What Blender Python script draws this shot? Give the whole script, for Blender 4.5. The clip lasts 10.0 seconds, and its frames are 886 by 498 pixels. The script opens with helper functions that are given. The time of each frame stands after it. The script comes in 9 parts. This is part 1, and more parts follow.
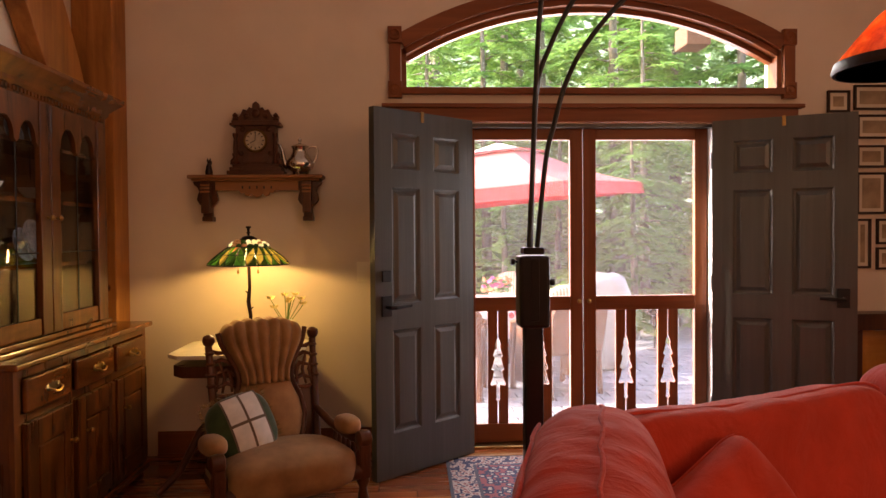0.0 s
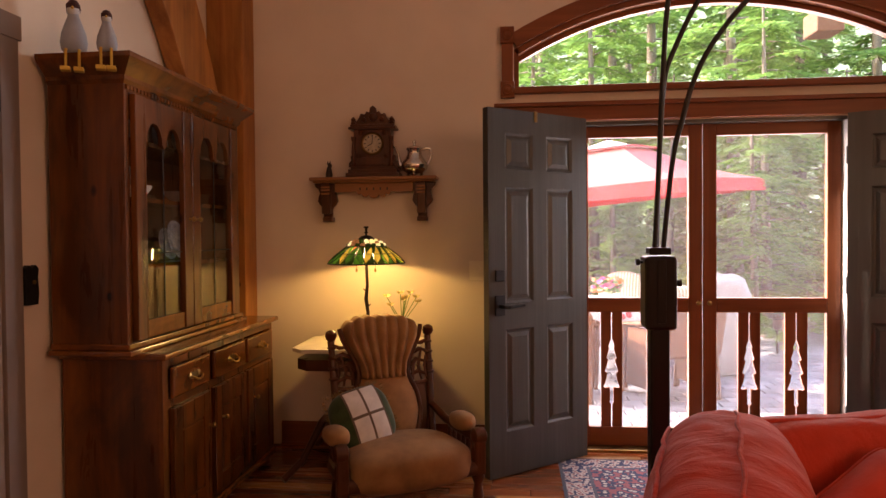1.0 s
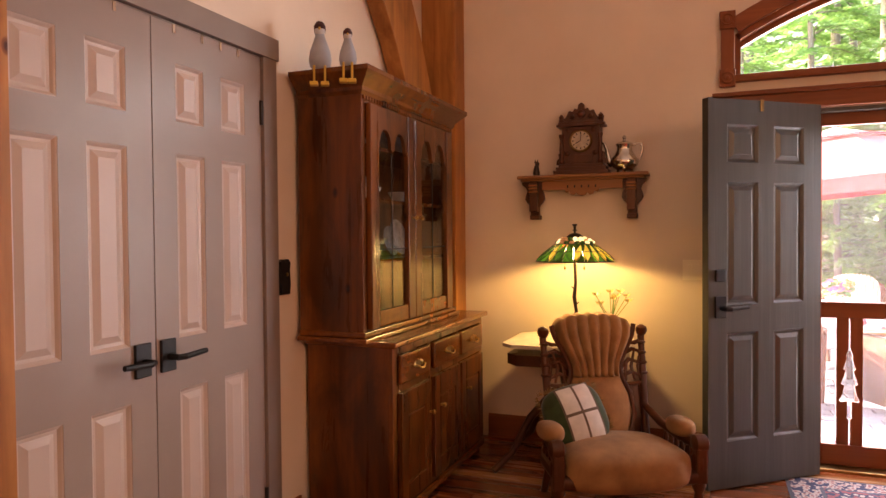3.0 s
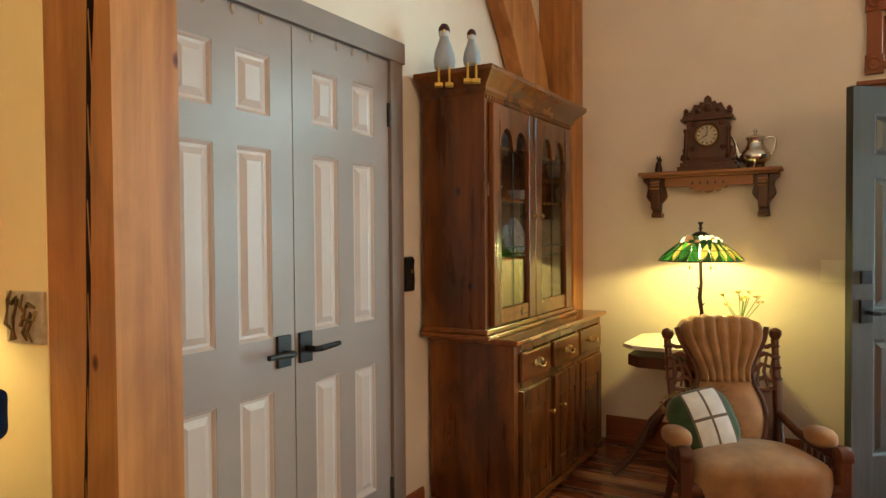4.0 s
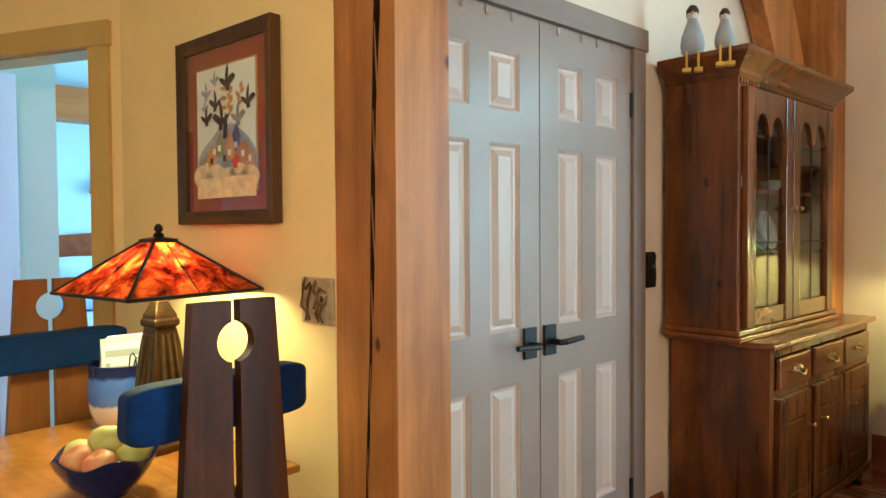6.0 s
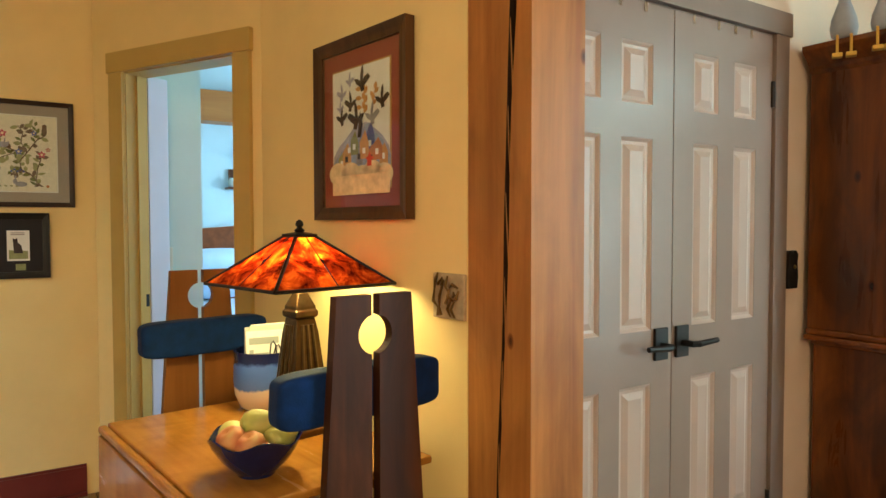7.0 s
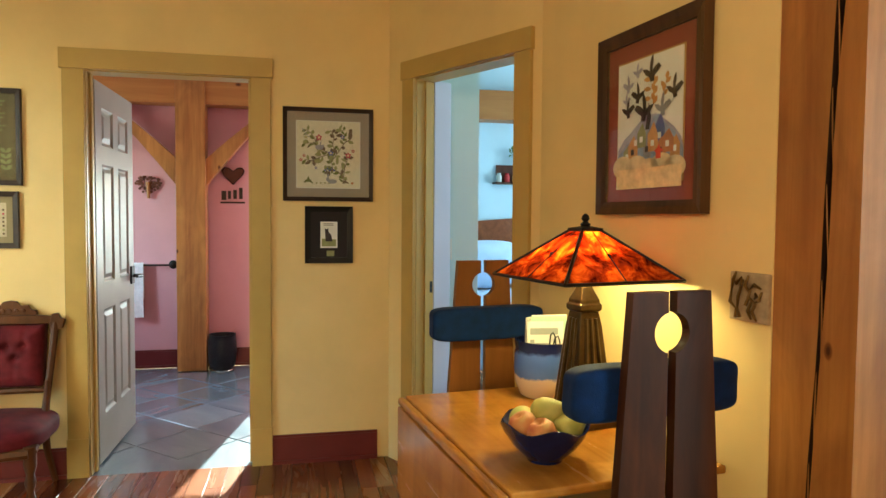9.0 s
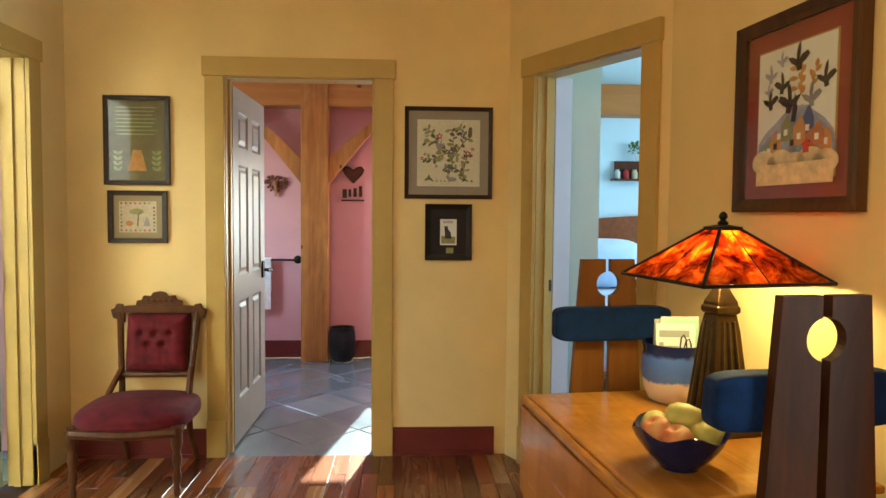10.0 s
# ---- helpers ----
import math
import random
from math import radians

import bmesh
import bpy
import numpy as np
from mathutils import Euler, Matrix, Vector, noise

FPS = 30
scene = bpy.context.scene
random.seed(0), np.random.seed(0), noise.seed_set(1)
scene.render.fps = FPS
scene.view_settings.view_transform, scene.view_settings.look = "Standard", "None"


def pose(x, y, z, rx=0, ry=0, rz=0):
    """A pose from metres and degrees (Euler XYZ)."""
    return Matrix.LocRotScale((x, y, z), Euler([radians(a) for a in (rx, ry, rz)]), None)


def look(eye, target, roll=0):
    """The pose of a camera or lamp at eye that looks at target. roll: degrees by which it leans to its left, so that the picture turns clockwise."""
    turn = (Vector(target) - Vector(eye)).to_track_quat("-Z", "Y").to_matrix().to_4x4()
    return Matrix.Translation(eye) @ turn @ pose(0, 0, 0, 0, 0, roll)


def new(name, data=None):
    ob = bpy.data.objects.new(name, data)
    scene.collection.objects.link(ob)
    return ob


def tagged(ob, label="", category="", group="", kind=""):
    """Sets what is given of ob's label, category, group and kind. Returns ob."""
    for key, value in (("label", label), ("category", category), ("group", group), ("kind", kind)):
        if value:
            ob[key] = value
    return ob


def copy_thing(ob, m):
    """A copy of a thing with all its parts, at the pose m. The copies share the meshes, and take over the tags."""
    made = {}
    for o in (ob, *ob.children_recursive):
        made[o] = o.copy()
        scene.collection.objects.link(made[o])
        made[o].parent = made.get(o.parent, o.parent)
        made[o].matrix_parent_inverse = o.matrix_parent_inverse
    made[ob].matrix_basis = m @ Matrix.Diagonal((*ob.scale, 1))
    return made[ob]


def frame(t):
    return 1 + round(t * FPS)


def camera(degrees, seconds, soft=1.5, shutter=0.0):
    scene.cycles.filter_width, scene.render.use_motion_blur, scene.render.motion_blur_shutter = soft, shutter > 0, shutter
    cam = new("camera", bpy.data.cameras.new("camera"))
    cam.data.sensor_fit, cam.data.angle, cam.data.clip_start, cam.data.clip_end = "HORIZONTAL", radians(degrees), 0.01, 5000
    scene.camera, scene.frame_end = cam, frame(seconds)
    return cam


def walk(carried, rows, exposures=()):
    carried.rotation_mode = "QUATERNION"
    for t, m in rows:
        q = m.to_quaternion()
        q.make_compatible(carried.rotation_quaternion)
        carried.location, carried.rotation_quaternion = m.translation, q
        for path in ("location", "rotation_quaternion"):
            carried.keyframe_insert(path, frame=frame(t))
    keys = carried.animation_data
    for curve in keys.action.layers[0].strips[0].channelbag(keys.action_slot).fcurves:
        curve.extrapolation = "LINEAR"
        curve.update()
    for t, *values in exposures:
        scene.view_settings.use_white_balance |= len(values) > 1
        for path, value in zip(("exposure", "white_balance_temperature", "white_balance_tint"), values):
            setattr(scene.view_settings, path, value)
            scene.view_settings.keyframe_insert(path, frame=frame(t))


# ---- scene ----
cam = camera(66.53, 10.0)
ROWS = [
    (0.0, 0.0001, 0.0001, 1.3199, -2.698, -1.203, 0.443),
    (0.5, -0.0283, -0.0180, 1.3247, 1.478, -1.267, 0.533),
    (1.0, -0.0587, -0.0282, 1.3231, 5.955, -1.204, 0.487),
    (1.5, -0.0958, -0.0422, 1.3249, 10.050, -1.253, 0.475),
    (2.0, -0.1334, -0.0561, 1.3211, 13.860, -1.204, 0.479),
    (2.5, -0.1600, -0.0682, 1.3216, 17.514, -1.209, 0.492),
    (4.0, -0.2469, -0.1410, 1.3228, 30.351, -1.316, 0.426),
    (4.5, -0.2733, -0.1557, 1.3239, 34.934, -1.378, 0.415),
    (5.0, -0.2974, -0.1792, 1.3202, 39.211, -1.368, 0.431),
    (5.5, -0.3278, -0.2039, 1.3150, 43.455, -1.404, 0.430),
    (7.0, -0.3934, -0.2810, 1.3236, 56.835, -2.004, 0.097),
    (7.5, -0.4022, -0.3088, 1.3253, 62.080, -2.178, -0.097),
    (8.0, -0.4096, -0.3311, 1.3237, 67.520, -2.270, -0.163),
    (8.5, -0.4161, -0.3556, 1.3253, 72.889, -2.439, -0.301),
    (9.0, -0.4230, -0.3841, 1.3233, 77.821, -2.567, -0.424),
    (9.5, -0.4279, -0.4123, 1.3240, 82.404, -2.703, -0.488),
    (10.0, -0.4294, -0.4393, 1.3250, 86.999, -2.874, -0.484),
]
EXPO = [
    (0.0, 1.95, 7400, 28), (1.5, 2.02, 7600, 40), (2.0, 2.25, 8200, 56), (2.7, 2.6, 7800, 46), (4.0, 3.08, 5450, -16), (5.5, 3.45, 4450, -20), (7.0, 3.12, 5650, -18), (8.5, 3.0, 5650, -20), (10.0, 2.95, 5850, -16),
]
walk(cam, [(t, pose(x, y, z, 90 + p, r, yaw)) for t, x, y, z, yaw, p, r in ROWS], EXPO)

# ---- light ----
world = bpy.data.worlds.new("sky")
scene.world = world
world.use_nodes = True
wn = world.node_tree.nodes
sky = wn.new("ShaderNodeTexSky")
sky.sky_type, sky.sun_disc = "NISHITA", False
SUN_FROM = Vector((-1.0, 0.20, 0.56)).normalized()
sky.sun_elevation = math.asin(SUN_FROM.z)
sky.sun_rotation = math.atan2(SUN_FROM.x, SUN_FROM.y)
wn["Background"].inputs["Strength"].default_value = 0.5
world.node_tree.links.new(sky.outputs[0], wn["Background"].inputs["Color"])


def lamp(name, kind, power, color, m, size=0.1, size_y=None):
    d = bpy.data.lights.new(name, kind)
    d.energy, d.color = power, color
    if kind == "AREA":
        d.shape, d.size, d.size_y = "RECTANGLE", size, size_y or size
    elif kind == "SUN":
        d.angle = radians(size)
    else:
        d.shadow_soft_size = size
    ob = new(name, d)
    ob.matrix_world = m
    return ob


lamp("sun", "SUN", 5.0, (1.0, 0.95, 0.86), look(SUN_FROM * 30, (0, 0, 0)), 0.6)
# skylight in the window openings (the doorway, the arch, bathroom)
lamp("door_skylight", "AREA", 24, (0.86, 0.93, 1.0), pose(1.1, 4.27, 1.1, -90, 0, 0), 1.4, 1.9)
lamp("arch_skylight", "AREA", 10, (0.86, 0.93, 1.0), pose(1.1, 4.42, 2.45, -90, 0, 0), 2.1, 0.45)
# two warm fill lamps added out of view, in made-up curtained windows
lamp("east_fill", "AREA", 21, (1.0, 0.62, 0.36), pose(4.64, -2.2, 2.5, 0, 90, 0), 1.3, 2.6)
lamp("south_fill", "AREA", 4.5, (1.0, 0.64, 0.38), pose(-0.8, -4.22, 2.5, 90, 0, 0), 1.3, 1.3)
# bluish fill lamp added in the bedroom; the wall behind has no window
lamp("bedroom_fill", "AREA", 11, (0.66, 0.78, 1.0), pose(-4.6, 3.3, 1.6, -90, 0, 0), 1.6, 1.3)
lamp("bath_skylight", "AREA", 5, (0.9, 0.93, 1.0), pose(-6.72, -0.225, 1.3, 0, -90, 0), 0.7, 0.28)
lamp("bath_side_skylight", "AREA", 2.1, (0.92, 0.94, 1.0), pose(-5.5, -2.93, 1.5, 90, 0, 0), 0.9, 1.0)
lamp("table_lamp_bulb", "POINT", 5.0, (1.0, 0.70, 0.22), pose(-0.91, 3.80, 1.225), 0.035)
lamp("mica_lamp_bulb", "POINT", 1.25, (1.0, 0.72, 0.32), pose(-2.400, 0.430, 1.225), 0.03)
lamp("mica_lamp_second_bulb", "POINT", 1.05, (1.0, 0.72, 0.32), pose(-2.270, 0.475, 1.225), 0.03)

# ---- building helpers ----
def thing(name, m, label, category, group="", kind=""):
    ob = new(name)
    ob.matrix_world = m
    ob.empty_display_size = 0.05
    return tagged(ob, label, category, group, kind)


def part(name, bm, material, parent=None, label="", bevel=0.0, smooth=False, seg=2, m=None):
    if bevel > 0:
        bmesh.ops.bevel(bm, geom=bm.edges[:], offset=bevel, segments=seg, affect="EDGES", profile=0.5, clamp_overlap=True)
    bmesh.ops.recalc_face_normals(bm, faces=bm.faces[:])
    me = bpy.data.meshes.new(name)
    bm.to_mesh(me)
    bm.free()
    me.materials.append(material)
    if smooth:
        for p in me.polygons:
            p.use_smooth = True
        if smooth != "all":
            me.set_sharp_from_angle(angle=radians(40))
    ob = new(name, me)
    if parent:
        ob.parent = parent
    if m is not None:
        ob.matrix_local = m
    if label:
        ob["label"] = label
    return ob


def structure(name, bm, material, label, category, bevel=0.0, m=None, smooth=False):
    ob = part(name, bm, material, None, bevel=bevel, smooth=smooth)
    if m is not None:
        ob.matrix_world = m
    return tagged(ob, label, category, kind="structure")


def box(bm, x0, x1, y0, y1, z0, z1, m=None):
    vs = [bm.verts.new((x, y, z)) for z in (z0, z1) for y in (y0, y1) for x in (x0, x1)]
    for f in ((0, 2, 3, 1), (4, 5, 7, 6), (0, 1, 5, 4), (2, 6, 7, 3), (0, 4, 6, 2), (1, 3, 7, 5)):
        bm.faces.new([vs[i] for i in f])
    if m is not None:
        bmesh.ops.transform(bm, matrix=m, verts=vs)
    return vs


def boxm(x0, x1, y0, y1, z0, z1, m=None):
    bm = bmesh.new()
    box(bm, x0, x1, y0, y1, z0, z1, m)
    return bm


def lathe(bm, profile, seg=20, m=None, sx=1.0, sy=1.0):
    """Turned form about z from (radius, height) pairs."""
    rings = []
    made = []
    for r, z in profile:
        ring = [bm.verts.new((sx * r * math.cos(2 * math.pi * k / seg), sy * r * math.sin(2 * math.pi * k / seg), z)) for k in range(seg)]
        rings.append(ring)
        made += ring
    for a, b in zip(rings, rings[1:]):
        for k in range(seg):
            bm.faces.new((a[k], a[(k + 1) % seg], b[(k + 1) % seg], b[k]))
    bm.faces.new(rings[0][::-1])
    bm.faces.new(rings[-1])
    if m is not None:
        bmesh.ops.transform(bm, matrix=m, verts=made)
    return made


def lathem(profile, seg=20, m=None, sx=1.0, sy=1.0):
    bm = bmesh.new()
    lathe(bm, profile, seg, m, sx, sy)
    return bm


def tube(bm, pts, radius, seg=8, flat=1.0):
    """Round bar swept along points; radius a number or one per point."""
    pts = [Vector(p) for p in pts]
    rs = radius if isinstance(radius, (list, tuple)) else [radius] * len(pts)
    side = None
    rings = []
    for i, p in enumerate(pts):
        d = (pts[min(i + 1, len(pts) - 1)] - pts[max(i - 1, 0)]).normalized()
        if side is None:
            side = d.orthogonal().normalized()
        side = (side - d * side.dot(d)).normalized()
        up = d.cross(side)
        rings.append([bm.verts.new(p + rs[i] * (math.cos(2 * math.pi * k / seg) * side + flat * math.sin(2 * math.pi * k / seg) * up)) for k in range(seg)])
    for a, b in zip(rings, rings[1:]):
        for k in range(seg):
            bm.faces.new((a[k], a[(k + 1) % seg], b[(k + 1) % seg], b[k]))
    bm.faces.new(rings[0][::-1])
    bm.faces.new(rings[-1])


def tubem(pts, radius, seg=8, flat=1.0):
    bm = bmesh.new()
    tube(bm, pts, radius, seg, flat)
    return bm


def plate(bm, pts, depth, m=None):
    """Flat outline in x, z extruded along +y by depth."""
    a = [bm.verts.new((x, 0, z)) for x, z in pts]
    b = [bm.verts.new((x, depth, z)) for x, z in pts]
    bm.faces.new(a)
    bm.faces.new(b[::-1])
    n = len(pts)
    for k in range(n):
        bm.faces.new((a[(k + 1) % n], a[k], b[k], b[(k + 1) % n]))
    if m is not None:
        bmesh.ops.transform(bm, matrix=m, verts=a + b)
    return a + b


def platem(pts, depth, m=None):
    bm = bmesh.new()
    plate(bm, pts, depth, m)
    return bm


def pillow(sx, sy, sz, n=14, e=3.2, puff=0.0, wrinkle=0.0, seed=0):
    """Stuffed block: a rounded box with bulging faces and soft folds, centred at the origin."""
    bm = bmesh.new()
    bmesh.ops.create_cube(bm, size=2.0)
    bmesh.ops.subdivide_edges(bm, edges=bm.edges[:], cuts=n, use_grid_fill=True)
    for v in bm.verts:
        x, y, z = v.co
        r = (abs(x) ** e + abs(y) ** e + abs(z) ** e) ** (1 / e)
        k = 1 / r
        x, y, z = x * k, y * k, z * k
        b = 1 + puff * (1 - x * x) * (1 - y * y)
        p = Vector((x * sx / 2, y * sy / 2, z * sz / 2 * b))
        if wrinkle:
            q = Vector((p.x * 9 + seed, p.y * 4, p.z * 9))
            p += p.normalized() * wrinkle * (noise.noise(q) + 0.5 * noise.noise(q * 2.3))
        v.co = p
    return bm


def arc(cx, cz, r, a0, a1, n, rz=None):
    return [(cx + r * math.cos(radians(a0 + (a1 - a0) * k / n)), cz + (rz or r) * math.sin(radians(a0 + (a1 - a0) * k / n))) for k in range(n + 1)]


# ---- materials ----
def nodes_of(name):
    mt = bpy.data.materials.new(name)
    mt.use_nodes = True
    return mt, mt.node_tree.nodes, mt.node_tree.links, mt.node_tree.nodes["Principled BSDF"]


def ramp(n, stops):
    r = n.new("ShaderNodeValToRGB")
    while len(r.color_ramp.elements) < len(stops):
        r.color_ramp.elements.new(0.5)
    for el, (p, c) in zip(r.color_ramp.elements, stops):
        el.position, el.color = p, (*c, 1)
    return r


def coords(n, l, scale, kind="Object"):
    tc, mp = n.new("ShaderNodeTexCoord"), n.new("ShaderNodeMapping")
    mp.inputs["Scale"].default_value = scale
    l.new(tc.outputs[kind], mp.inputs["Vector"])
    return mp.outputs[0]


def noise_tex(n, l, vec, scale, detail=4.0, rough=0.55, dist=0.0):
    t = n.new("ShaderNodeTexNoise")
    t.inputs["Scale"].default_value, t.inputs["Detail"].default_value = scale, detail
    t.inputs["Roughness"].default_value, t.inputs["Distortion"].default_value = rough, dist
    l.new(vec, t.inputs["Vector"])
    return t


def bumped(n, l, bsdf, height, strength, distance=0.01):
    b = n.new("ShaderNodeBump")
    b.inputs["Strength"].default_value, b.inputs["Distance"].default_value = strength, distance
    l.new(height, b.inputs["Height"])
    l.new(b.outputs[0], bsdf.inputs["Normal"])


def painted(name, color, rough=0.5, var=0.06, scale=3.0, bump=0.08, fine=120.0, spec=0.25):
    """Paint or plaster: faint cloudy tone and a fine roller or brush texture."""
    mt, n, l, b = nodes_of(name)
    vec = coords(n, l, (1, 1, 1))
    big, small = noise_tex(n, l, vec, scale), noise_tex(n, l, vec, fine, 3)
    lo, hi = [max(0, c * (1 - var)) for c in color], [min(1, c * (1 + var)) for c in color]
    r = ramp(n, [(0.3, lo), (0.7, hi)])
    l.new(big.outputs[0], r.inputs[0])
    l.new(r.outputs[0], b.inputs["Base Color"])
    b.inputs["Roughness"].default_value = rough
    b.inputs["Specular IOR Level"].default_value = spec
    bumped(n, l, b, small.outputs[0], bump, 0.002)
    return mt


def wood(name, dark, light, rough=0.4, axis="z", grain=22.0, knots=0.0, bump=0.15, per_piece=0.0, coat=0.0, blotch=0.0):
    """Wood with long grain along an axis, dark knots and, for planks, a tone of its own per piece."""
    mt, n, l, b = nodes_of(name)
    s = {"x": (1.2, grain, grain), "y": (grain, 1.2, grain), "z": (grain, grain, 1.2)}[axis]
    vec = coords(n, l, s)
    obi = n.new("ShaderNodeObjectInfo")
    if per_piece:
        add = n.new("ShaderNodeVectorMath")
        add.operation = "MULTIPLY_ADD"
        l.new(obi.outputs["Random"], add.inputs[0])
        add.inputs[1].default_value = (37, 37, 37)
        l.new(vec, add.inputs[2])
        vec = add.outputs[0]
    g1, g2 = noise_tex(n, l, vec, 1.0, 6, 0.6, 0.6), noise_tex(n, l, vec, 0.22, 3, 0.5, 0.8)
    mixg = n.new("ShaderNodeMix")
    mixg.data_type = "FLOAT"
    mixg.inputs[0].default_value = 0.5
    l.new(g1.outputs[0], mixg.inputs[2])
    l.new(g2.outputs[0], mixg.inputs[3])
    r = ramp(n, [(0.32, dark), (0.68, light)])
    l.new(mixg.outputs[0], r.inputs[0])
    col = r.outputs[0]
    if knots:
        tc, sp, ad, cb, ms = n.new("ShaderNodeTexCoord"), n.new("ShaderNodeSeparateXYZ"), n.new("ShaderNodeMath"), n.new("ShaderNodeCombineXYZ"), n.new("ShaderNodeMath")
        along, across = {"x": ("X", "YZ"), "y": ("Y", "XZ"), "z": ("Z", "XY")}[axis]
        ms.operation = "MULTIPLY"
        ms.inputs[1].default_value = 0.6
        l.new(tc.outputs["Object"], sp.inputs[0])
        l.new(sp.outputs[across[0]], ad.inputs[0])
        l.new(sp.outputs[across[1]], ad.inputs[1])
        l.new(sp.outputs[along], ms.inputs[0])
        l.new(ad.outputs[0], cb.inputs[0])
        l.new(ms.outputs[0], cb.inputs[1])
        vo = n.new("ShaderNodeTexVoronoi")
        vo.voronoi_dimensions = "2D"
        vo.inputs["Scale"].default_value = knots
        l.new(cb.outputs[0], vo.inputs["Vector"])
        kr = ramp(n, [(0.014, (0.16, 0.09, 0.06)), (0.034, (0.45, 0.33, 0.26)), (0.06, (1, 1, 1))])
        kr.color_ramp.interpolation = "EASE"
        l.new(vo.outputs["Distance"], kr.inputs[0])
        mk = n.new("ShaderNodeMix")
        mk.data_type, mk.blend_type = "RGBA", "MULTIPLY"
        cs, gt = n.new("ShaderNodeSeparateColor"), n.new("ShaderNodeMath")
        gt.operation = "GREATER_THAN"
        gt.inputs[1].default_value = 0.70
        l.new(vo.outputs["Color"], cs.inputs[0])
        l.new(cs.outputs[0], gt.inputs[0])
        l.new(gt.outputs[0], mk.inputs[0])
        l.new(col, mk.inputs[6])
        l.new(kr.outputs[0], mk.inputs[7])
        col = mk.outputs[2]
    if blotch:
        bl = noise_tex(n, l, coords(n, l, (5, 5, 1.8)), 1.0, 5, 0.6, 1.0)
        br = ramp(n, [(0.36, [1 - blotch] * 3), (0.60, (1.12, 1.12, 1.12))])
        l.new(bl.outputs[0], br.inputs[0])
        mb = n.new("ShaderNodeMix")
        mb.data_type, mb.blend_type = "RGBA", "MULTIPLY"
        mb.inputs[0].default_value = 1.0
        l.new(col, mb.inputs[6])
        l.new(br.outputs[0], mb.inputs[7])
        col = mb.outputs[2]
    if per_piece:
        hs = n.new("ShaderNodeHueSaturation")
        mr = n.new("ShaderNodeMapRange")
        mr.inputs["To Min"].default_value, mr.inputs["To Max"].default_value = 1 - per_piece, 1 + per_piece
        l.new(obi.outputs["Random"], mr.inputs["Value"])
        l.new(mr.outputs[0], hs.inputs["Value"])
        l.new(col, hs.inputs["Color"])
        col = hs.outputs[0]
    l.new(col, b.inputs["Base Color"])
    rr = n.new("ShaderNodeMapRange")
    rr.inputs["To Min"].default_value, rr.inputs["To Max"].default_value = rough * 0.8, min(1, rough * 1.25)
    l.new(g1.outputs[0], rr.inputs["Value"])
    l.new(rr.outputs[0], b.inputs["Roughness"])
    b.inputs["Coat Weight"].default_value = coat
    b.inputs["Specular IOR Level"].default_value = 0.25
    b.inputs["Coat Roughness"].default_value = 0.15
    bumped(n, l, b, g1.outputs[0], bump, 0.003)
    return mt


def fabric(name, color, rough=0.9, var=0.25, scale=14.0, weave=400.0, sheen=0.3, bump=0.3, folds=0.0):
    mt, n, l, b = nodes_of(name)
    vec = coords(n, l, (1, 1, 1))
    big, small = noise_tex(n, l, vec, scale, 5), noise_tex(n, l, vec, weave, 2)
    r = ramp(n, [(0.3, [c * (1 - var) for c in color]), (0.7, [min(1, c * (1 + var)) for c in color])])
    l.new(big.outputs[0], r.inputs[0])
    l.new(r.outputs[0], b.inputs["Base Color"])
    b.inputs["Roughness"].default_value = rough
    b.inputs["Sheen Weight"].default_value = sheen
    b.inputs["Specular IOR Level"].default_value = 0.2
    bumped(n, l, b, small.outputs[0], bump, 0.002)
    if folds:
        v2 = coords(n, l, (1.0, 2.2, 1.0))
        fold = noise_tex(n, l, v2, 5.5, 4, 0.5, 2.5)
        b1 = [q for q in n if q.type == "BUMP"][0]
        b2 = n.new("ShaderNodeBump")
        b2.inputs["Strength"].default_value, b2.inputs["Distance"].default_value = folds, 0.05
        l.new(fold.outputs[0], b2.inputs["Height"])
        l.new(b2.outputs[0], b1.inputs["Normal"])
    return mt


def metal(name, color, rough=0.3, metallic=1.0, var=0.2, scale=30.0):
    mt, n, l, b = nodes_of(name)
    vec = coords(n, l, (1, 1, 1))
    t = noise_tex(n, l, vec, scale)
    r = ramp(n, [(0.3, [c * (1 - var) for c in color]), (0.7, [min(1, c * (1 + var)) for c in color])])
    l.new(t.outputs[0], r.inputs[0])
    l.new(r.outputs[0], b.inputs["Base Color"])
    b.inputs["Roughness"].default_value, b.inputs["Metallic"].default_value = rough, metallic
    bumped(n, l, b, t.outputs[0], 0.08, 0.002)
    return mt


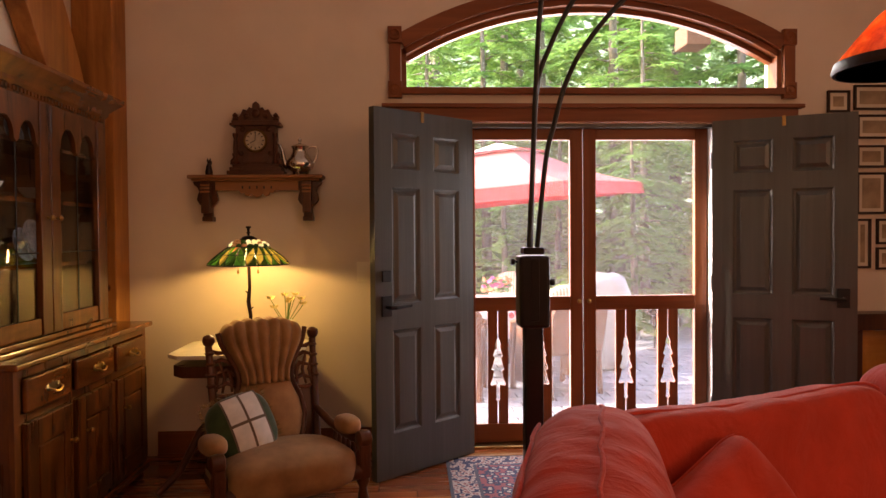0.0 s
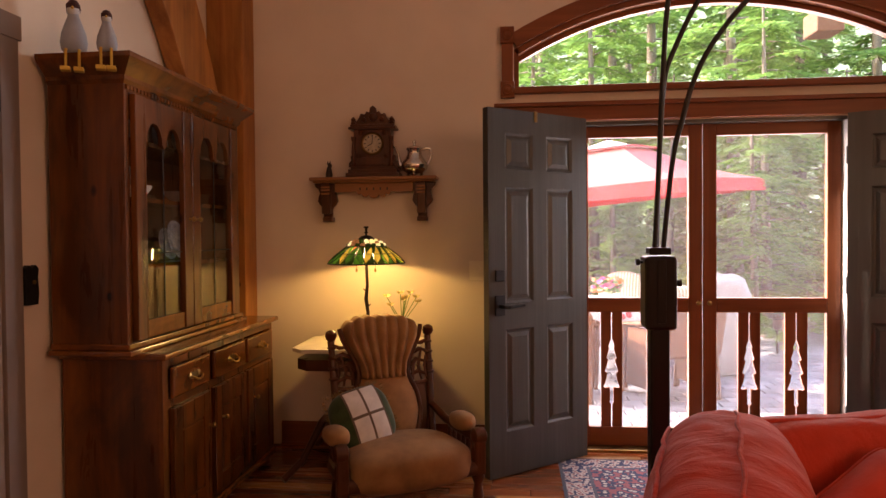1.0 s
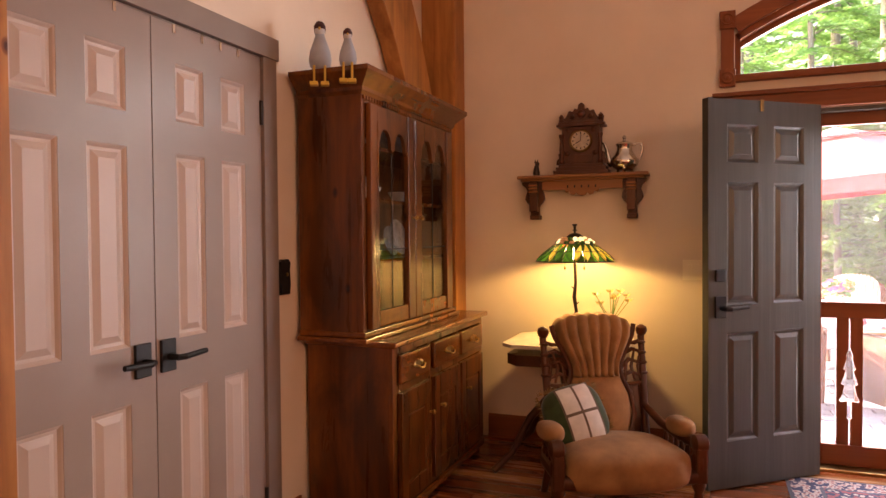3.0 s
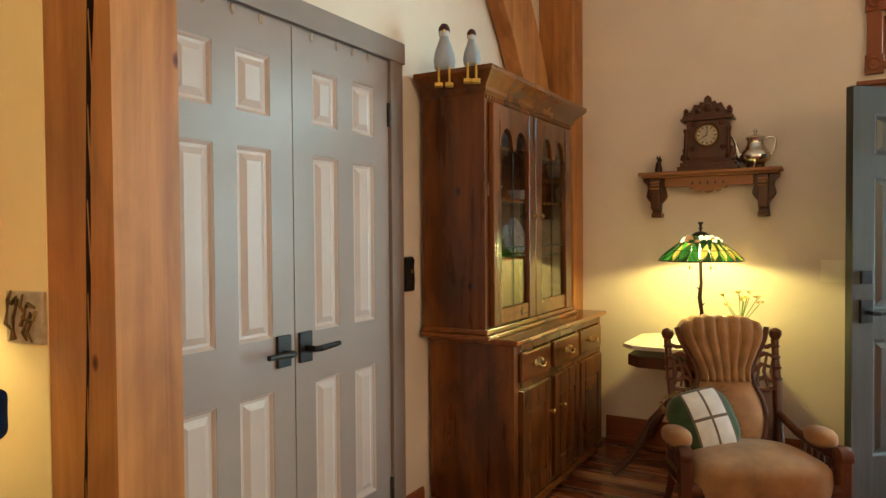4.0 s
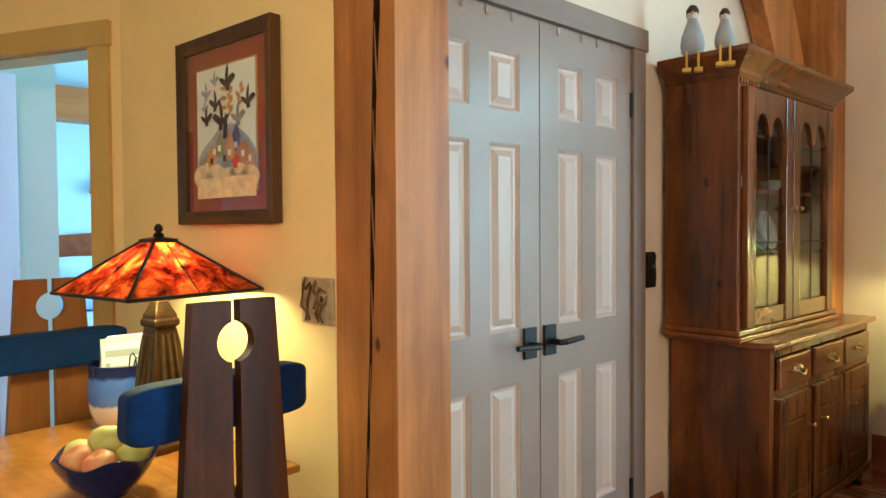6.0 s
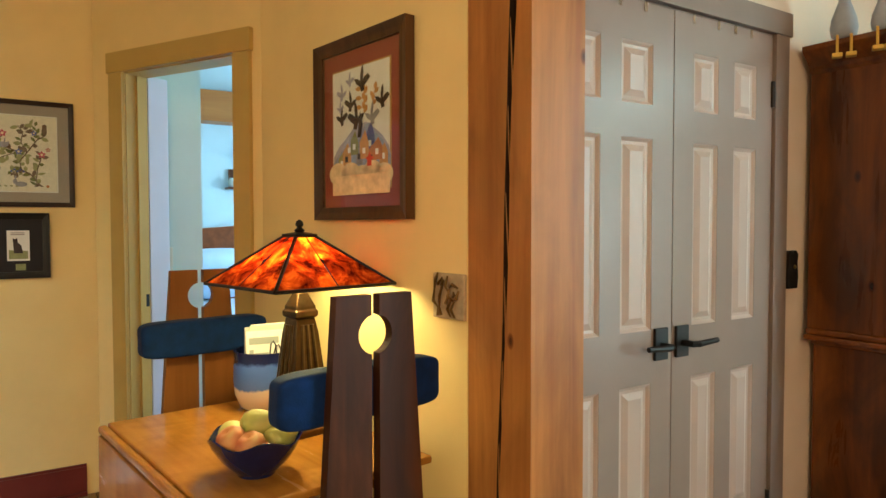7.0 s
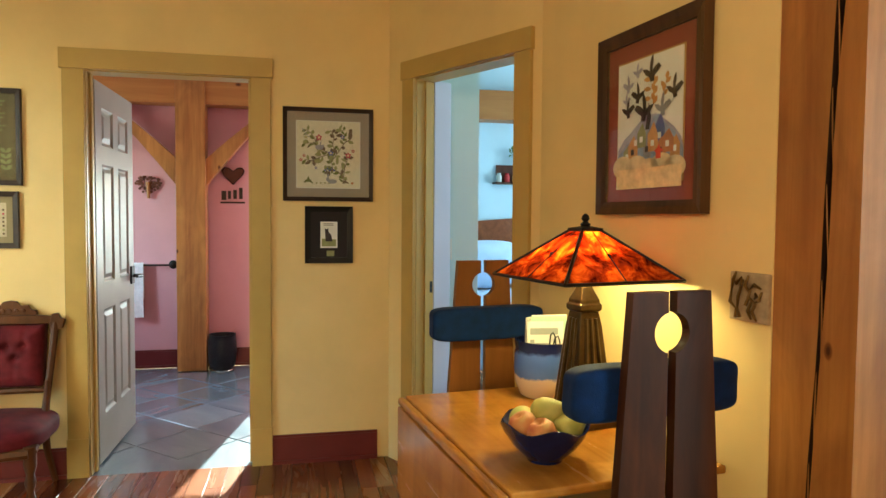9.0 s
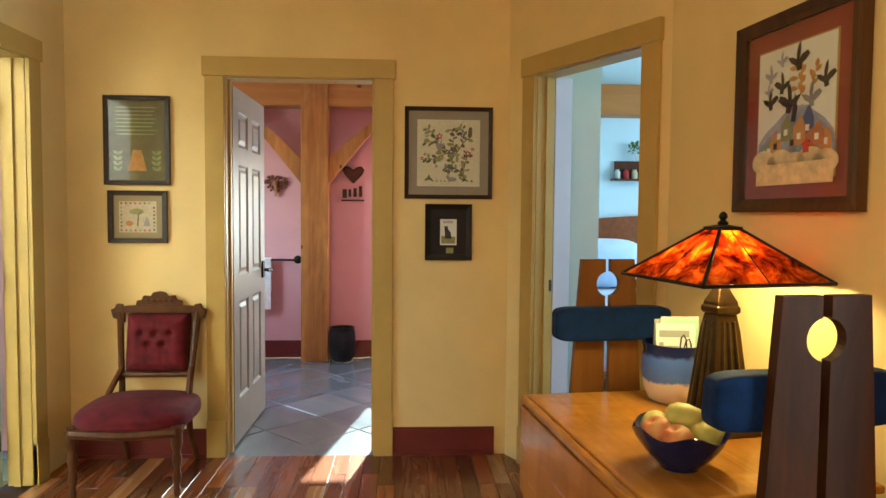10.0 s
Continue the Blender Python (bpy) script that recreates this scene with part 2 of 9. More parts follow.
def glass(name, tint=(0.95, 0.97, 0.96)):
    """Thin clear pane: mostly see-through, with a mirror gloss that grows at grazing angles."""
    mt, n, l, b = nodes_of(name)
    out = n["Material Output"]
    tr, gl, mx, fr = n.new("ShaderNodeBsdfTransparent"), n.new("ShaderNodeBsdfGlossy"), n.new("ShaderNodeMixShader"), n.new("ShaderNodeLayerWeight")
    pw, ml = n.new("ShaderNodeMath"), n.new("ShaderNodeMath")
    pw.operation, ml.operation = "POWER", "MULTIPLY_ADD"
    pw.inputs[1].default_value, ml.inputs[1].default_value, ml.inputs[2].default_value = 5.0, 0.92, 0.05
    tr.inputs[0].default_value = (*tint, 1)
    gl.inputs["Roughness"].default_value = 0.02
    fr.inputs["Blend"].default_value = 0.5
    l.new(fr.outputs["Facing"], pw.inputs[0])
    l.new(pw.outputs[0], ml.inputs[0])
    l.new(ml.outputs[0], mx.inputs[0])
    l.new(tr.outputs[0], mx.inputs[1])
    l.new(gl.outputs[0], mx.inputs[2])
    l.new(mx.outputs[0], out.inputs["Surface"])
    n.remove(b)
    return mt


def screen_mesh(name):
    """Insect screen: a faint grey veil."""
    mt, n, l, b = nodes_of(name)
    out = n["Material Output"]
    tr, df, mx = n.new("ShaderNodeBsdfTransparent"), n.new("ShaderNodeBsdfDiffuse"), n.new("ShaderNodeMixShader")
    df.inputs[0].default_value = (0.75, 0.75, 0.77, 1)
    mx.inputs[0].default_value = 0.17
    l.new(tr.outputs[0], mx.inputs[1])
    l.new(df.outputs[0], mx.inputs[2])
    l.new(mx.outputs[0], out.inputs["Surface"])
    n.remove(b)
    return mt


def lit_glass(name, stops, scale, strength, through_light=0.55):
    """Stained or mica glass lit from within by its lamp."""
    mt, n, l, b = nodes_of(name)
    vec = coords(n, l, (1, 1, 1))
    t = noise_tex(n, l, vec, scale, 5, 0.65, 0.5)
    r = ramp(n, stops)
    l.new(t.outputs[0], r.inputs[0])
    l.new(r.outputs[0], b.inputs["Base Color"])
    l.new(r.outputs[0], b.inputs["Emission Color"])
    b.inputs["Emission Strength"].default_value = strength * 0.65
    b.inputs["Roughness"].default_value = 0.2
    tr, mx = n.new("ShaderNodeBsdfTranslucent"), n.new("ShaderNodeMixShader")
    mx.inputs[0].default_value = through_light
    l.new(r.outputs[0], tr.inputs[0])
    l.new(b.outputs[0], mx.inputs[1])
    l.new(tr.outputs[0], mx.inputs[2])
    l.new(mx.outputs[0], n["Material Output"].inputs["Surface"])
    return mt


M_cream = painted("wall_paint_cream", (0.68, 0.56, 0.44), 0.65, 0.04)
M_hall = painted("wall_paint_yellow", (0.80, 0.60, 0.27), 0.6, 0.05)
M_pink = painted("wall_paint_mauve", (0.60, 0.30, 0.31), 0.65, 0.05)
M_blue = painted("wall_paint_pale_blue", (0.62, 0.74, 0.78), 0.65, 0.03)
M_ceiling = painted("ceiling_paint", (0.76, 0.73, 0.68), 0.8, 0.03)
M_trim_y = painted("trim_paint_ochre", (0.50, 0.34, 0.10), 0.4, 0.06, 5, 0.05, 60)
M_trim_g = painted("trim_paint_taupe", (0.22, 0.17, 0.14), 0.4, 0.06, 5, 0.05, 60)
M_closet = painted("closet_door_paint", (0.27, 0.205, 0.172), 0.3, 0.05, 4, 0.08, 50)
# paler panel paint, with the panels' reflective sheen put into its colour
M_closet_panel = painted("closet_panel_paint_sheen", (0.47, 0.37, 0.315), 0.33, 0.04, 4, 0.08, 50)
M_bathdoor = painted("bath_door_paint", (0.33, 0.315, 0.265), 0.45, 0.05, 4, 0.05, 60)
M_grey = wood("dark_door_paint", (0.038, 0.039, 0.033), (0.066, 0.068, 0.058), 0.34, "z", 34, 0, 0.45)
M_grey.node_tree.nodes["Principled BSDF"].inputs["Specular IOR Level"].default_value = 0.55
M_redbase = painted("baseboard_paint_maroon", (0.13, 0.022, 0.020), 0.35, 0.12, 6)
M_cherry = wood("cherry_trim", (0.14, 0.036, 0.011), (0.28, 0.088, 0.027), 0.38, "x", 24)
M_cherry_v = wood("cherry_upright", (0.14, 0.036, 0.011), (0.28, 0.088, 0.027), 0.38, "z", 24)
M_timber = wood("douglas_fir_timber", (0.25, 0.088, 0.022), (0.49, 0.215, 0.058), 0.42, "z", 26, 4.0, 0.2, blotch=0.22)
M_timber_h = wood("douglas_fir_beam", (0.31, 0.11, 0.027), (0.50, 0.22, 0.06), 0.45, "y", 18, 3.2, 0.15)
M_pine = wood("stained_pine", (0.034, 0.0075, 0.0014), (0.195, 0.058, 0.008), 0.28, "z", 15, 3.6, 0.2, coat=0.35, blotch=0.55)
M_pine_y = wood("stained_pine_rail", (0.045, 0.011, 0.0025), (0.235, 0.070, 0.010), 0.24, "y", 15, 2.6, 0.15, coat=0.45, blotch=0.4)
M_floor = wood("hardwood_plank", (0.15, 0.034, 0.010), (0.35, 0.112, 0.034), 0.26, "x", 14, 0, 0.08, 0.34, 0.35)
M_walnut = wood("carved_walnut", (0.040, 0.011, 0.005), (0.11, 0.036, 0.013), 0.32, "z", 20, 0, 0.2)
M_oak = wood("carved_oak", (0.050, 0.016, 0.005), (0.12, 0.043, 0.013), 0.34, "z", 20, 0, 0.2)
M_tabletop = wood("honey_oak_top", (0.34, 0.135, 0.018), (0.56, 0.255, 0.042), 0.25, "x", 18, 0, 0.12, coat=0.25, blotch=0.18)
# keyhole chair wood, lit copy: lamplight on the far chair put into colour
M_chairwood_lit = wood("chair_wood_lit", (0.13, 0.045, 0.010), (0.28, 0.11, 0.026), 0.35, "z", 14, 2.6, 0.12)
M_velvet = fabric("tan_velvet", (0.30, 0.152, 0.058), 0.8, 0.26, 9, 300, 0.08)
M_red = fabric("red_slipcover", (0.46, 0.042, 0.020), 0.9, 0.16, 7, 350, 0.12, 0.4, 0.16)
M_wine = fabric("wine_velvet", (0.10, 0.006, 0.011), 0.75, 0.35, 16, 300, 0.04)
M_navy = fabric("navy_velvet", (0.003, 0.019, 0.085), 0.85, 0.3, 20, 300, 0.04)
M_black = metal("blackened_iron", (0.02, 0.018, 0.017), 0.45, 0.6)
M_bronze = metal("bronze_torchiere", (0.035, 0.02, 0.015), 0.4, 0.7)
M_brass = metal("aged_brass", (0.33, 0.21, 0.075), 0.35)
M_brass_dark = metal("tarnished_brass", (0.16, 0.09, 0.03), 0.4)
M_silver = metal("tarnished_silver", (0.62, 0.57, 0.50), 0.16)
M_glass = glass("window_glass")
M_hglass = glass("cabinet_glass")
M_screen = screen_mesh("insect_screen")
M_white = painted("white_ceramic", (0.78, 0.76, 0.72), 0.2, 0.03)
M_paper = painted("paper", (0.80, 0.77, 0.70), 0.7, 0.03)
M_switch = painted("switch_plastic", (0.78, 0.68, 0.52), 0.4, 0.02)

# ---- structure ----
BY, CX, TX, EY = 4.12, -1.91, -4.11, -2.24        # wall faces: garden wall, closet wall, hall end wall, hall side wall
PA, DA = 7.3, 28.35                                # turns of the picture wall and of the bedroom-door wall
HP = pose(-1.90, 0.783, 0, 0, 0, PA)               # picture wall: x runs to the right along it, face at y = 0
HD = pose(-3.178, 0.604, 0, 0, 0, DA)              # bedroom-door wall
GROOM_H, HALL_H = 3.9, 2.75


def wall_pieces(pieces):
    bm = bmesh.new()
    for p in pieces:
        box(bm, *p)
    return bm


# garden wall, with the doorway and the arched light above it
DX0, DX1, DZ = 0.295, 1.89, 1.995
AX0, AX1, AZ0, AZS, AZT = -0.05, 2.31, 2.21, 2.445, 2.765
bm = wall_pieces([(-2.1, DX0, BY, BY + 0.2, 0, AZ0), (DX1, 4.6, BY, BY + 0.2, 0, AZ0), (DX0, DX1, BY, BY + 0.2, DZ, AZ0),
                  (-2.1, AX0, BY, BY + 0.2, AZ0, GROOM_H), (AX1, 4.6, BY, BY + 0.2, AZ0, GROOM_H)])
amid, ahalf = (AX0 + AX1) / 2, (AX1 - AX0) / 2
# circle through the two springings and the crown
rise = AZT - AZS
AR = (ahalf * ahalf + rise * rise) / (2 * rise)
ACZ = AZT - AR
AANG = math.degrees(math.asin(ahalf / AR))


def arch_line(r, a, n=24):
    return [(amid + r * math.sin(radians(-a + 2 * a * k / n)), ACZ + r * math.cos(radians(-a + 2 * a * k / n))) for k in range(n + 1)]


plate(bm, arch_line(AR, AANG) + [(AX1, GROOM_H), (AX0, GROOM_H)], 0.2, pose(0, BY, 0))
structure("wall_north", bm, M_cream, "cream painted plaster wall with arched window", "wall")

# closet wall
structure("wall_west", wall_pieces([(CX - 0.14, CX, 2.237, BY, 0, GROOM_H), (CX - 0.14, CX, 1.03, 2.237, 2.06, GROOM_H)]), M_cream, "cream painted plaster wall beside the closet", "wall")
structure("closet_back", wall_pieces([(CX - 0.75, CX - 0.7, 1.03, 2.5, 0, 2.4)]), M_cream, "plain wall at the back of the closet", "wall")
# hall walls
structure("wall_picture", wall_pieces([(-1.2518, -0.0, 0, 0.12, 0, GROOM_H)]), M_hall, "yellow painted hall wall", "wall", m=HP)
DO0, DO1 = -0.812, -0.102
structure("wall_bedroom_door", wall_pieces([(-1.045, DO0, 0, 0.12, 0, HALL_H), (DO1, 0.0412, 0, 0.12, 0, HALL_H), (DO0, DO1, 0, 0.12, 2.045, HALL_H)]), M_hall, "yellow painted wall round the bedroom doorway", "wall", m=HD)
BO0, BO1 = -1.414, -0.619
structure("wall_hall_end", wall_pieces([(TX - 0.12, TX, EY - 0.1, BO0, 0, HALL_H), (TX - 0.12, TX, BO1, 0.12, 0, HALL_H), (TX - 0.12, TX, BO0, BO1, 2.05, HALL_H)]), M_hall, "yellow painted wall at the end of the hall", "wall")
structure("wall_hall_side", wall_pieces([(TX, -3.74, EY - 0.12, EY, 0, HALL_H), (-3.74, -2.95, EY - 0.12, EY, 2.05, HALL_H), (-2.95, -1.6, EY - 0.12, EY, 0, HALL_H)]), M_hall, "yellow painted hall side wall", "wall")
# the rest of the great room, behind the camera, with two made-up high windows
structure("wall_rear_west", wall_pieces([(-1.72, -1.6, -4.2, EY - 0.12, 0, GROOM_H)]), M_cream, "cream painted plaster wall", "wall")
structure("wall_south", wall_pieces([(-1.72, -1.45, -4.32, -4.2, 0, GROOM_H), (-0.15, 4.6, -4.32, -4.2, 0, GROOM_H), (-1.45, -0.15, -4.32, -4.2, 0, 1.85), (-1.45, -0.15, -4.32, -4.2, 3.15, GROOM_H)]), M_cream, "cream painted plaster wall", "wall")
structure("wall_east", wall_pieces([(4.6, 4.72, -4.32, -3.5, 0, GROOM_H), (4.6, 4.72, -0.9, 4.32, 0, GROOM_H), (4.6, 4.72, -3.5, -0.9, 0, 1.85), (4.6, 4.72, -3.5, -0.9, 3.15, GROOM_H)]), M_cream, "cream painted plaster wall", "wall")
# unseen curtains, added to keep cool sky light out behind the fill lamps
M_curtain = fabric("added_ochre_curtain", (0.45, 0.30, 0.14), 0.9, 0.1)


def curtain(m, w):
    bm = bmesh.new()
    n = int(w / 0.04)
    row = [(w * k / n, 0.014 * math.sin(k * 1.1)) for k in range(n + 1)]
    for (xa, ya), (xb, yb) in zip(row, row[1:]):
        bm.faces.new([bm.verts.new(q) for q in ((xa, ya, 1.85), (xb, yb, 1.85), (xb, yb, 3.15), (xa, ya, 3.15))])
    structure("curtain", bm, M_curtain, "ochre curtain added in the made-up high window", "curtain", m=m)


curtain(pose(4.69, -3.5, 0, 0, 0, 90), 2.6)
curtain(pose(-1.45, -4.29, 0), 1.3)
structure("ceiling", wall_pieces([(-2.1, 4.7, -4.3, 4.3, GROOM_H, GROOM_H + 0.1)]), M_ceiling, "off-white plaster ceiling", "ceiling")
structure("ceiling_hall", wall_pieces([(-6.9, -1.72, -3.0, 3.6, HALL_H, HALL_H + 0.1)]), M_ceiling, "off-white hall ceiling", "ceiling")
structure("wall_hall_header", wall_pieces([(-1.75, -1.6, -2.36, 0.9, HALL_H, GROOM_H)]), M_hall, "yellow painted header over the hall opening", "wall")

# bathroom behind the hall end wall
structure("wall_bath_back", wall_pieces([(-6.82, -6.70, -3.0, -0.37, 0, HALL_H), (-6.82, -6.70, -0.37, -0.08, 0, 0.95), (-6.82, -6.70, -0.37, -0.08, 1.72, HALL_H), (-6.82, -6.70, -0.08, 0.1, 0, HALL_H)]), M_pink, "mauve painted bathroom wall", "wall")
structure("wall_bath_side", wall_pieces([(-6.70, -5.95, -3.0, -2.9, 0, HALL_H), (-5.05, TX - 0.12, -3.0, -2.9, 0, HALL_H), (-5.95, -5.05, -3.0, -2.9, 0, 1.0), (-5.95, -5.05, -3.0, -2.9, 2.0, HALL_H)]), M_pink, "mauve painted bathroom side wall", "wall")
structure("wall_bath_north", wall_pieces([(-6.70, TX - 0.12, 0.02, 0.1, 0, HALL_H)]), M_pink, "mauve painted bathroom side wall", "wall")
structure("wall_bath_front", wall_pieces([(TX - 0.135, TX - 0.123, -2.9, BO0, 0, HALL_H), (TX - 0.135, TX - 0.123, BO1, 0.02, 0, HALL_H)]), M_pink, "mauve painted bathroom wall", "wall")
# bedroom behind the angled wall
structure("wall_bedroom_return", wall_pieces([(TX - 0.12, TX - 0.02, 0.12, 0.62, 0, HALL_H)]), M_blue, "pale blue painted return wall in the bedroom", "wall")
structure("wall_bedroom_far", wall_pieces([(-6.3, -6.2, 0.1, 3.6, 0, HALL_H)]), M_blue, "pale blue painted bedroom wall", "wall")
structure("wall_bedroom_side", wall_pieces([(-6.2, TX - 0.12, 0.105, 0.16, 0, HALL_H)]), M_blue, "pale blue painted bedroom wall", "wall")
structure("wall_bedroom_north", wall_pieces([(-6.2, -2.66, 3.5, 3.6, 0, HALL_H)]), M_blue, "pale blue painted bedroom wall", "wall")
structure("wall_bedroom_inner", wall_pieces([(-2.8, -2.66, 0.85, 3.5, 0, HALL_H)]), M_blue, "pale blue painted bedroom wall", "wall")
structure("bedroom_floor", wall_pieces([(-6.3, -2.66, 0.16, 3.6, -0.1, -0.012)]), M_floor, "hardwood bedroom floor", "floor")

# floors: subfloor under the planks, mortar bed under the tiles
structure("subfloor", wall_pieces([(TX, -1.72, -2.4, 0.8, -0.12, -0.014), (-1.72, 4.6, -4.2, 4.32, -0.12, -0.014), (CX - 0.8, -1.72, 0.8, BY, -0.12, -0.014)]), painted("subfloor_dark", (0.05, 0.02, 0.01), 0.6), "dark joints under the hardwood floor", "floor")
structure("mortar_bed", wall_pieces([(-6.7, TX, -2.9, 0.1, -0.12, -0.010)]), painted("grey_mortar", (0.22, 0.21, 0.20), 0.8), "grey grout between bathroom tiles", "floor")


# ---- timber frame ----
def timber_post(name, x0, x1, y0, y1, z1, label, crack=None):
    t = thing(name, pose((x0 + x1) / 2, (y0 + y1) / 2, 0), label, "timber post")
    w, d = (x1 - x0) / 2, (y1 - y0) / 2
    if crack is None:
        part("post", boxm(-w, w, -d, d, 0, z1), M_timber, t, bevel=0.006)
    else:
        # a long drying check splits the face: recessed, wandering, wider towards the top
        n = 36
        zs = [z1 * k / n for k in range(n + 1)]
        mid = [crack + 0.044 * (z - 1.3) + 0.003 * math.sin(z * 7.0) for z in zs]
        wid = [max(0.003, 0.0065 + 0.0055 * (z - 0.9)) * (1 + 0.18 * math.sin(z * 11)) for z in zs]
        ga, gb = [m - q for m, q in zip(mid, wid)], [m + q for m, q in zip(mid, wid)]
        bm, dark = bmesh.new(), bmesh.new()
        dp = 0.045

        def strip(b, pa, pb):
            va, vb = [b.verts.new(p) for p in pa], [b.verts.new(p) for p in pb]
            for k in range(n):
                b.faces.new((va[k], vb[k], vb[k + 1], va[k + 1]))

        strip(bm, [(-w, -d, z) for z in zs], [(g, -d, z) for g, z in zip(ga, zs)])
        strip(bm, [(g, -d, z) for g, z in zip(gb, zs)], [(w, -d, z) for z in zs])
        # crack sides and floor coloured near-black to stand in for the crack's shade
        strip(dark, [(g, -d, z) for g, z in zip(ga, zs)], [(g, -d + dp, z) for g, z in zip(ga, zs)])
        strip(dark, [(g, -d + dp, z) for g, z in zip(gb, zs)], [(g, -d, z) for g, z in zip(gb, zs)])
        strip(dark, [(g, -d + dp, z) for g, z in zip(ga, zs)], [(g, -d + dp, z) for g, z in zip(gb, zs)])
        strip(bm, [(w, -d, z) for z in zs], [(w, d, z) for z in zs])
        strip(bm, [(w, d, z) for z in zs], [(-w, d, z) for z in zs])
        strip(bm, [(-w, d, z) for z in zs], [(-w, -d, z) for z in zs])
        bmesh.ops.remove_doubles(bm, verts=bm.verts[:], dist=0.0002)
        bmesh.ops.remove_doubles(dark, verts=dark.verts[:], dist=0.0002)
        post = part("post", bm, M_timber, t)
        part("drying_crack", dark, painted("shaded_check", (0.022, 0.010, 0.006), 0.9, 0.3, 40), post, "long drying crack, its shade put in as near-black")
        for k in range(11):
            j = 6 + 2 * k
            part("splinter", tubem([(ga[j + 1] - 0.001, -d + 0.004, zs[j + 1]), (mid[j], -d + 0.003, zs[j] + 0.01), (gb[j - 1] + 0.001, -d + 0.004, zs[j - 1])], [0.0012, 0.0018, 0.0012], 5), M_timber, t)
    return t


timber_post("timber_post", -1.924, -1.638, 0.786, 0.962, GROOM_H, "square fir timber post with a long drying crack", 0.046)
timber_post("timber_post", -1.908, -1.682, 3.93, BY - 0.002, GROOM_H, "square fir timber post in the room corner")
# curved brace from the corner post up along the closet wall
outer = [(3.93, 1.35), (3.74, 1.70), (3.57, 2.0), (3.437, 2.207), (3.32, 2.39), (3.176, 2.565), (2.98, 2.77), (2.72, 3.0)]
inner = [(3.0, 3.25), (3.25, 3.02), (3.43, 2.83), (3.549, 2.687), (3.681, 2.495), (3.80, 2.28), (3.93, 2.00)]
bm = bmesh.new()
plate(bm, [(-y, z) for y, z in outer + inner], 0.10, Matrix.Identity(4))
t = thing("timber_brace", pose(-1.90, 0, 0, 0, 0, -90), "curved fir knee brace beside the corner post", "timber brace")
part("brace", bm, M_timber, t, bevel=0.004)
timber_post("timber_post", -6.66, -6.48, -1.385, -1.145, HALL_H, "knotty fir post against the bathroom wall")
t = thing("timber_beam", pose(-6.6, -1.2, 2.28), "fir beam across the bathroom wall", "timber beam")
part("beam", boxm(-0.09, 0.09, -1.7, 1.3, 0, 0.34), M_timber_h, t, bevel=0.006)
for s in (-1, 1):
    pts = [(0.12, 1.59), (0.12, 1.82), (0.30, 1.985), (0.495, 2.15), (0.63, 2.26), (0.74, 2.26), (0.495, 2.045), (0.43, 1.975), (0.26, 1.77)]
    t = thing("timber_brace", pose(-6.52, -1.265, 0, 0, 0, 90), "straight fir knee brace on the bathroom post", "timber brace")
    bm = bmesh.new()
    plate(bm, [(s * x, z) for x, z in pts], 0.1)
    part("brace", bm, M_timber, t, bevel=0.003)
t = thing("timber_beam", pose(-6.1, 1.8, 2.17), "fir beam across the bedroom wall", "timber beam")
part("beam", boxm(-0.1, 0.1, -1.6, 1.6, 0, 0.25), M_timber_h, t, bevel=0.006)


# ---- trim ----
def casing(prefix, x0, x1, z1, w, th, material, m, label, head_over=0.012, plinth=False, bottom=0.0):
    """Door casing in the plane y = 0, standing proud toward -y; opening x0..x1 up to z1."""
    t = thing(prefix, m, label, "door casing", kind="structure")
    part("side_casing", boxm(x0 - w, x0, -th, 0, bottom, z1), material, t, bevel=0.002)
    part("side_casing", boxm(x1, x1 + w, -th, 0, bottom, z1), material, t, bevel=0.002)
    part("head_casing", boxm(x0 - w - head_over, x1 + w + head_over, -th - 0.006, 0, z1, z1 + w), material, t, bevel=0.002)
    part("jamb", boxm(x0 - 0.02, x0 + 0.004, 0.001, 0.118, 0, z1), material, t)
    part("jamb", boxm(x1 - 0.004, x1 + 0.02, 0.001, 0.118, 0, z1), material, t)
    part("head_jamb", boxm(x0, x1, 0.001, 0.118, z1 - 0.006, z1 + 0.02), material, t)
    part("door_stop", boxm(x0 + 0.004, x0 + 0.016, 0.055, 0.085, 0, z1), material, t)
    part("door_stop", boxm(x1 - 0.016, x1 - 0.004, 0.055, 0.085, 0, z1), material, t)
    if plinth:
        for x in (x0 - w - 0.004, x1 - 0.0):
            part("plinth_block", boxm(x, x + w + 0.004, -th - 0.004, 0, 0, 0.20), material, t, bevel=0.002)
    return t


casing("trim_closet", 1.035, 2.237, 2.06, 0.09, 0.02, M_trim_g, pose(CX, 0, 0, 0, 0, 90), "taupe painted casing of the closet doors", 0.012)
casing("trim_bedroom", DO0, DO1, 2.045, 0.095, 0.02, M_trim_y, HD, "ochre painted casing of the bedroom door", 0.008, True)
t = thing("trim_bedroom_reveal", HD, "pale lavender reveal inside the bedroom doorway", "door reveal", kind="structure")
part("reveal", boxm(DO0 - 0.02, DO0 + 0.006, 0.1215, 0.235, 0, 2.05), painted("reveal_paint_lavender", (0.58, 0.57, 0.66), 0.4, 0.04), t, bevel=0.002)
part("strike_plate", boxm(DO0 + 0.0042, DO0 + 0.0058, 0.088, 0.112, 0.93, 0.99), M_black, t, "black strike plate")
casing("trim_bathroom", BO0, BO1, 2.05, 0.10, 0.02, M_trim_y, pose(TX, 0, 0, 0, 0, 90), "ochre painted casing of the bathroom door", 0.012, True)
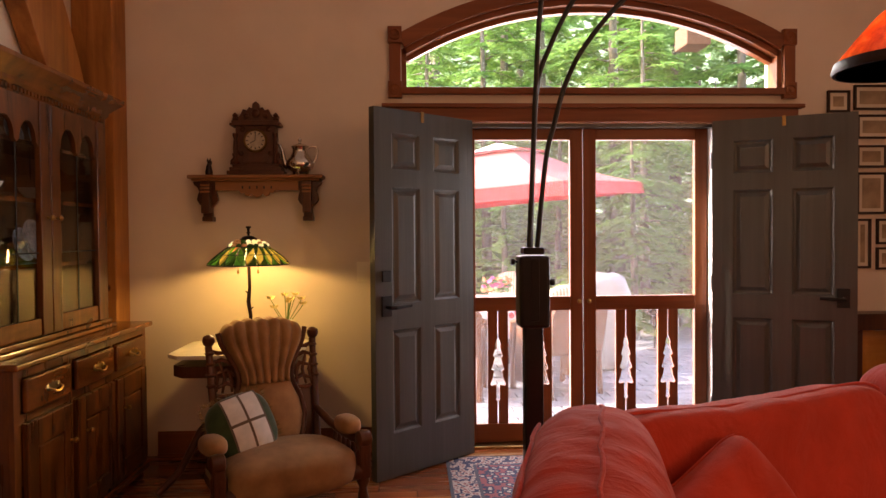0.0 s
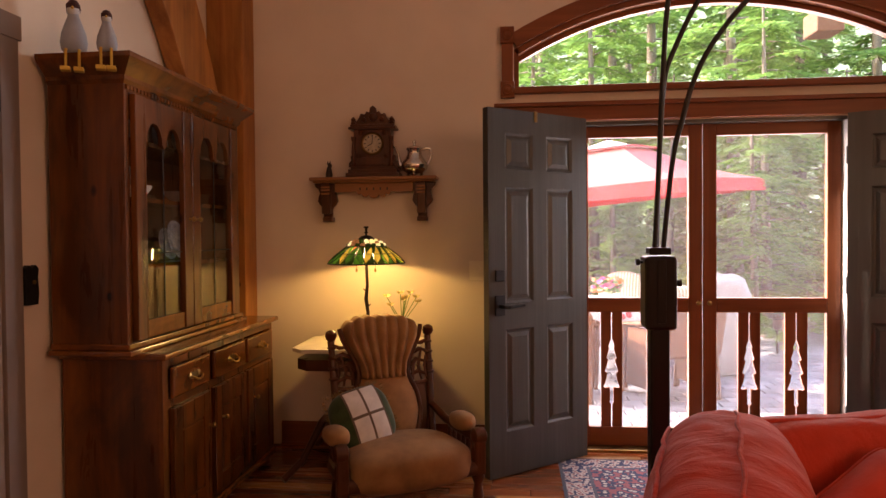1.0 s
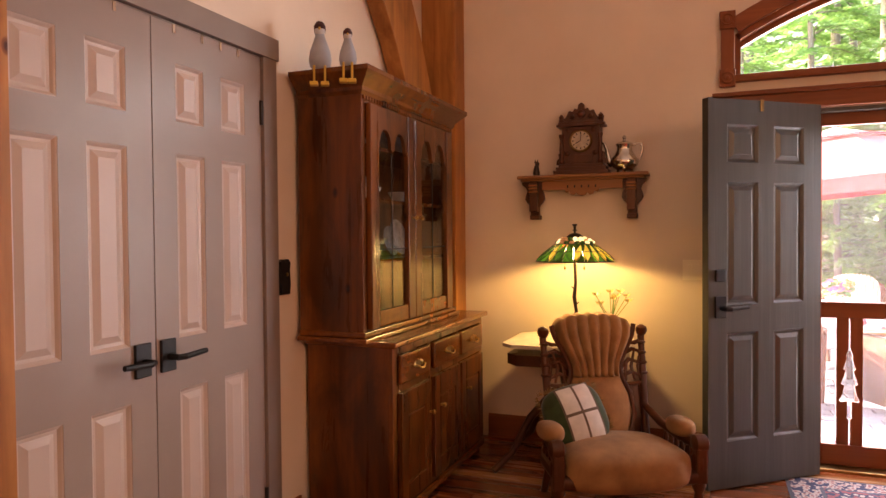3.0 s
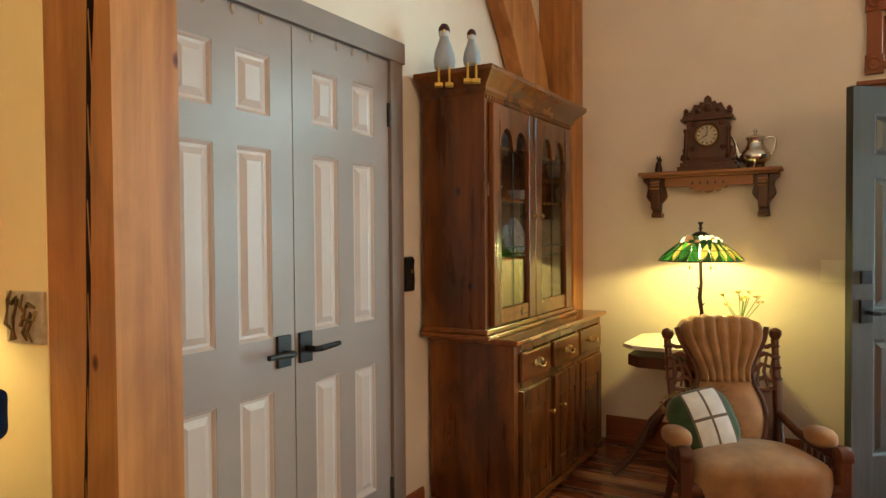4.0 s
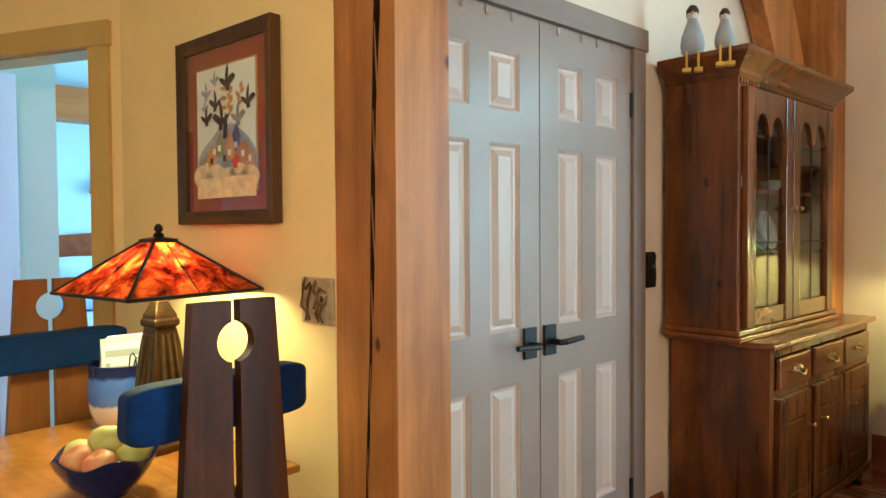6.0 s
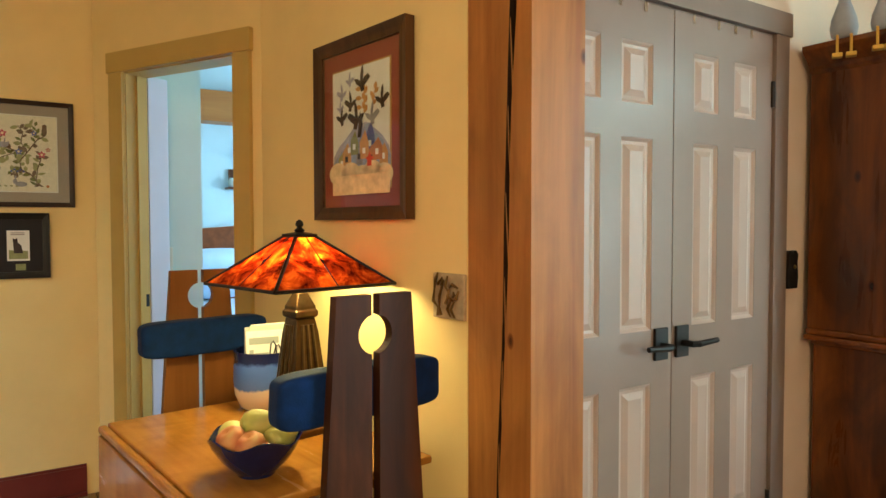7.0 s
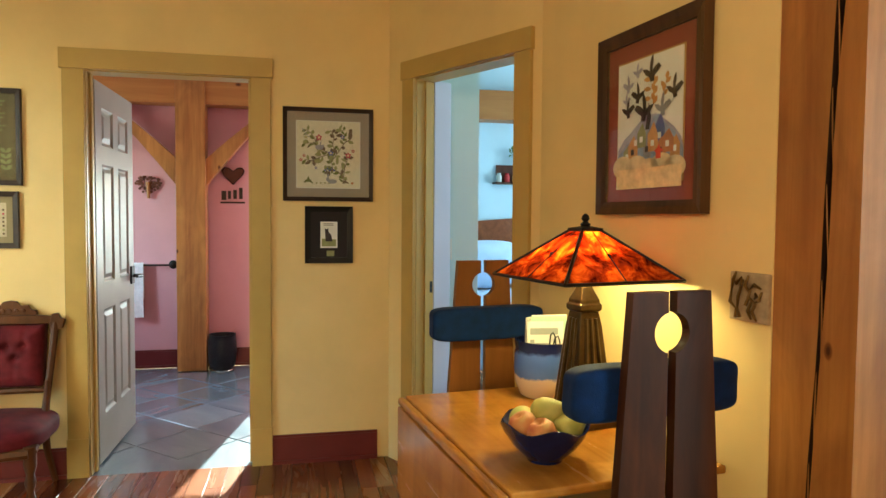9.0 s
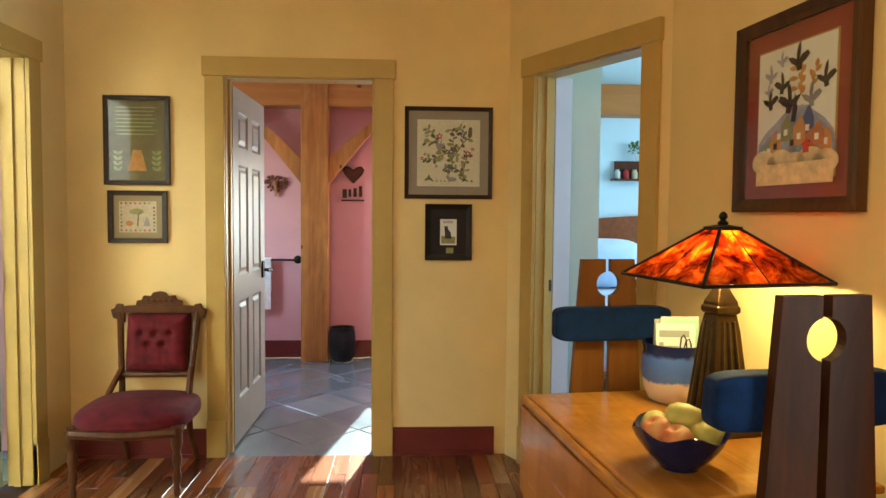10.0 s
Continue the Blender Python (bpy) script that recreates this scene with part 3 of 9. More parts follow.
casing("trim_hall_side", 2.95, 3.74, 2.05, 0.10, 0.02, M_trim_y, pose(0, EY, 0, 0, 0, 180), "ochre painted casing of the side door", 0.012, True)


def baseboard(name, length, h, material, m, label):
    bm = boxm(0, length, -0.014, 0, 0, h - 0.012)
    box(bm, 0, length, -0.010, 0, h - 0.012, h)
    box(bm, 0, length, -0.022, -0.014, 0, 0.02)
    structure(name, bm, material, label, "baseboard", m=m, bevel=0.0)


baseboard("baseboard", 0.72 - 0.16, 0.155, M_redbase, pose(TX, BO1 + 0.105, 0, 0, 0, 90), "maroon painted baseboard along the hall wall")
baseboard("baseboard", 0.72, 0.155, M_redbase, pose(TX, EY, 0, 0, 0, 90), "maroon painted baseboard along the hall wall")
baseboard("baseboard", 1.24, 0.155, M_redbase, HP @ pose(-1.24, 0, 0), "maroon painted baseboard under the picture")
baseboard("baseboard", 1.9, 0.155, M_redbase, pose(-6.70, -2.9, 0, 0, 0, 90), "maroon painted bathroom baseboard")
baseboard("baseboard", 1.2, 0.155, M_redbase, pose(-6.70, -1.14, 0, 0, 0, 90), "maroon painted bathroom baseboard")
baseboard("baseboard", 1.80, 0.15, M_cherry, pose(-1.53, BY, 0), "stained wooden baseboard under the plaster wall")
baseboard("baseboard", 2.6, 0.15, M_cherry, pose(1.95, BY, 0), "stained wooden baseboard under the plaster wall")
baseboard("baseboard", 0.16, 0.15, M_cherry, pose(CX, 2.33, 0, 0, 0, 90), "stained wooden baseboard beside the closet")

# ---- arched window and lintel of the garden door ----
t = thing("window_1", pose(0, BY, 0), "arched window in a stained wooden frame", "window", kind="structure")
bm = bmesh.new()
plate(bm, arch_line(AR + 0.085, AANG * 0.985) + arch_line(AR - 0.005, AANG * 0.985)[::-1], 0.03, pose(0, -0.03, 0))
part("head_casing", bm, M_cherry, t, bevel=0.003)
bm = bmesh.new()
plate(bm, arch_line(AR, AANG) + arch_line(AR - 0.04, AANG)[::-1], 0.10, pose(0, 0.0, 0))
part("window_frame", bm, M_cherry, t)
bm = bmesh.new()
plate(bm, arch_line(AR - 0.04, AANG) + arch_line(AR - 0.07, AANG)[::-1], 0.05, pose(0, 0.06, 0))
part("sash", bm, M_cherry, t)
for x0, x1 in ((AX0 - 0.078, AX0), (AX1, AX1 + 0.078)):
    part("side_casing", boxm(x0 + 0.004, x1 - 0.004, -0.028, 0, 2.247, 2.475), M_cherry_v, t, bevel=0.003)
    for z in (2.147, 2.475):
        bm = boxm(x0 - 0.003, x1 + 0.003, -0.036, 0, z, z + 0.10)
        part("rosette_block", bm, M_cherry_v, t, bevel=0.003)
        bm = lathem([(0.036, 0), (0.036, 0.006), (0.028, 0.010), (0.024, 0.004), (0.012, 0.004), (0.010, 0.010)], 20, pose((x0 + x1) / 2, -0.036, z + 0.05, 90, 0, 0))
        part("rosette", bm, M_cherry_v, t, smooth=True)
for x0, x1 in ((AX0, AX0 + 0.03), (AX1 - 0.03, AX1)):
    part("side_jamb", boxm(x0, x1, 0.0, 0.11, AZ0, AZS), M_cherry_v, t)
part("window_sill", boxm(AX0 + 0.001, AX1 - 0.001, -0.045, 0.11, AZ0 - 0.04, AZ0), M_cherry, t, bevel=0.004)
bm = bmesh.new()
plate(bm, [(AX0, AZ0)] + [(x, z) for x, z in arch_line(AR - 0.05, AANG)] + [(AX1, AZ0)], 0.004, pose(0, 0.08, 0))
g = part("pane", bm, M_glass, t)
g.visible_shadow = False
t = thing("trim_lintel", pose(0, BY, 0), "stained wooden lintel shelf over the garden door", "lintel", kind="structure")
part("lintel_shelf", boxm(-0.17, 2.43, -0.06, 0, 2.085, 2.11), M_cherry, t, bevel=0.004)
part("lintel_board", boxm(-0.14, 2.40, -0.035, 0, 2.0, 2.085), M_cherry, t, bevel=0.003)
for x0, x1 in ((DX0 - 0.10, DX0), (DX1, DX1 + 0.10)):
    part("side_casing", boxm(x0, x1, -0.03, 0, 0, 2.0), M_cherry_v, t, bevel=0.003)
part("door_jamb", boxm(DX0, DX0 + 0.02, 0, 0.19, 0, DZ), M_grey, t)
part("door_jamb", boxm(DX1 - 0.02, DX1, 0, 0.19, 0, DZ), painted("weatherstrip_white", (0.6, 0.58, 0.55), 0.5), t)
part("head_jamb", boxm(DX0 + 0.02, DX1 - 0.02, 0, 0.19, DZ - 0.02, DZ), M_grey, t)
part("threshold", boxm(DX0 + 0.02, DX1 - 0.02, -0.02, 0.21, -0.012, 0.018), M_brass, t, bevel=0.004)


# ---- doors ----
def panel_door(t, w, h, th, material, panel_material, rows=((0.245, 0.815), (0.96, 1.60), (1.70, 1.90)), stile=0.115, mull=0.10):
    """Six-panel leaf: x from 0 to w, thickness along y about 0."""
    bm = boxm(0, w, -th / 2 + 0.0125, th / 2 - 0.0125, 0, h)
    xs = ((0, stile), (w / 2 - mull / 2, w / 2 + mull / 2), (w - stile, w))
    k = h / 2.03
    edges = [0.0] + [z * k for r in rows for z in r] + [h]
    for s in (-1, 1):
        y0, y1 = sorted((s * th / 2, s * (th / 2 - 0.0135)))
        for x0, x1 in xs:
            box(bm, x0, x1, y0, y1, 0, h)
        for a, b in zip(edges[0::2], edges[1::2]):
            for x0, x1 in ((stile, w / 2 - mull / 2), (w / 2 + mull / 2, w - stile)):
                box(bm, x0, x1, y0, y1, a, b)
    part("leaf", bm, material, t)
    for a, b in rows:
        for x0, x1 in ((stile, w / 2 - mull / 2), (w / 2 + mull / 2, w - stile)):
            bm = bmesh.new()
            for s in (-1, 1):
                o, i = 0.0, 0.022
                yb, yt = s * (th / 2 - 0.001), s * (th / 2 - 0.002)
                vs = []
                for off, y in ((o, yb), (o + 0.005, s * (th / 2 - 0.004)), (o + 0.012, s * (th / 2 - 0.011)), (i, s * (th / 2 - 0.012)), (i + 0.022, yt)):
                    vs.append([bm.verts.new(q) for q in ((x0 + off, y, a * k + off), (x1 - off, y, a * k + off), (x1 - off, y, b * k - off), (x0 + off, y, b * k - off))])
                for r0, r1 in zip(vs, vs[1:]):
                    for j in range(4):
                        bm.faces.new((r0[j], r0[(j + 1) % 4], r1[(j + 1) % 4], r1[j]))
                bm.faces.new(vs[-1])
            part("panel", bm, panel_material, t)


def lever(t, x, z, th, out, material, sides=(-1, 1), deadbolt=False):
    for s in sides:
        y = s * th / 2
        set_ = part("handle_plate", boxm(x - 0.033, x + 0.033, min(y, y + s * 0.012), max(y, y + s * 0.012), z - 0.055, z + 0.055), material, t, "black square lever set", bevel=0.003)
        bm = tubem([(x, y + s * 0.01, z - 0.005), (x, y + s * 0.055, z - 0.005), (x + out * 0.02, y + s * 0.062, z - 0.005), (x + out * 0.125, y + s * 0.06, z + 0.0)], [0.011, 0.011, 0.011, 0.009], 10)
        part("lever_handle", bm, material, set_)
        if deadbolt:
            part("deadbolt", boxm(x - 0.03, x + 0.03, min(y, y + s * 0.012), max(y, y + s * 0.012), z + 0.13, z + 0.19), material, t, bevel=0.004)


def hinges(t, x, th, zs, side, material):
    for z in zs:
        part("hinge", lathem([(0.008, 0), (0.009, 0.004), (0.009, 0.096), (0.008, 0.10)], 10, pose(x, side * (th / 2 + 0.004), z - 0.05)), material, t, smooth=True)


# garden doors: hinged at the jambs and swung into the room
for i, (m, LW) in enumerate(((pose(0.355, 4.03, 0.012, 0, 0, 180 + 39.5), 0.725), (pose(1.842, 4.055, 0.012, 0, 0, -26.5), 0.765))):
    t = thing("door_1" if i == 0 else "door_2", m, "open dark grey six-panel garden door", "door", "garden door leaves", "structure")
    panel_door(t, LW, 1.985, 0.044, M_grey, M_grey)
    lever(t, LW - 0.07, 0.93, 0.044, -1, M_black, deadbolt=(i == 0))
    hinges(t, 0.0, 0.044, (0.25, 1.0, 1.75), 1 if i else -1, M_black)
    part("latch", boxm(0.38, 0.40, -0.026, 0.026, 1.93, 1.99), M_brass, t, "small brass catch", bevel=0.002)
# closet pair
for i, (y0, y1) in enumerate(((1.04, 1.645), (1.650, 2.233))):
    t = thing("door_3" if i == 0 else "door_4", pose(CX - 0.012, y0, 0.008, 0, 0, 90), "closed grey six-panel closet door", "door", "closet doors", "structure")
    w = y1 - y0
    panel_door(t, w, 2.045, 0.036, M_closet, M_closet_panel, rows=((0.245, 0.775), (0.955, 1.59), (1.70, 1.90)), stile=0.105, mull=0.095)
    lever(t, w - 0.06 if i == 0 else 0.045, 0.912, 0.036, -1 if i == 0 else 1, M_black, (-1,))
    hinges(t, 0.0 if i == 0 else w, 0.036, (0.22, 1.82), -1, M_black)
    for x in ((0.22, 0.34, 0.46) if i == 0 else (0.10, 0.24, 0.34, 0.44)):
        part("over_door_hook", boxm(x - 0.006, x + 0.006, -0.0215, -0.0185, 2.015, 2.047), M_silver, t, "small metal hook over the door edge")
# bathroom door, standing open into the bathroom
t = thing("door_5", pose(TX - 0.128, BO0 - 0.008, 0.01, 0, 0, 179.2), "open pale grey six-panel bathroom door", "door", kind="structure")
panel_door(t, 0.76, 2.02, 0.036, M_bathdoor, M_bathdoor)
lever(t, 0.70, 0.95, 0.036, -1, M_black)
hinges(t, 0.0, 0.036, (0.22, 1.0, 1.80), 1, M_black)
# side door of the hall, standing open beyond its casing
t = thing("door_6", pose(-3.72, EY - 0.14, 0.01, 0, 0, -80), "open blue-grey hall side door", "door", kind="structure")
panel_door(t, 0.76, 2.02, 0.036, M_bathdoor, M_bathdoor)
hinges(t, 0.0, 0.036, (0.22, 1.0, 1.80), 1, M_black)
structure("wall_side_room", wall_pieces([(TX, -2.6, EY - 1.4, EY - 1.3, 0, HALL_H)]), painted("wall_paint_slate", (0.22, 0.27, 0.32), 0.6), "slate blue wall of the side room", "wall")


# ---- screen doors in the garden doorway ----
def pine_tree_outline(x, z0, z1, s):
    """Half outline of a small fir-tree cut-out, widening downward in tiers."""
    h = z1 - z0
    pts = [(0.0028, 1.0), (0.003, 0.765), (0.011, 0.735), (0.018, 0.70), (0.013, 0.685), (0.022, 0.64), (0.031, 0.60), (0.019, 0.585), (0.029, 0.53), (0.041, 0.482),
           (0.025, 0.468), (0.034, 0.40), (0.049, 0.349), (0.040, 0.338), (0.011, 0.345), (0.010, 0.235), (0.014, 0.215), (0.0035, 0.20), (0.0035, 0.0)]
    return [(x + s * px, z0 + pz * h) for px, pz in pts]


def screen_door(name, x0, x1, slats):
    t = thing(name, pose(0, 4.20, 0.02), "stained wooden screen door with fir-tree cut-outs", "screen door", "screen doors", "structure")
    y0, y1 = -0.018, 0.018
    zt, zb, zm0, zm1 = 1.965, 0.115, 0.820, 0.909
    st = 0.080
    part("stile", boxm(x0, x0 + st, y0, y1, 0, zt), M_cherry_v, t, bevel=0.003)
    part("stile", boxm(x1 - st, x1, y0, y1, 0, zt), M_cherry_v, t, bevel=0.003)
    part("top_rail", boxm(x0 + st, x1 - st, y0, y1, 1.885, zt), M_cherry, t, bevel=0.003)
    part("middle_rail", boxm(x0 + st, x1 - st, y0, y1, zm0, zm1), M_cherry, t, bevel=0.003)
    part("bottom_rail", boxm(x0 + st, x1 - st, y0, y1, 0, zb), M_cherry, t, bevel=0.003)
    for xc in slats:
        for s in (-1, 1):
            cut = pine_tree_outline(xc, zb, zm0, s)
            edge = [(xc + s * 0.064, zb), (xc + s * 0.064, zm0)]
            bm = bmesh.new()
            plate(bm, cut + edge, 0.016, pose(0, -0.008, 0))
            part("cut_out_slat", bm, M_cherry_v, t)
    sc = part("screen", boxm(x0 + st - 0.01, x1 - st + 0.01, 0.012, 0.0125, zb, 1.89), M_screen, t)
    sc.visible_shadow = False
    part("knob", lathem([(0.006, 0), (0.006, 0.02), (0.014, 0.026), (0.014, 0.036), (0.006, 0.042)], 12, pose(x0 + 0.03 if x0 > 1 else x1 - 0.03, -0.018, 0.88, 90, 0, 0)), M_brass, t, smooth=True)


screen_door("door_7", 0.318, 1.073, (0.536, 0.812))
screen_door("door_8", 1.077, 1.868, (1.348, 1.618))

# ---- great room: hutch ----
def bar_pull(parent, x, y, z):
    bm = bmesh.new()
    pts = [(x + 0.004, y - 0.042, z), (x + 0.022, y - 0.036, z - 0.006), (x + 0.026, y - 0.018, z - 0.016), (x + 0.027, y, z - 0.018), (x + 0.026, y + 0.018, z - 0.016), (x + 0.022, y + 0.036, z - 0.006), (x + 0.004, y + 0.042, z)]
    tube(bm, pts, 0.0045, 8)
    for s in (-1, 1):
        lathe(bm, [(0.012, 0), (0.013, 0.004), (0.006, 0.008)], 12, pose(x, y + s * 0.04, z, 0, 90, 0))
    plate(bm, [(y - 0.055, z), (y - 0.03, z + 0.018), (y - 0.012, z + 0.012), (y, z + 0.024), (y + 0.012, z + 0.012), (y + 0.03, z + 0.018), (y + 0.055, z), (y + 0.03, z - 0.014), (y, z - 0.02), (y - 0.03, z - 0.014)], 0.002, pose(x + 0.002, 0, 0, 0, 0, 90))
    part("pull", bm, M_brass, parent, "aged brass bail pull", smooth=True)


def knob(parent, x, y, z, r=0.012):
    part("knob", lathem([(0.006, 0), (0.005, 0.012), (r, 0.018), (r * 1.05, 0.024), (r * 0.5, 0.031)], 14, pose(x, y, z, 0, 90, 0)), M_brass, parent, "brass knob", smooth=True)


def hutch():
    t = thing("china_hutch", pose(0, 0, 0), "stained pine china hutch with glazed upper doors", "hutch")
    X0, XB, XU = -1.882, -1.462, -1.565
    Y0, Y1, U0, U1 = 2.535, 3.765, 2.470, 3.56
    # base
    part("base_side", boxm(X0, XB - 0.021, Y0 + 0.001, Y0 + 0.02, 0.09, 0.83), M_pine, t, bevel=0.002)
    part("base_side", boxm(X0, XB - 0.021, Y1 - 0.02, Y1 - 0.001, 0.09, 0.83), M_pine, t, bevel=0.002)
    part("base_back", boxm(X0 - 0.006, X0, Y0, Y1, 0.09, 0.83), M_pine, t)
    part("base_bottom", boxm(X0, XB - 0.01, Y0 + 0.02, Y1 - 0.02, 0.09, 0.12), M_pine_y, t)
    bm = boxm(X0, XB + 0.012, Y0 - 0.015, Y1 + 0.015, 0.055, 0.095)
    part("plinth_moulding", bm, M_pine_y, t, bevel=0.008)
    for y in (Y0 + 0.03, Y1 - 0.03):
        for x in (X0 + 0.05, XB - 0.05):
            part("bun_foot", lathem([(0.03, 0), (0.042, 0.012), (0.042, 0.03), (0.028, 0.055)], 16, pose(x, y, 0)), M_pine, t, smooth=True)
    # face frame
    bm = bmesh.new()
    for ya, yb in ((Y0, 2.580), (2.930, 2.965), (3.338, 3.358), (3.725, Y1)):
        box(bm, XB - 0.02, XB, ya, yb, 0.095, 0.83)
    for z in (0.095, 0.625, 0.795):
        box(bm, XB - 0.021, XB - 0.001, Y0 + 0.03, Y1 - 0.03, z, z + 0.035)
    part("face_frame", bm, M_pine, t)
    cols = ((2.587, 2.925), (2.970, 3.335), (3.362, 3.722))
    for a, b in cols:
        d = part("drawer", boxm(XB, XB + 0.020, a, b, 0.662, 0.79), M_pine_y, t, bevel=0.007)
        bar_pull(d, XB + 0.020, (a + b) / 2 + 0.012, 0.727)
        d = part("cupboard_door", boxm(XB, XB + 0.010, a, b, 0.125, 0.622), M_pine, t)
        bm = bmesh.new()
        for q in ((a, a + 0.070, 0.125, 0.622), (b - 0.070, b, 0.125, 0.622), (a + 0.070, b - 0.070, 0.125, 0.205), (a + 0.070, b - 0.070, 0.520, 0.622)):
            box(bm, XB + 0.0105, XB + 0.022, *q)
        part("door_frame", bm, M_pine, d, bevel=0.004)
        part("raised_panel", boxm(XB + 0.0105, XB + 0.021, a + 0.078, b - 0.078, 0.213, 0.512), M_pine, d, bevel=0.010)
        knob(d, XB + 0.022, b - 0.025 if a < 2.8 else a + 0.075, 0.468, 0.011)
    bm = boxm(X0 - 0.004, XB + 0.032, Y0 - 0.03, Y1 + 0.03, 0.832, 0.858)
    part("counter", bm, M_pine_y, t, bevel=0.008)
    # upper case
    part("upper_side", boxm(X0, XU, U0, U0 + 0.02, 0.90, 1.95), M_pine, t, bevel=0.002)
    part("upper_side", boxm(X0, XU, U1 - 0.02, U1, 0.90, 1.95), M_pine, t, bevel=0.002)
    part("upper_back", boxm(X0 - 0.006, X0 + 0.004, U0 + 0.02, U1 - 0.02, 0.90, 1.95), M_pine, t)
    bm = boxm(X0, XU + 0.03, U0 - 0.03, U1 + 0.03, 0.858, 0.88)
    box(bm, X0, XU + 0.015, U0 - 0.015, U1 + 0.015, 0.88, 0.905)
    part("base_moulding", bm, M_pine_y, t, bevel=0.006)
    part("upper_top", boxm(X0, XU, U0 + 0.02, U1 - 0.02, 1.93, 1.95), M_pine_y, t)
    for z in (1.20, 1.48, 1.72):
        part("shelf", boxm(X0 + 0.006, XU - 0.04, U0 + 0.022, U1 - 0.022, z - 0.009, z + 0.009), M_pine_y, t)
    # crown: stepped cove, overhanging front and sides, with a dentil row
    prof = [(0.0, 1.925), (0.012, 1.94), (0.014, 1.955), (0.034, 1.975), (0.05, 1.99), (0.066, 2.006), (0.07, 2.012), (0.07, 2.03)]
    bm = bmesh.new()
    rings = []
    for o, z in prof:
        rings.append([bm.verts.new(q) for q in ((X0, U0 - o, z), (XU + o, U0 - o, z), (XU + o, U1 + o, z), (X0, U1 + o, z))])
    for r0, r1 in zip(rings, rings[1:]):
        for j in range(3):
            bm.faces.new((r0[j], r0[j + 1], r1[j + 1], r1[j]))
    bm.faces.new(rings[-1])
    bm.faces.new(rings[0][::-1])
    bm.faces.new([r[0] for r in rings] + [r[3] for r in rings[::-1]])
    part("crown_moulding", bm, M_pine_y, t)
    bm = bmesh.new()
    k = 0
    y = U0 + 0.01
    while y < U1 - 0.02:
        box(bm, XU + 0.0005, XU + 0.009, y, y + 0.014, 1.905, 1.922)
        y += 0.026
    part("dentil_moulding", bm, M_pine_y, t)
    part("frieze", boxm(XU - 0.02, XU, U0 + 0.02, U1 - 0.02, 1.895, 1.93), M_pine_y, t)
    part("face_stile", boxm(XU - 0.02, XU, U0 + 0.02, 2.503, 0.905, 1.895), M_pine, t)
    part("face_stile", boxm(XU - 0.02, XU, U1 - 0.06, U1 - 0.02, 0.905, 1.895), M_pine, t)
    for i, (a, b) in enumerate(((2.507, 2.972), (2.978, 3.482))):
        s = 0.076
        d = part("glazed_door", boxm(XU, XU + 0.026, a, a + s, 0.912, 1.89), M_pine, t, bevel=0.003)
        part("door_stile", boxm(XU, XU + 0.026, b - s, b, 0.912, 1.89), M_pine, d, bevel=0.003)
        part("door_rail", boxm(XU, XU + 0.02, a + s, b - s, 0.912, 0.985), M_pine_y, d, bevel=0.003)
        c, hw = (a + b) / 2, (b - a - 2 * s) / 2
        r = hw / 2 - 0.012
        pts = [(a + s, 1.89), (a + s, 1.70)] + [(c - hw / 2 - 0.0 + 0.9 * r * math.cos(radians(180 - 180 * k / 10)), 1.715 + 1.25 * r * math.sin(radians(180 * k / 10))) for k in range(11)]
        pts += [(c, 1.70)] + [(c + hw / 2 + 0.9 * r * math.cos(radians(180 - 180 * k / 10)), 1.715 + 1.25 * r * math.sin(radians(180 * k / 10))) for k in range(11)] + [(b - s, 1.70), (b - s, 1.89)]
        bm = bmesh.new()
        plate(bm, pts[::-1], 0.018, pose(XU + 0.019, 0, 0, 0, 0, 90))
        part("arched_rail", bm, M_pine, d)
        g = part("pane", boxm(XU + 0.006, XU + 0.009, a + s - 0.005, b - s + 0.005, 0.96, 1.86), M_hglass, d)
        g.visible_shadow = False
        part("lead_came", boxm(XU + 0.0095, XU + 0.012, c - 0.004, c + 0.004, 0.985, 1.70), M_black, d)
        part("lead_came", boxm(XU + 0.0095, XU + 0.012, a + s, b - s, 1.254, 1.260), M_black, d)
        knob(d, XU + 0.026, b - 0.03 if i == 0 else a + 0.03, 1.405)


hutch()


def dish(x, y, z, r, tilt, material, name, label):
    t = thing(name, pose(x, y, z), label, "plate", "dishes in the hutch")
    part("plate", lathem([(r * 0.5, 0), (r * 0.6, 0.004), (r, 0.016), (r, 0.019), (r * 0.6, 0.008), (0.01, 0.006)], 28, pose(0, 0, r * 0.98, 0, 90 - tilt, 0)), material, t, smooth=True)


M_bluechina = fabric("blue_white_china", (0.34, 0.38, 0.46), 0.2, 0.45, 30, 60, 0.0, 0.0)
for y, z, r in ((2.66, 1.729, 0.075), (2.84, 1.729, 0.075), (3.14, 1.729, 0.07), (3.33, 1.729, 0.07), (2.68, 1.209, 0.11), (3.30, 1.209, 0.10), (2.86, 1.489, 0.085), (3.2, 1.209, 0.08)):
    dish(-1.80, y, z, r, 14, M_bluechina, "plate", "blue and white china plate standing in the hutch")
t = thing("bowl", pose(-1.70, 3.13, 1.489), "small white china bowl on a hutch shelf", "bowl")
part("bowl", lathem([(0.022, 0), (0.026, 0.006), (0.055, 0.04), (0.06, 0.055), (0.056, 0.055), (0.03, 0.014), (0.004, 0.01)], 24), M_white, t, smooth=True)
t = thing("bowl", pose(-1.70, 2.78, 1.489), "small white china bowl on a hutch shelf", "bowl")
part("bowl", lathem([(0.022, 0), (0.026, 0.006), (0.06, 0.045), (0.066, 0.06), (0.06, 0.06), (0.03, 0.014), (0.004, 0.01)], 24), M_white, t, smooth=True)


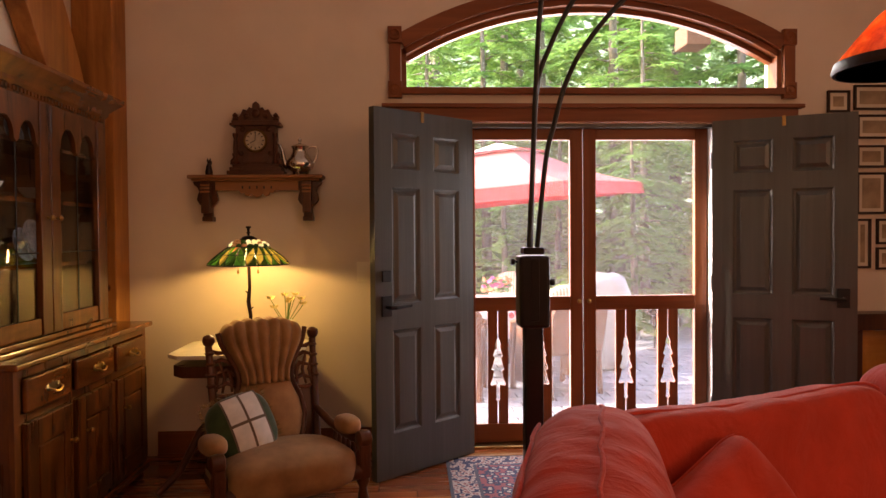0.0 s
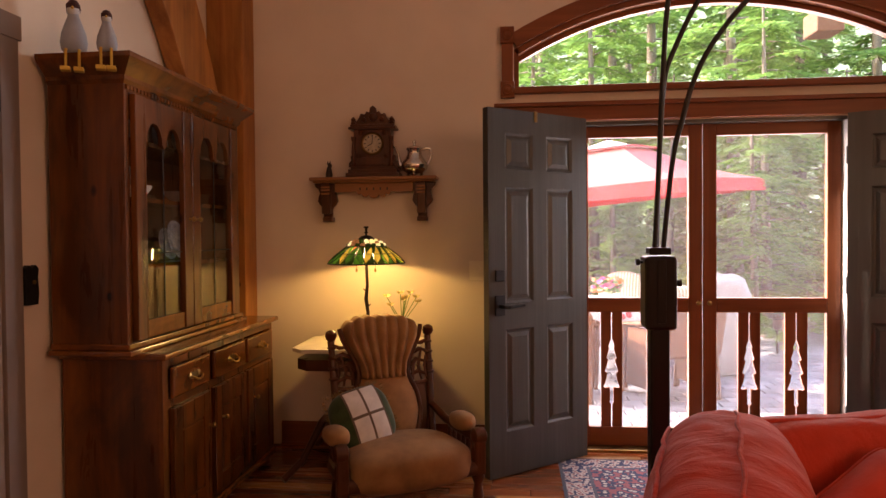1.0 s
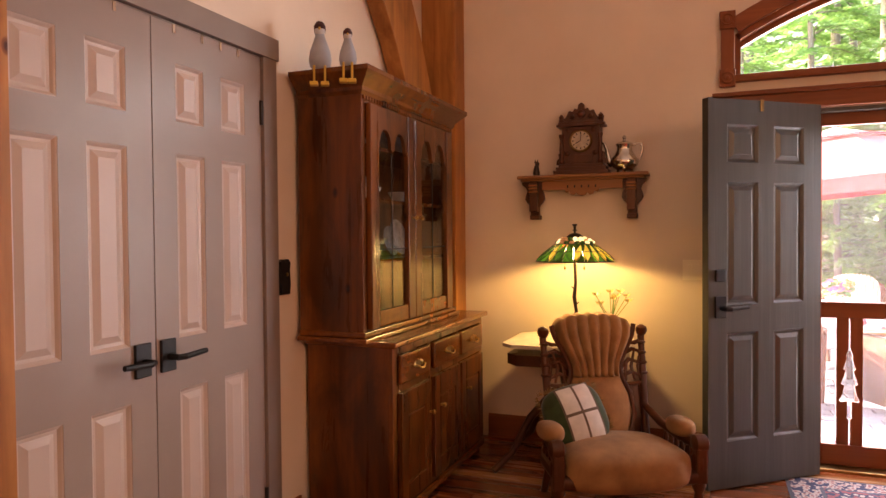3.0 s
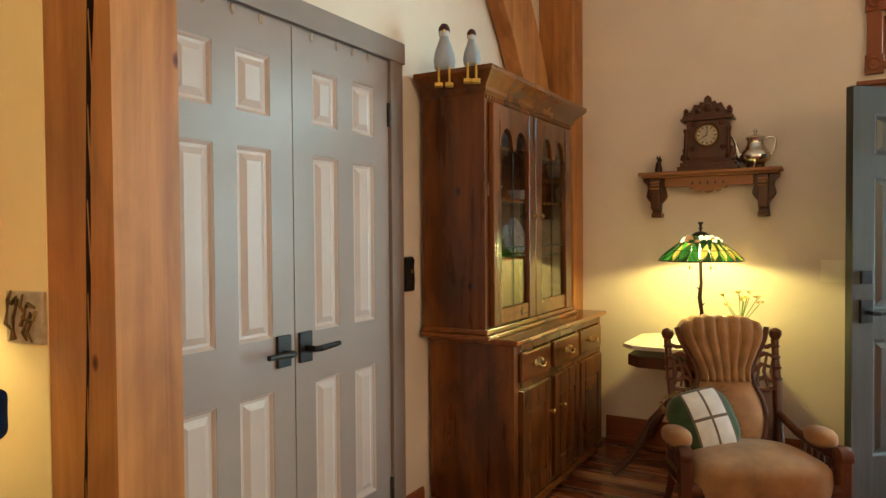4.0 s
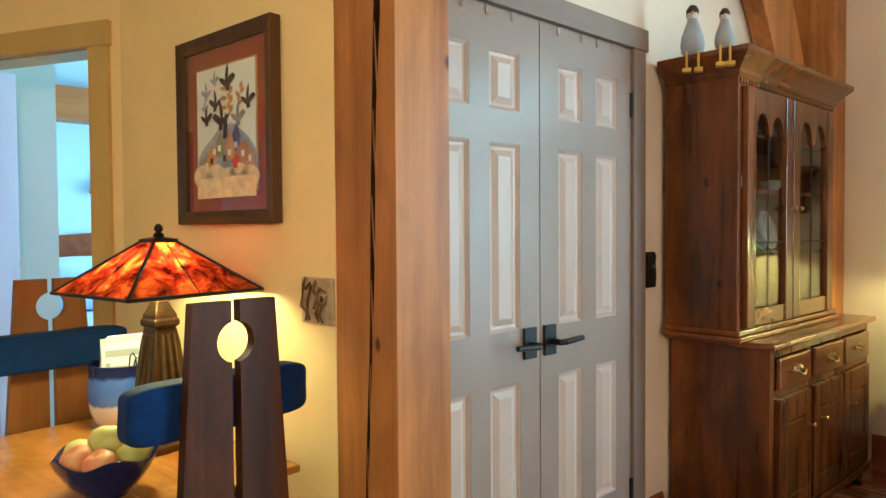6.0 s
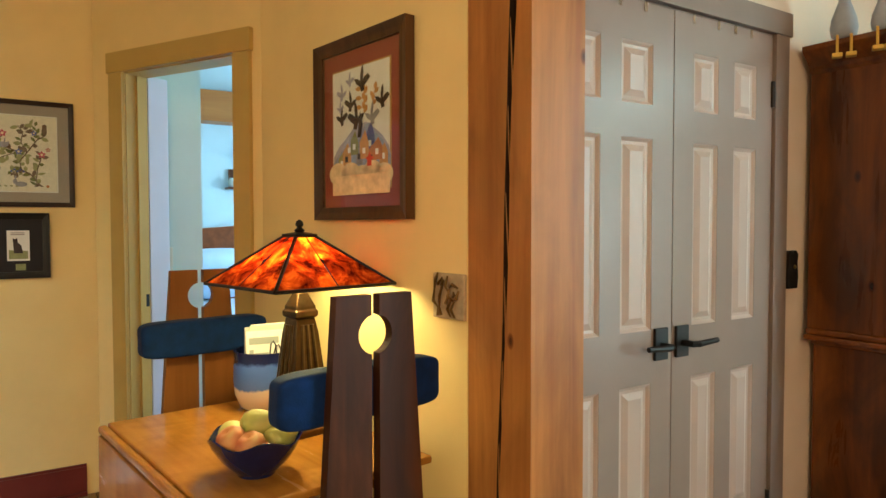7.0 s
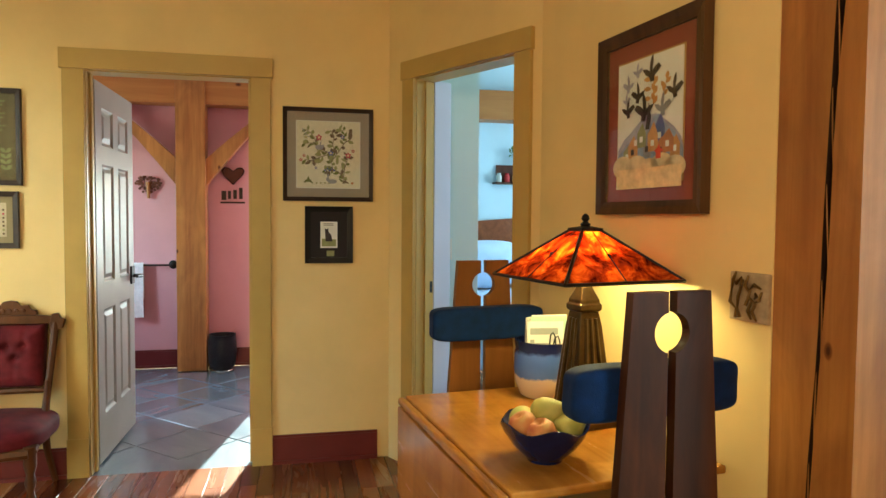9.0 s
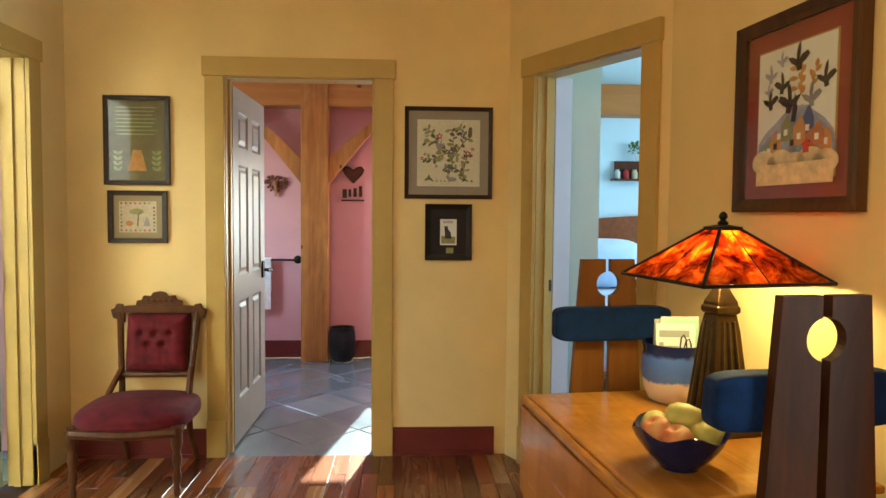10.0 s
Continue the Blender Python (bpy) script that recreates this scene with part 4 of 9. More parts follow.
# wooden hens sitting on the edge of the hutch, legs hanging over the cornice
M_hen = painted("hen_grey", (0.30, 0.32, 0.36), 0.6, 0.15, 12)
M_hen_head = painted("hen_head_paint", (0.50, 0.50, 0.50), 0.6)
M_comb = painted("hen_comb_paint", (0.05, 0.018, 0.016), 0.6)
M_yellow = painted("hen_leg_paint", (0.55, 0.34, 0.05), 0.5)


def hen(x, h, label):
    s = h / 0.20
    t = thing("wooden_hen", pose(x, 2.424, 2.031, 0, 0, -62), label, "figurine", "hens on the hutch")
    k = Matrix.Scale(s, 4)
    part("body", lathem([(0.030, 0.0), (0.042, 0.01), (0.047, 0.04), (0.042, 0.075), (0.030, 0.11), (0.021, 0.135), (0.018, 0.15)], 20, k, 0.8, 1.0), M_hen, t, smooth=True)
    part("head", lathem([(0.016, 0.145), (0.022, 0.155), (0.023, 0.17), (0.017, 0.186), (0.004, 0.193)], 16, k), M_hen_head, t, smooth=True)
    part("comb", platem([(-0.022, 0.150), (-0.024, 0.180), (-0.014, 0.194), (-0.004, 0.200), (0.008, 0.198), (0.018, 0.190), (0.024, 0.172), (0.020, 0.155), (0.010, 0.178), (-0.006, 0.184)], 0.030, k @ pose(-0.006, 0, 0, 0, 0, 90) @ pose(0, -0.015, 0)), M_comb, t)
    part("cap", lathem([(0.0245, 0.166), (0.0235, 0.182), (0.014, 0.197), (0.003, 0.201)], 16, k), M_comb, t, "dark painted crown")
    part("beak", lathem([(0.007, 0), (0.001, 0.022)], 8, k @ pose(0.018, 0, 0.166, 0, 90, 0)), M_yellow, t)
    for dy in (-0.022, 0.022):
        leg = part("leg", tubem([(0.03, dy * s, 0.008), (0.052, dy * s, 0.004), (0.056, dy * s, -0.07)], 0.005, 8), M_yellow, t)
        part("foot", boxm(0.046, 0.085, dy * s - 0.017, dy * s + 0.017, -0.082, -0.066), M_yellow, leg, bevel=0.003)


hen(-1.735, 0.205, "grey wooden hen figurine with dangling yellow legs")
hen(-1.60, 0.16, "small grey wooden hen figurine with dangling yellow legs")

# old lock plate on the wall beside the closet
t = thing("iron_lock", pose(CX + 0.002, 2.372, 1.143), "black iron rim lock hung on the wall", "wall ornament")
bm = platem([(-0.034, -0.075), (0.03, -0.075), (0.036, -0.03), (0.030, 0.03), (0.036, 0.062), (0.02, 0.078), (0.0, 0.066), (-0.016, 0.078), (-0.036, 0.066)], 0.022, pose(0, 0, 0, 0, 0, 90) @ pose(0, -0.022, 0))
part("lock_case", bm, M_black, t, bevel=0.002)
part("keyhole", lathem([(0.008, 0), (0.009, 0.004), (0.004, 0.006)], 12, pose(0.022, 0.006, 0.012, 0, 90, 0)), M_brass, t, smooth=True)


# ---- clock shelf and its things ----
def clock_shelf():
    x0, x1, z = -1.298, -0.514, 1.672
    t = thing("wall_shelf", pose(0, BY, z), "carved oak bracket shelf on the wall", "shelf")
    part("shelf_board", boxm(x0, x1, -0.135, 0, -0.014, 0.008), M_oak_x, t, bevel=0.007)
    part("shelf_moulding", boxm(x0 + 0.02, x1 - 0.02, -0.118, 0, -0.026, -0.014), M_oak_x, t, bevel=0.005)
    xc = (x0 + x1) / 2
    half = [(x0 + 0.15, -0.026), (x0 + 0.15, -0.082), (xc - 0.105, -0.082), (xc - 0.095, -0.100), (xc - 0.075, -0.095), (xc - 0.068, -0.112), (xc - 0.048, -0.116), (xc - 0.032, -0.102), (xc - 0.022, -0.116), (xc, -0.122)]
    pts = half + [(2 * xc - x, q) for x, q in half[::-1][1:]]
    part("apron", platem(pts[::-1], 0.020, pose(0, -0.085, 0)), M_oak_x, t, bevel=0.002)
    # apron isn't cut through: black strips stand in for shade in its slots
    for k in range(-2, 3):
        part("slot_shade", boxm(xc + 0.042 * k - 0.004, xc + 0.042 * k + 0.004, -0.0862, -0.0848, -0.072, -0.056), M_black, t)
    for s, xb in ((-1, x0 + 0.098), (1, x1 - 0.098)):
        # sawn bracket: scrolled outline, narrow foot, a raised strip down its middle
        pr = [(0.086, -0.026), (0.080, -0.045), (0.060, -0.062), (0.050, -0.085), (0.058, -0.105), (0.064, -0.135), (0.050, -0.158), (0.036, -0.172), (0.028, -0.185), (0.028, -0.262)]
        out = [(xb + s * u, q) for u, q in pr] + [(xb - s * u * 0.95, q) for u, q in pr[::-1]]
        br = part("bracket", platem(out if s < 0 else out[::-1], 0.030, pose(0, -0.060, 0)), M_oak, t, bevel=0.004)
        part("bracket_spine", boxm(xb - 0.026, xb + 0.026, -0.110, -0.058, -0.215, -0.026), M_oak, br, bevel=0.006)
        part("bracket_foot", boxm(xb - 0.030, xb + 0.030, -0.075, 0, -0.262, -0.235), M_oak, br, bevel=0.004)
        for q in (-0.052, -0.070, -0.090):
            part("spine_reed", tubem([(xb - 0.027, -0.111, q), (xb + 0.027, -0.111, q)], 0.006, 8), M_oak_x, br, smooth=True)


M_oak_x = wood("oak_shelf_board", (0.19, 0.080, 0.028), (0.34, 0.155, 0.058), 0.4, "x", 20, 0, 0.15)
clock_shelf()


def mantel_clock():
    x0, x1, z = -1.045, -0.765, 1.681
    xc = (x0 + x1) / 2
    t = thing("mantel_clock", pose(xc, BY - 0.068, z), "carved dark walnut mantel clock with a white dial", "clock")
    bm = boxm(-0.165, 0.165, -0.06, 0.055, 0, 0.022)
    box(bm, -0.15, 0.15, -0.055, 0.055, 0.022, 0.044)
    box(bm, -0.135, 0.135, -0.05, 0.055, 0.044, 0.06)
    part("plinth", bm, M_walnut, t, bevel=0.003)
    part("case", boxm(-0.115, 0.115, -0.042, 0.05, 0.06, 0.285), M_walnut, t, bevel=0.003)
    for s in (-1, 1):
        part("column", lathem([(0.014, 0.06), (0.018, 0.075), (0.010, 0.09), (0.014, 0.15), (0.010, 0.21), (0.016, 0.225), (0.016, 0.24)], 14, pose(s * 0.115, -0.046, 0)), M_walnut, t, smooth=True)
    bm = boxm(-0.145, 0.145, -0.062, 0.052, 0.285, 0.30)
    box(bm, -0.135, 0.135, -0.055, 0.052, 0.30, 0.315)
    part("cornice", bm, M_walnut, t, bevel=0.003)
    crest = [(-0.13, 0.315), (-0.135, 0.345), (-0.115, 0.352), (-0.10, 0.338), (-0.085, 0.36), (-0.075, 0.385), (-0.05, 0.378), (-0.04, 0.398), (-0.022, 0.39), (-0.018, 0.418), (0, 0.432)]
    crest = crest + [(-x, q) for x, q in crest[::-1][1:]]
    part("crest", platem(crest[::-1], 0.03, pose(0, -0.03, 0)), M_walnut, t, bevel=0.004)
    for x, q, r in ((0, 0.36, 0.026), (-0.055, 0.345, 0.016), (0.055, 0.345, 0.016)):
        part("carved_boss", lathem([(r, 0), (r * 0.9, 0.008), (r * 0.4, 0.014), (0.002, 0.016)], 14, pose(x, -0.03, q, 90, 0, 0)), M_walnut, t, smooth=True)
    bez = part("bezel", lathem([(0.066, 0), (0.070, 0.006), (0.064, 0.012), (0.057, 0.010), (0.055, 0.006)], 32, pose(0, -0.042, 0.198, 90, 0, 0)), M_brass_dark, t, smooth=True)
    face = part("dial", lathem([(0.056, 0.0), (0.056, 0.0075)], 32, pose(0, -0.0425, 0.198, 90, 0, 0)), painted("clock_dial", (0.42, 0.35, 0.25), 0.5, 0.2, 40), t)
    bm = bmesh.new()
    for k in range(12):
        a = radians(30 * k)
        box(bm, -0.003, 0.003, -0.0006, 0.0006, 0.040, 0.052, pose(0, -0.0508, 0.198) @ pose(0, 0, 0, 0, 30 * k, 0))
    part("hour_marks", bm, M_black, t)
    part("hour_hand", boxm(-0.0025, 0.0025, -0.0006, 0.0006, 0, 0.034, pose(0, -0.0522, 0.198) @ pose(0, 0, 0, 0, -118, 0)), M_black, t)
    part("minute_hand", boxm(-0.002, 0.002, -0.0006, 0.0006, 0, 0.05, pose(0, -0.0532, 0.198) @ pose(0, 0, 0, 0, 4, 0)), M_black, t)
    part("carved_panel", boxm(-0.07, 0.07, -0.047, -0.042, 0.07, 0.115), M_walnut, t, bevel=0.002)
    for s in (-1, 1):
        part("scroll_foot", platem([(s * 0.115, 0.06), (s * 0.152, 0.06), (s * 0.150, 0.085), (s * 0.135, 0.10), (s * 0.140, 0.125), (s * 0.118, 0.14)][::s], 0.03, pose(0, -0.03, 0)), M_walnut, t, bevel=0.003)
        part("corner_finial", lathem([(0.012, 0.315), (0.018, 0.325), (0.010, 0.335), (0.016, 0.348), (0.004, 0.362)], 12, pose(s * 0.118, -0.035, 0)), M_walnut, t, smooth=True)
        for x, q in ((0.075, 0.265), (0.085, 0.125)):
            part("spandrel_carving", lathem([(0.016, 0), (0.012, 0.005), (0.003, 0.008)], 10, pose(s * x, -0.042, q, 90, 0, 0)), M_walnut, t, smooth=True)


mantel_clock()


def teapot():
    t = thing("teapot", pose(-0.655, BY - 0.068, 1.681), "tarnished silver coffee pot with a long spout", "teapot")
    part("body", lathem([(0.030, 0.016), (0.050, 0.020), (0.076, 0.040), (0.084, 0.062), (0.078, 0.082), (0.060, 0.105), (0.046, 0.130), (0.043, 0.150), (0.050, 0.162), (0.052, 0.168)], 28), M_silver, t, smooth=True)
    part("lid", lathem([(0.052, 0.168), (0.046, 0.174), (0.022, 0.184), (0.009, 0.189), (0.007, 0.197), (0.013, 0.204), (0.010, 0.214), (0.003, 0.222)], 24), M_silver, t, smooth=True)
    part("spout", tubem([(-0.066, 0, 0.048), (-0.088, 0, 0.066), (-0.094, 0, 0.100), (-0.102, 0, 0.140), (-0.118, 0, 0.178), (-0.128, 0, 0.184)], [0.022, 0.018, 0.013, 0.010, 0.008, 0.006], 12), M_silver, t, smooth=True)
    part("handle", tubem([(0.044, 0, 0.158), (0.072, 0, 0.170), (0.098, 0, 0.166), (0.104, 0, 0.140), (0.098, 0, 0.105), (0.086, 0, 0.078), (0.078, 0, 0.070)], [0.006, 0.007, 0.007, 0.006, 0.006, 0.005, 0.005], 10), M_silver, t, smooth=True)
    for k in range(3):
        part("foot", lathem([(0.012, 0), (0.014, 0.006), (0.007, 0.014), (0.012, 0.026)], 10, pose(0.046 * math.cos(2.1 * k - 1.57), 0.046 * math.sin(2.1 * k - 1.57), 0)), M_silver, t, smooth=True)


teapot()
t = thing("dog_figurine", pose(-1.19, BY - 0.06, 1.681), "small dark bronze animal figurine", "figurine")
bm = lathem([(0.02, 0), (0.022, 0.02), (0.016, 0.05), (0.012, 0.065)], 12)
lathe(bm, [(0.004, 0.06), (0.013, 0.066), (0.014, 0.08), (0.004, 0.092)], 12, pose(0.005, 0, 0))
plate(bm, [(0.0, 0.082), (0.008, 0.105), (0.012, 0.085)], 0.006)
plate(bm, [(-0.014, 0.082), (-0.008, 0.105), (-0.002, 0.085)], 0.006)
part("figure", bm, M_bronze, t, smooth=True)

# light switch
t = thing("light_switch", pose(-0.273, BY - 0.001, 1.101), "cream double light switch plate", "switch")
part("cover_plate", boxm(-0.058, 0.058, -0.006, 0, -0.06, 0.06), M_switch, t, bevel=0.003)
for x in (-0.024, 0.024):
    part("rocker", boxm(x - 0.016, x + 0.016, -0.011, -0.006, -0.034, 0.034), M_switch, t, bevel=0.002)


# ---- lamp table, stained-glass lamp, flowers ----
def lamp_table():
    t = thing("lamp_table", pose(-0.93, 3.76, 0), "small walnut side table with a marble top", "side table")
    pts = [(-0.34, -0.20), (-0.27, -0.27), (0.27, -0.27), (0.34, -0.20), (0.34, 0.20), (0.27, 0.27), (-0.27, 0.27), (-0.34, 0.20)]
    bm = bmesh.new()
    plate(bm, pts, 0.022, pose(0, 0, 0.712, 90, 0, 0) @ pose(0, -0.022, 0))
    part("marble_top", bm, M_marble, t, bevel=0.004)
    bm = bmesh.new()
    plate(bm, [(x * 0.93, y * 0.93) for x, y in pts], 0.06, pose(0, 0, 0.652, 90, 0, 0) @ pose(0, -0.06, 0))
    part("apron", bm, M_walnut, t, bevel=0.004)
    for sx in (-1, 1):
        for sy in (-1, 1):
            part("drop_finial", lathem([(0.006, 0.60), (0.02, 0.612), (0.024, 0.63), (0.014, 0.648), (0.02, 0.655)], 14, pose(sx * 0.27, sy * 0.2, 0)), M_walnut, t, smooth=True)
            part("leg", tubem([(sx * 0.08, sy * 0.06, 0.42), (sx * 0.20, sy * 0.13, 0.28), (sx * 0.28, sy * 0.22, 0.10), (sx * 0.36, sy * 0.32, 0.02)], [0.026, 0.022, 0.018, 0.02], 10), M_walnut, t, smooth=True)
    part("column", lathem([(0.05, 0.30), (0.07, 0.36), (0.04, 0.42), (0.06, 0.52), (0.10, 0.62), (0.12, 0.655)], 18), M_walnut, t, smooth=True)


M_marble = painted("cream_marble", (0.70, 0.64, 0.54), 0.2, 0.12, 9, 0.02)
lamp_table()

M_tiff = [lit_glass("lamp_glass_green", [(0.3, (0.02, 0.10, 0.01)), (0.7, (0.16, 0.38, 0.04))], 14, 0.22, 0.35),
          lit_glass("lamp_glass_amber", [(0.3, (0.55, 0.30, 0.02)), (0.7, (0.95, 0.72, 0.10))], 12, 0.42, 0.4),
          lit_glass("lamp_glass_cream", [(0.3, (0.75, 0.62, 0.20)), (0.7, (1.0, 0.92, 0.55))], 12, 0.6, 0.4),
          lit_glass("lamp_glass_dark", [(0.3, (0.015, 0.035, 0.008)), (0.7, (0.06, 0.11, 0.015))], 12, 0.14, 0.25),
          lit_glass("lamp_glass_rose", [(0.3, (0.28, 0.09, 0.03)), (0.7, (0.55, 0.28, 0.10))], 14, 0.16, 0.25)]


def stained_lamp():
    t = thing("table_lamp", pose(-0.91, 3.83, 0.734), "stained-glass table lamp, lit, on a branch-like bronze stem", "lamp")
    zb, zt, rb, rt = 0.428, 0.565, 0.222, 0.055
    base = part("base", lathem([(0.10, 0), (0.105, 0.008), (0.07, 0.02), (0.035, 0.035), (0.016, 0.06)], 24), M_bronze, t, smooth=True)
    pts = [(0, 0, 0.05), (0.006, 0.003, 0.14), (-0.005, 0, 0.22), (0.004, -0.003, 0.30), (0, 0, 0.40), (0, 0, 0.585)]
    part("stem", tubem(pts, [0.012, 0.010, 0.012, 0.009, 0.009, 0.006], 10), M_bronze, t, smooth=True)
    for z, dx in ((0.17, 0.022), (0.26, -0.02)):
        part("twig", tubem([(0, 0, z), (dx, 0, z + 0.02)], [0.006, 0.003], 8), M_bronze, t)
    shade = part("shade_crown", lathem([(rt + 0.004, zt - 0.01), (rt, zt), (0.03, zt + 0.02), (0.006, zt + 0.026)], 24), M_bronze, t, smooth=True)
    part("finial", lathem([(0.006, 0.585), (0.006, 0.60), (0.014, 0.606), (0.007, 0.611), (0.008, 0.628), (0.016, 0.636), (0.013, 0.642)], 14), M_bronze, t, smooth=True)

    def at(u, v):
        r = rb + (rt - rb) * v
        z = zb + (zt - zb) * (v ** 0.82)
        return Vector((r * math.cos(u), r * math.sin(u), z))

    rng = random.Random(5)
    n = 22

    def pane(pts, lift, mtl, name):
        bm = bmesh.new()
        c = [at(u, v) for u, v in pts]
        vs = [bm.verts.new(Vector((q.x * (1 + lift), q.y * (1 + lift), q.z + lift * 0.1))) for q in c] + [bm.verts.new(Vector((q.x * (lift + 0.985), q.y * (lift + 0.985), q.z - 0.002))) for q in c]
        m = len(c)
        bm.faces.new(vs[:m])
        bm.faces.new(vs[m:][::-1])
        for q in range(m):
            bm.faces.new((vs[q], vs[(q + 1) % m], vs[m + (q + 1) % m], vs[m + q]))
        part(name, bm, mtl, shade)

    step = 2 * math.pi / n
    for k in range(n):
        u = step * k
        for v0, v1 in ((0.0, 0.33), (0.34, 0.67)):
            pane([(u + 0.01, v0), (u + step - 0.01, v0), (u + step - 0.01, v1), (u + 0.01, v1)], 0.0, M_tiff[rng.choice((3, 3, 3, 0, 4))], "glass_piece")
        # long pointed leaves lean across the ground glass
        ln, wd, top = rng.uniform(-0.20, 0.20), step * rng.uniform(0.30, 0.46), rng.uniform(0.60, 0.70)
        uc = u + step * 0.5
        pts = [(uc - ln * 0.6, 0.02), (uc - ln * 0.3 + wd * 0.8, 0.16), (uc + wd, 0.32), (uc + ln * 0.5 + wd * 0.7, 0.48), (uc + ln, top), (uc + ln * 0.5 - wd * 0.7, 0.48), (uc - wd, 0.32), (uc - ln * 0.3 - wd * 0.8, 0.16)]
        pane(pts, 0.012, M_tiff[rng.choice((0, 0, 1, 1, 2, 1))], "leaf_glass")
        part("lead_came", tubem([Vector((at(a, v).x * 1.014, at(a, v).y * 1.014, at(a, v).z + 0.002)) for a, v in pts + pts[:1]], 0.0018, 5), M_black, shade)
    for v0, cnt in ((0.73, 20), (0.83, 17), (0.93, 14)):
        for j in range(cnt):
            q = at(2 * math.pi * (j + 0.5 * (cnt % 2)) / cnt, v0)
            r = 0.0165 * (1.15 - 0.35 * v0)
            part("glass_bead", lathem([(r * 0.3, -r * 0.6), (r, -r * 0.2), (r, r * 0.3), (r * 0.5, r * 0.8)], 8, Matrix.Translation(q)), M_tiff[rng.choice((4, 4, 2, 3))], shade)
    ring = bmesh.new()
    lathe(ring, [(rb + (rt - rb) * v, zb + (zt - zb) * (v ** 0.82) - 0.004) for v in (0.66, 0.75, 0.85, 0.97)], 40)
    part("upper_band", ring, M_bronze, shade)
    for v in (0.0, 0.335, 0.68):
        part("lead_came", tubem([at(2 * math.pi * j / 48, v) * 1.002 for j in range(49)], 0.0026 if v else 0.004, 5), M_black, shade)
    for x in (-0.05, 0.06):
        ch = part("pull_chain", tubem([(x, -0.04, 0.45), (x, -0.04, 0.40)], 0.0016, 6), M_brass, t)
        part("chain_weight", lathem([(0.003, 0.378), (0.007, 0.385), (0.005, 0.40)], 10, pose(x, -0.04, 0)), M_brass, ch, smooth=True)
    part("bulb", lathem([(0.006, 0.50), (0.010, 0.495), (0.015, 0.47), (0.012, 0.445), (0.003, 0.435)][::-1], 16), M_bulb, t, smooth=True)


M_bulb, n_, l_, b_ = nodes_of("lit_bulb")
b_.inputs["Emission Color"].default_value = (1, 0.78, 0.45, 1)
b_.inputs["Emission Strength"].default_value = 8
stained_lamp()

M_leaf = fabric("green_stem", (0.12, 0.20, 0.05), 0.6, 0.3, 20, 100, 0)
M_petal = fabric("yellow_petal", (0.72, 0.60, 0.26), 0.6, 0.2, 40, 200, 0)
t = thing("flower_vase", pose(-0.70, 3.80, 0.734), "vase of pale yellow flowers on the lamp table", "flowers")
part("vase", lathem([(0.03, 0), (0.04, 0.01), (0.045, 0.05), (0.03, 0.10), (0.035, 0.12)], 20), M_white, t, smooth=True)
rng = random.Random(3)
for k in range(9):
    a, rr, hh = rng.uniform(0, 6.28), rng.uniform(0.03, 0.105), rng.uniform(0.18, 0.26)
    top = Vector((rr * math.cos(a), 0.6 * rr * math.sin(a), hh))
    st = part("stem", tubem([(0, 0, 0.08), (top.x * 0.35, top.y * 0.35, hh * 0.6), top], 0.0025, 5), M_leaf, t)
    bm = bmesh.new()
    for p in range(6):
        m = Matrix.Translation(top) @ pose(0, 0, 0, 0, 0, 60 * p + 13 * k) @ pose(0, 0, 0, 0, 52, 0)
        vs = [bm.verts.new(m @ Vector(q)) for q in ((0, 0, 0), (0.006, -0.008, 0.014), (0, 0, 0.034), (-0.004, 0.008, 0.015))]
        bm.faces.new(vs)
    part("blossom", bm, M_petal, st)

# ---- armchair ----
def flute(u, v, n=7):
    return 0.020 * abs(math.cos(math.pi * n * u * 0.5)) ** 0.5


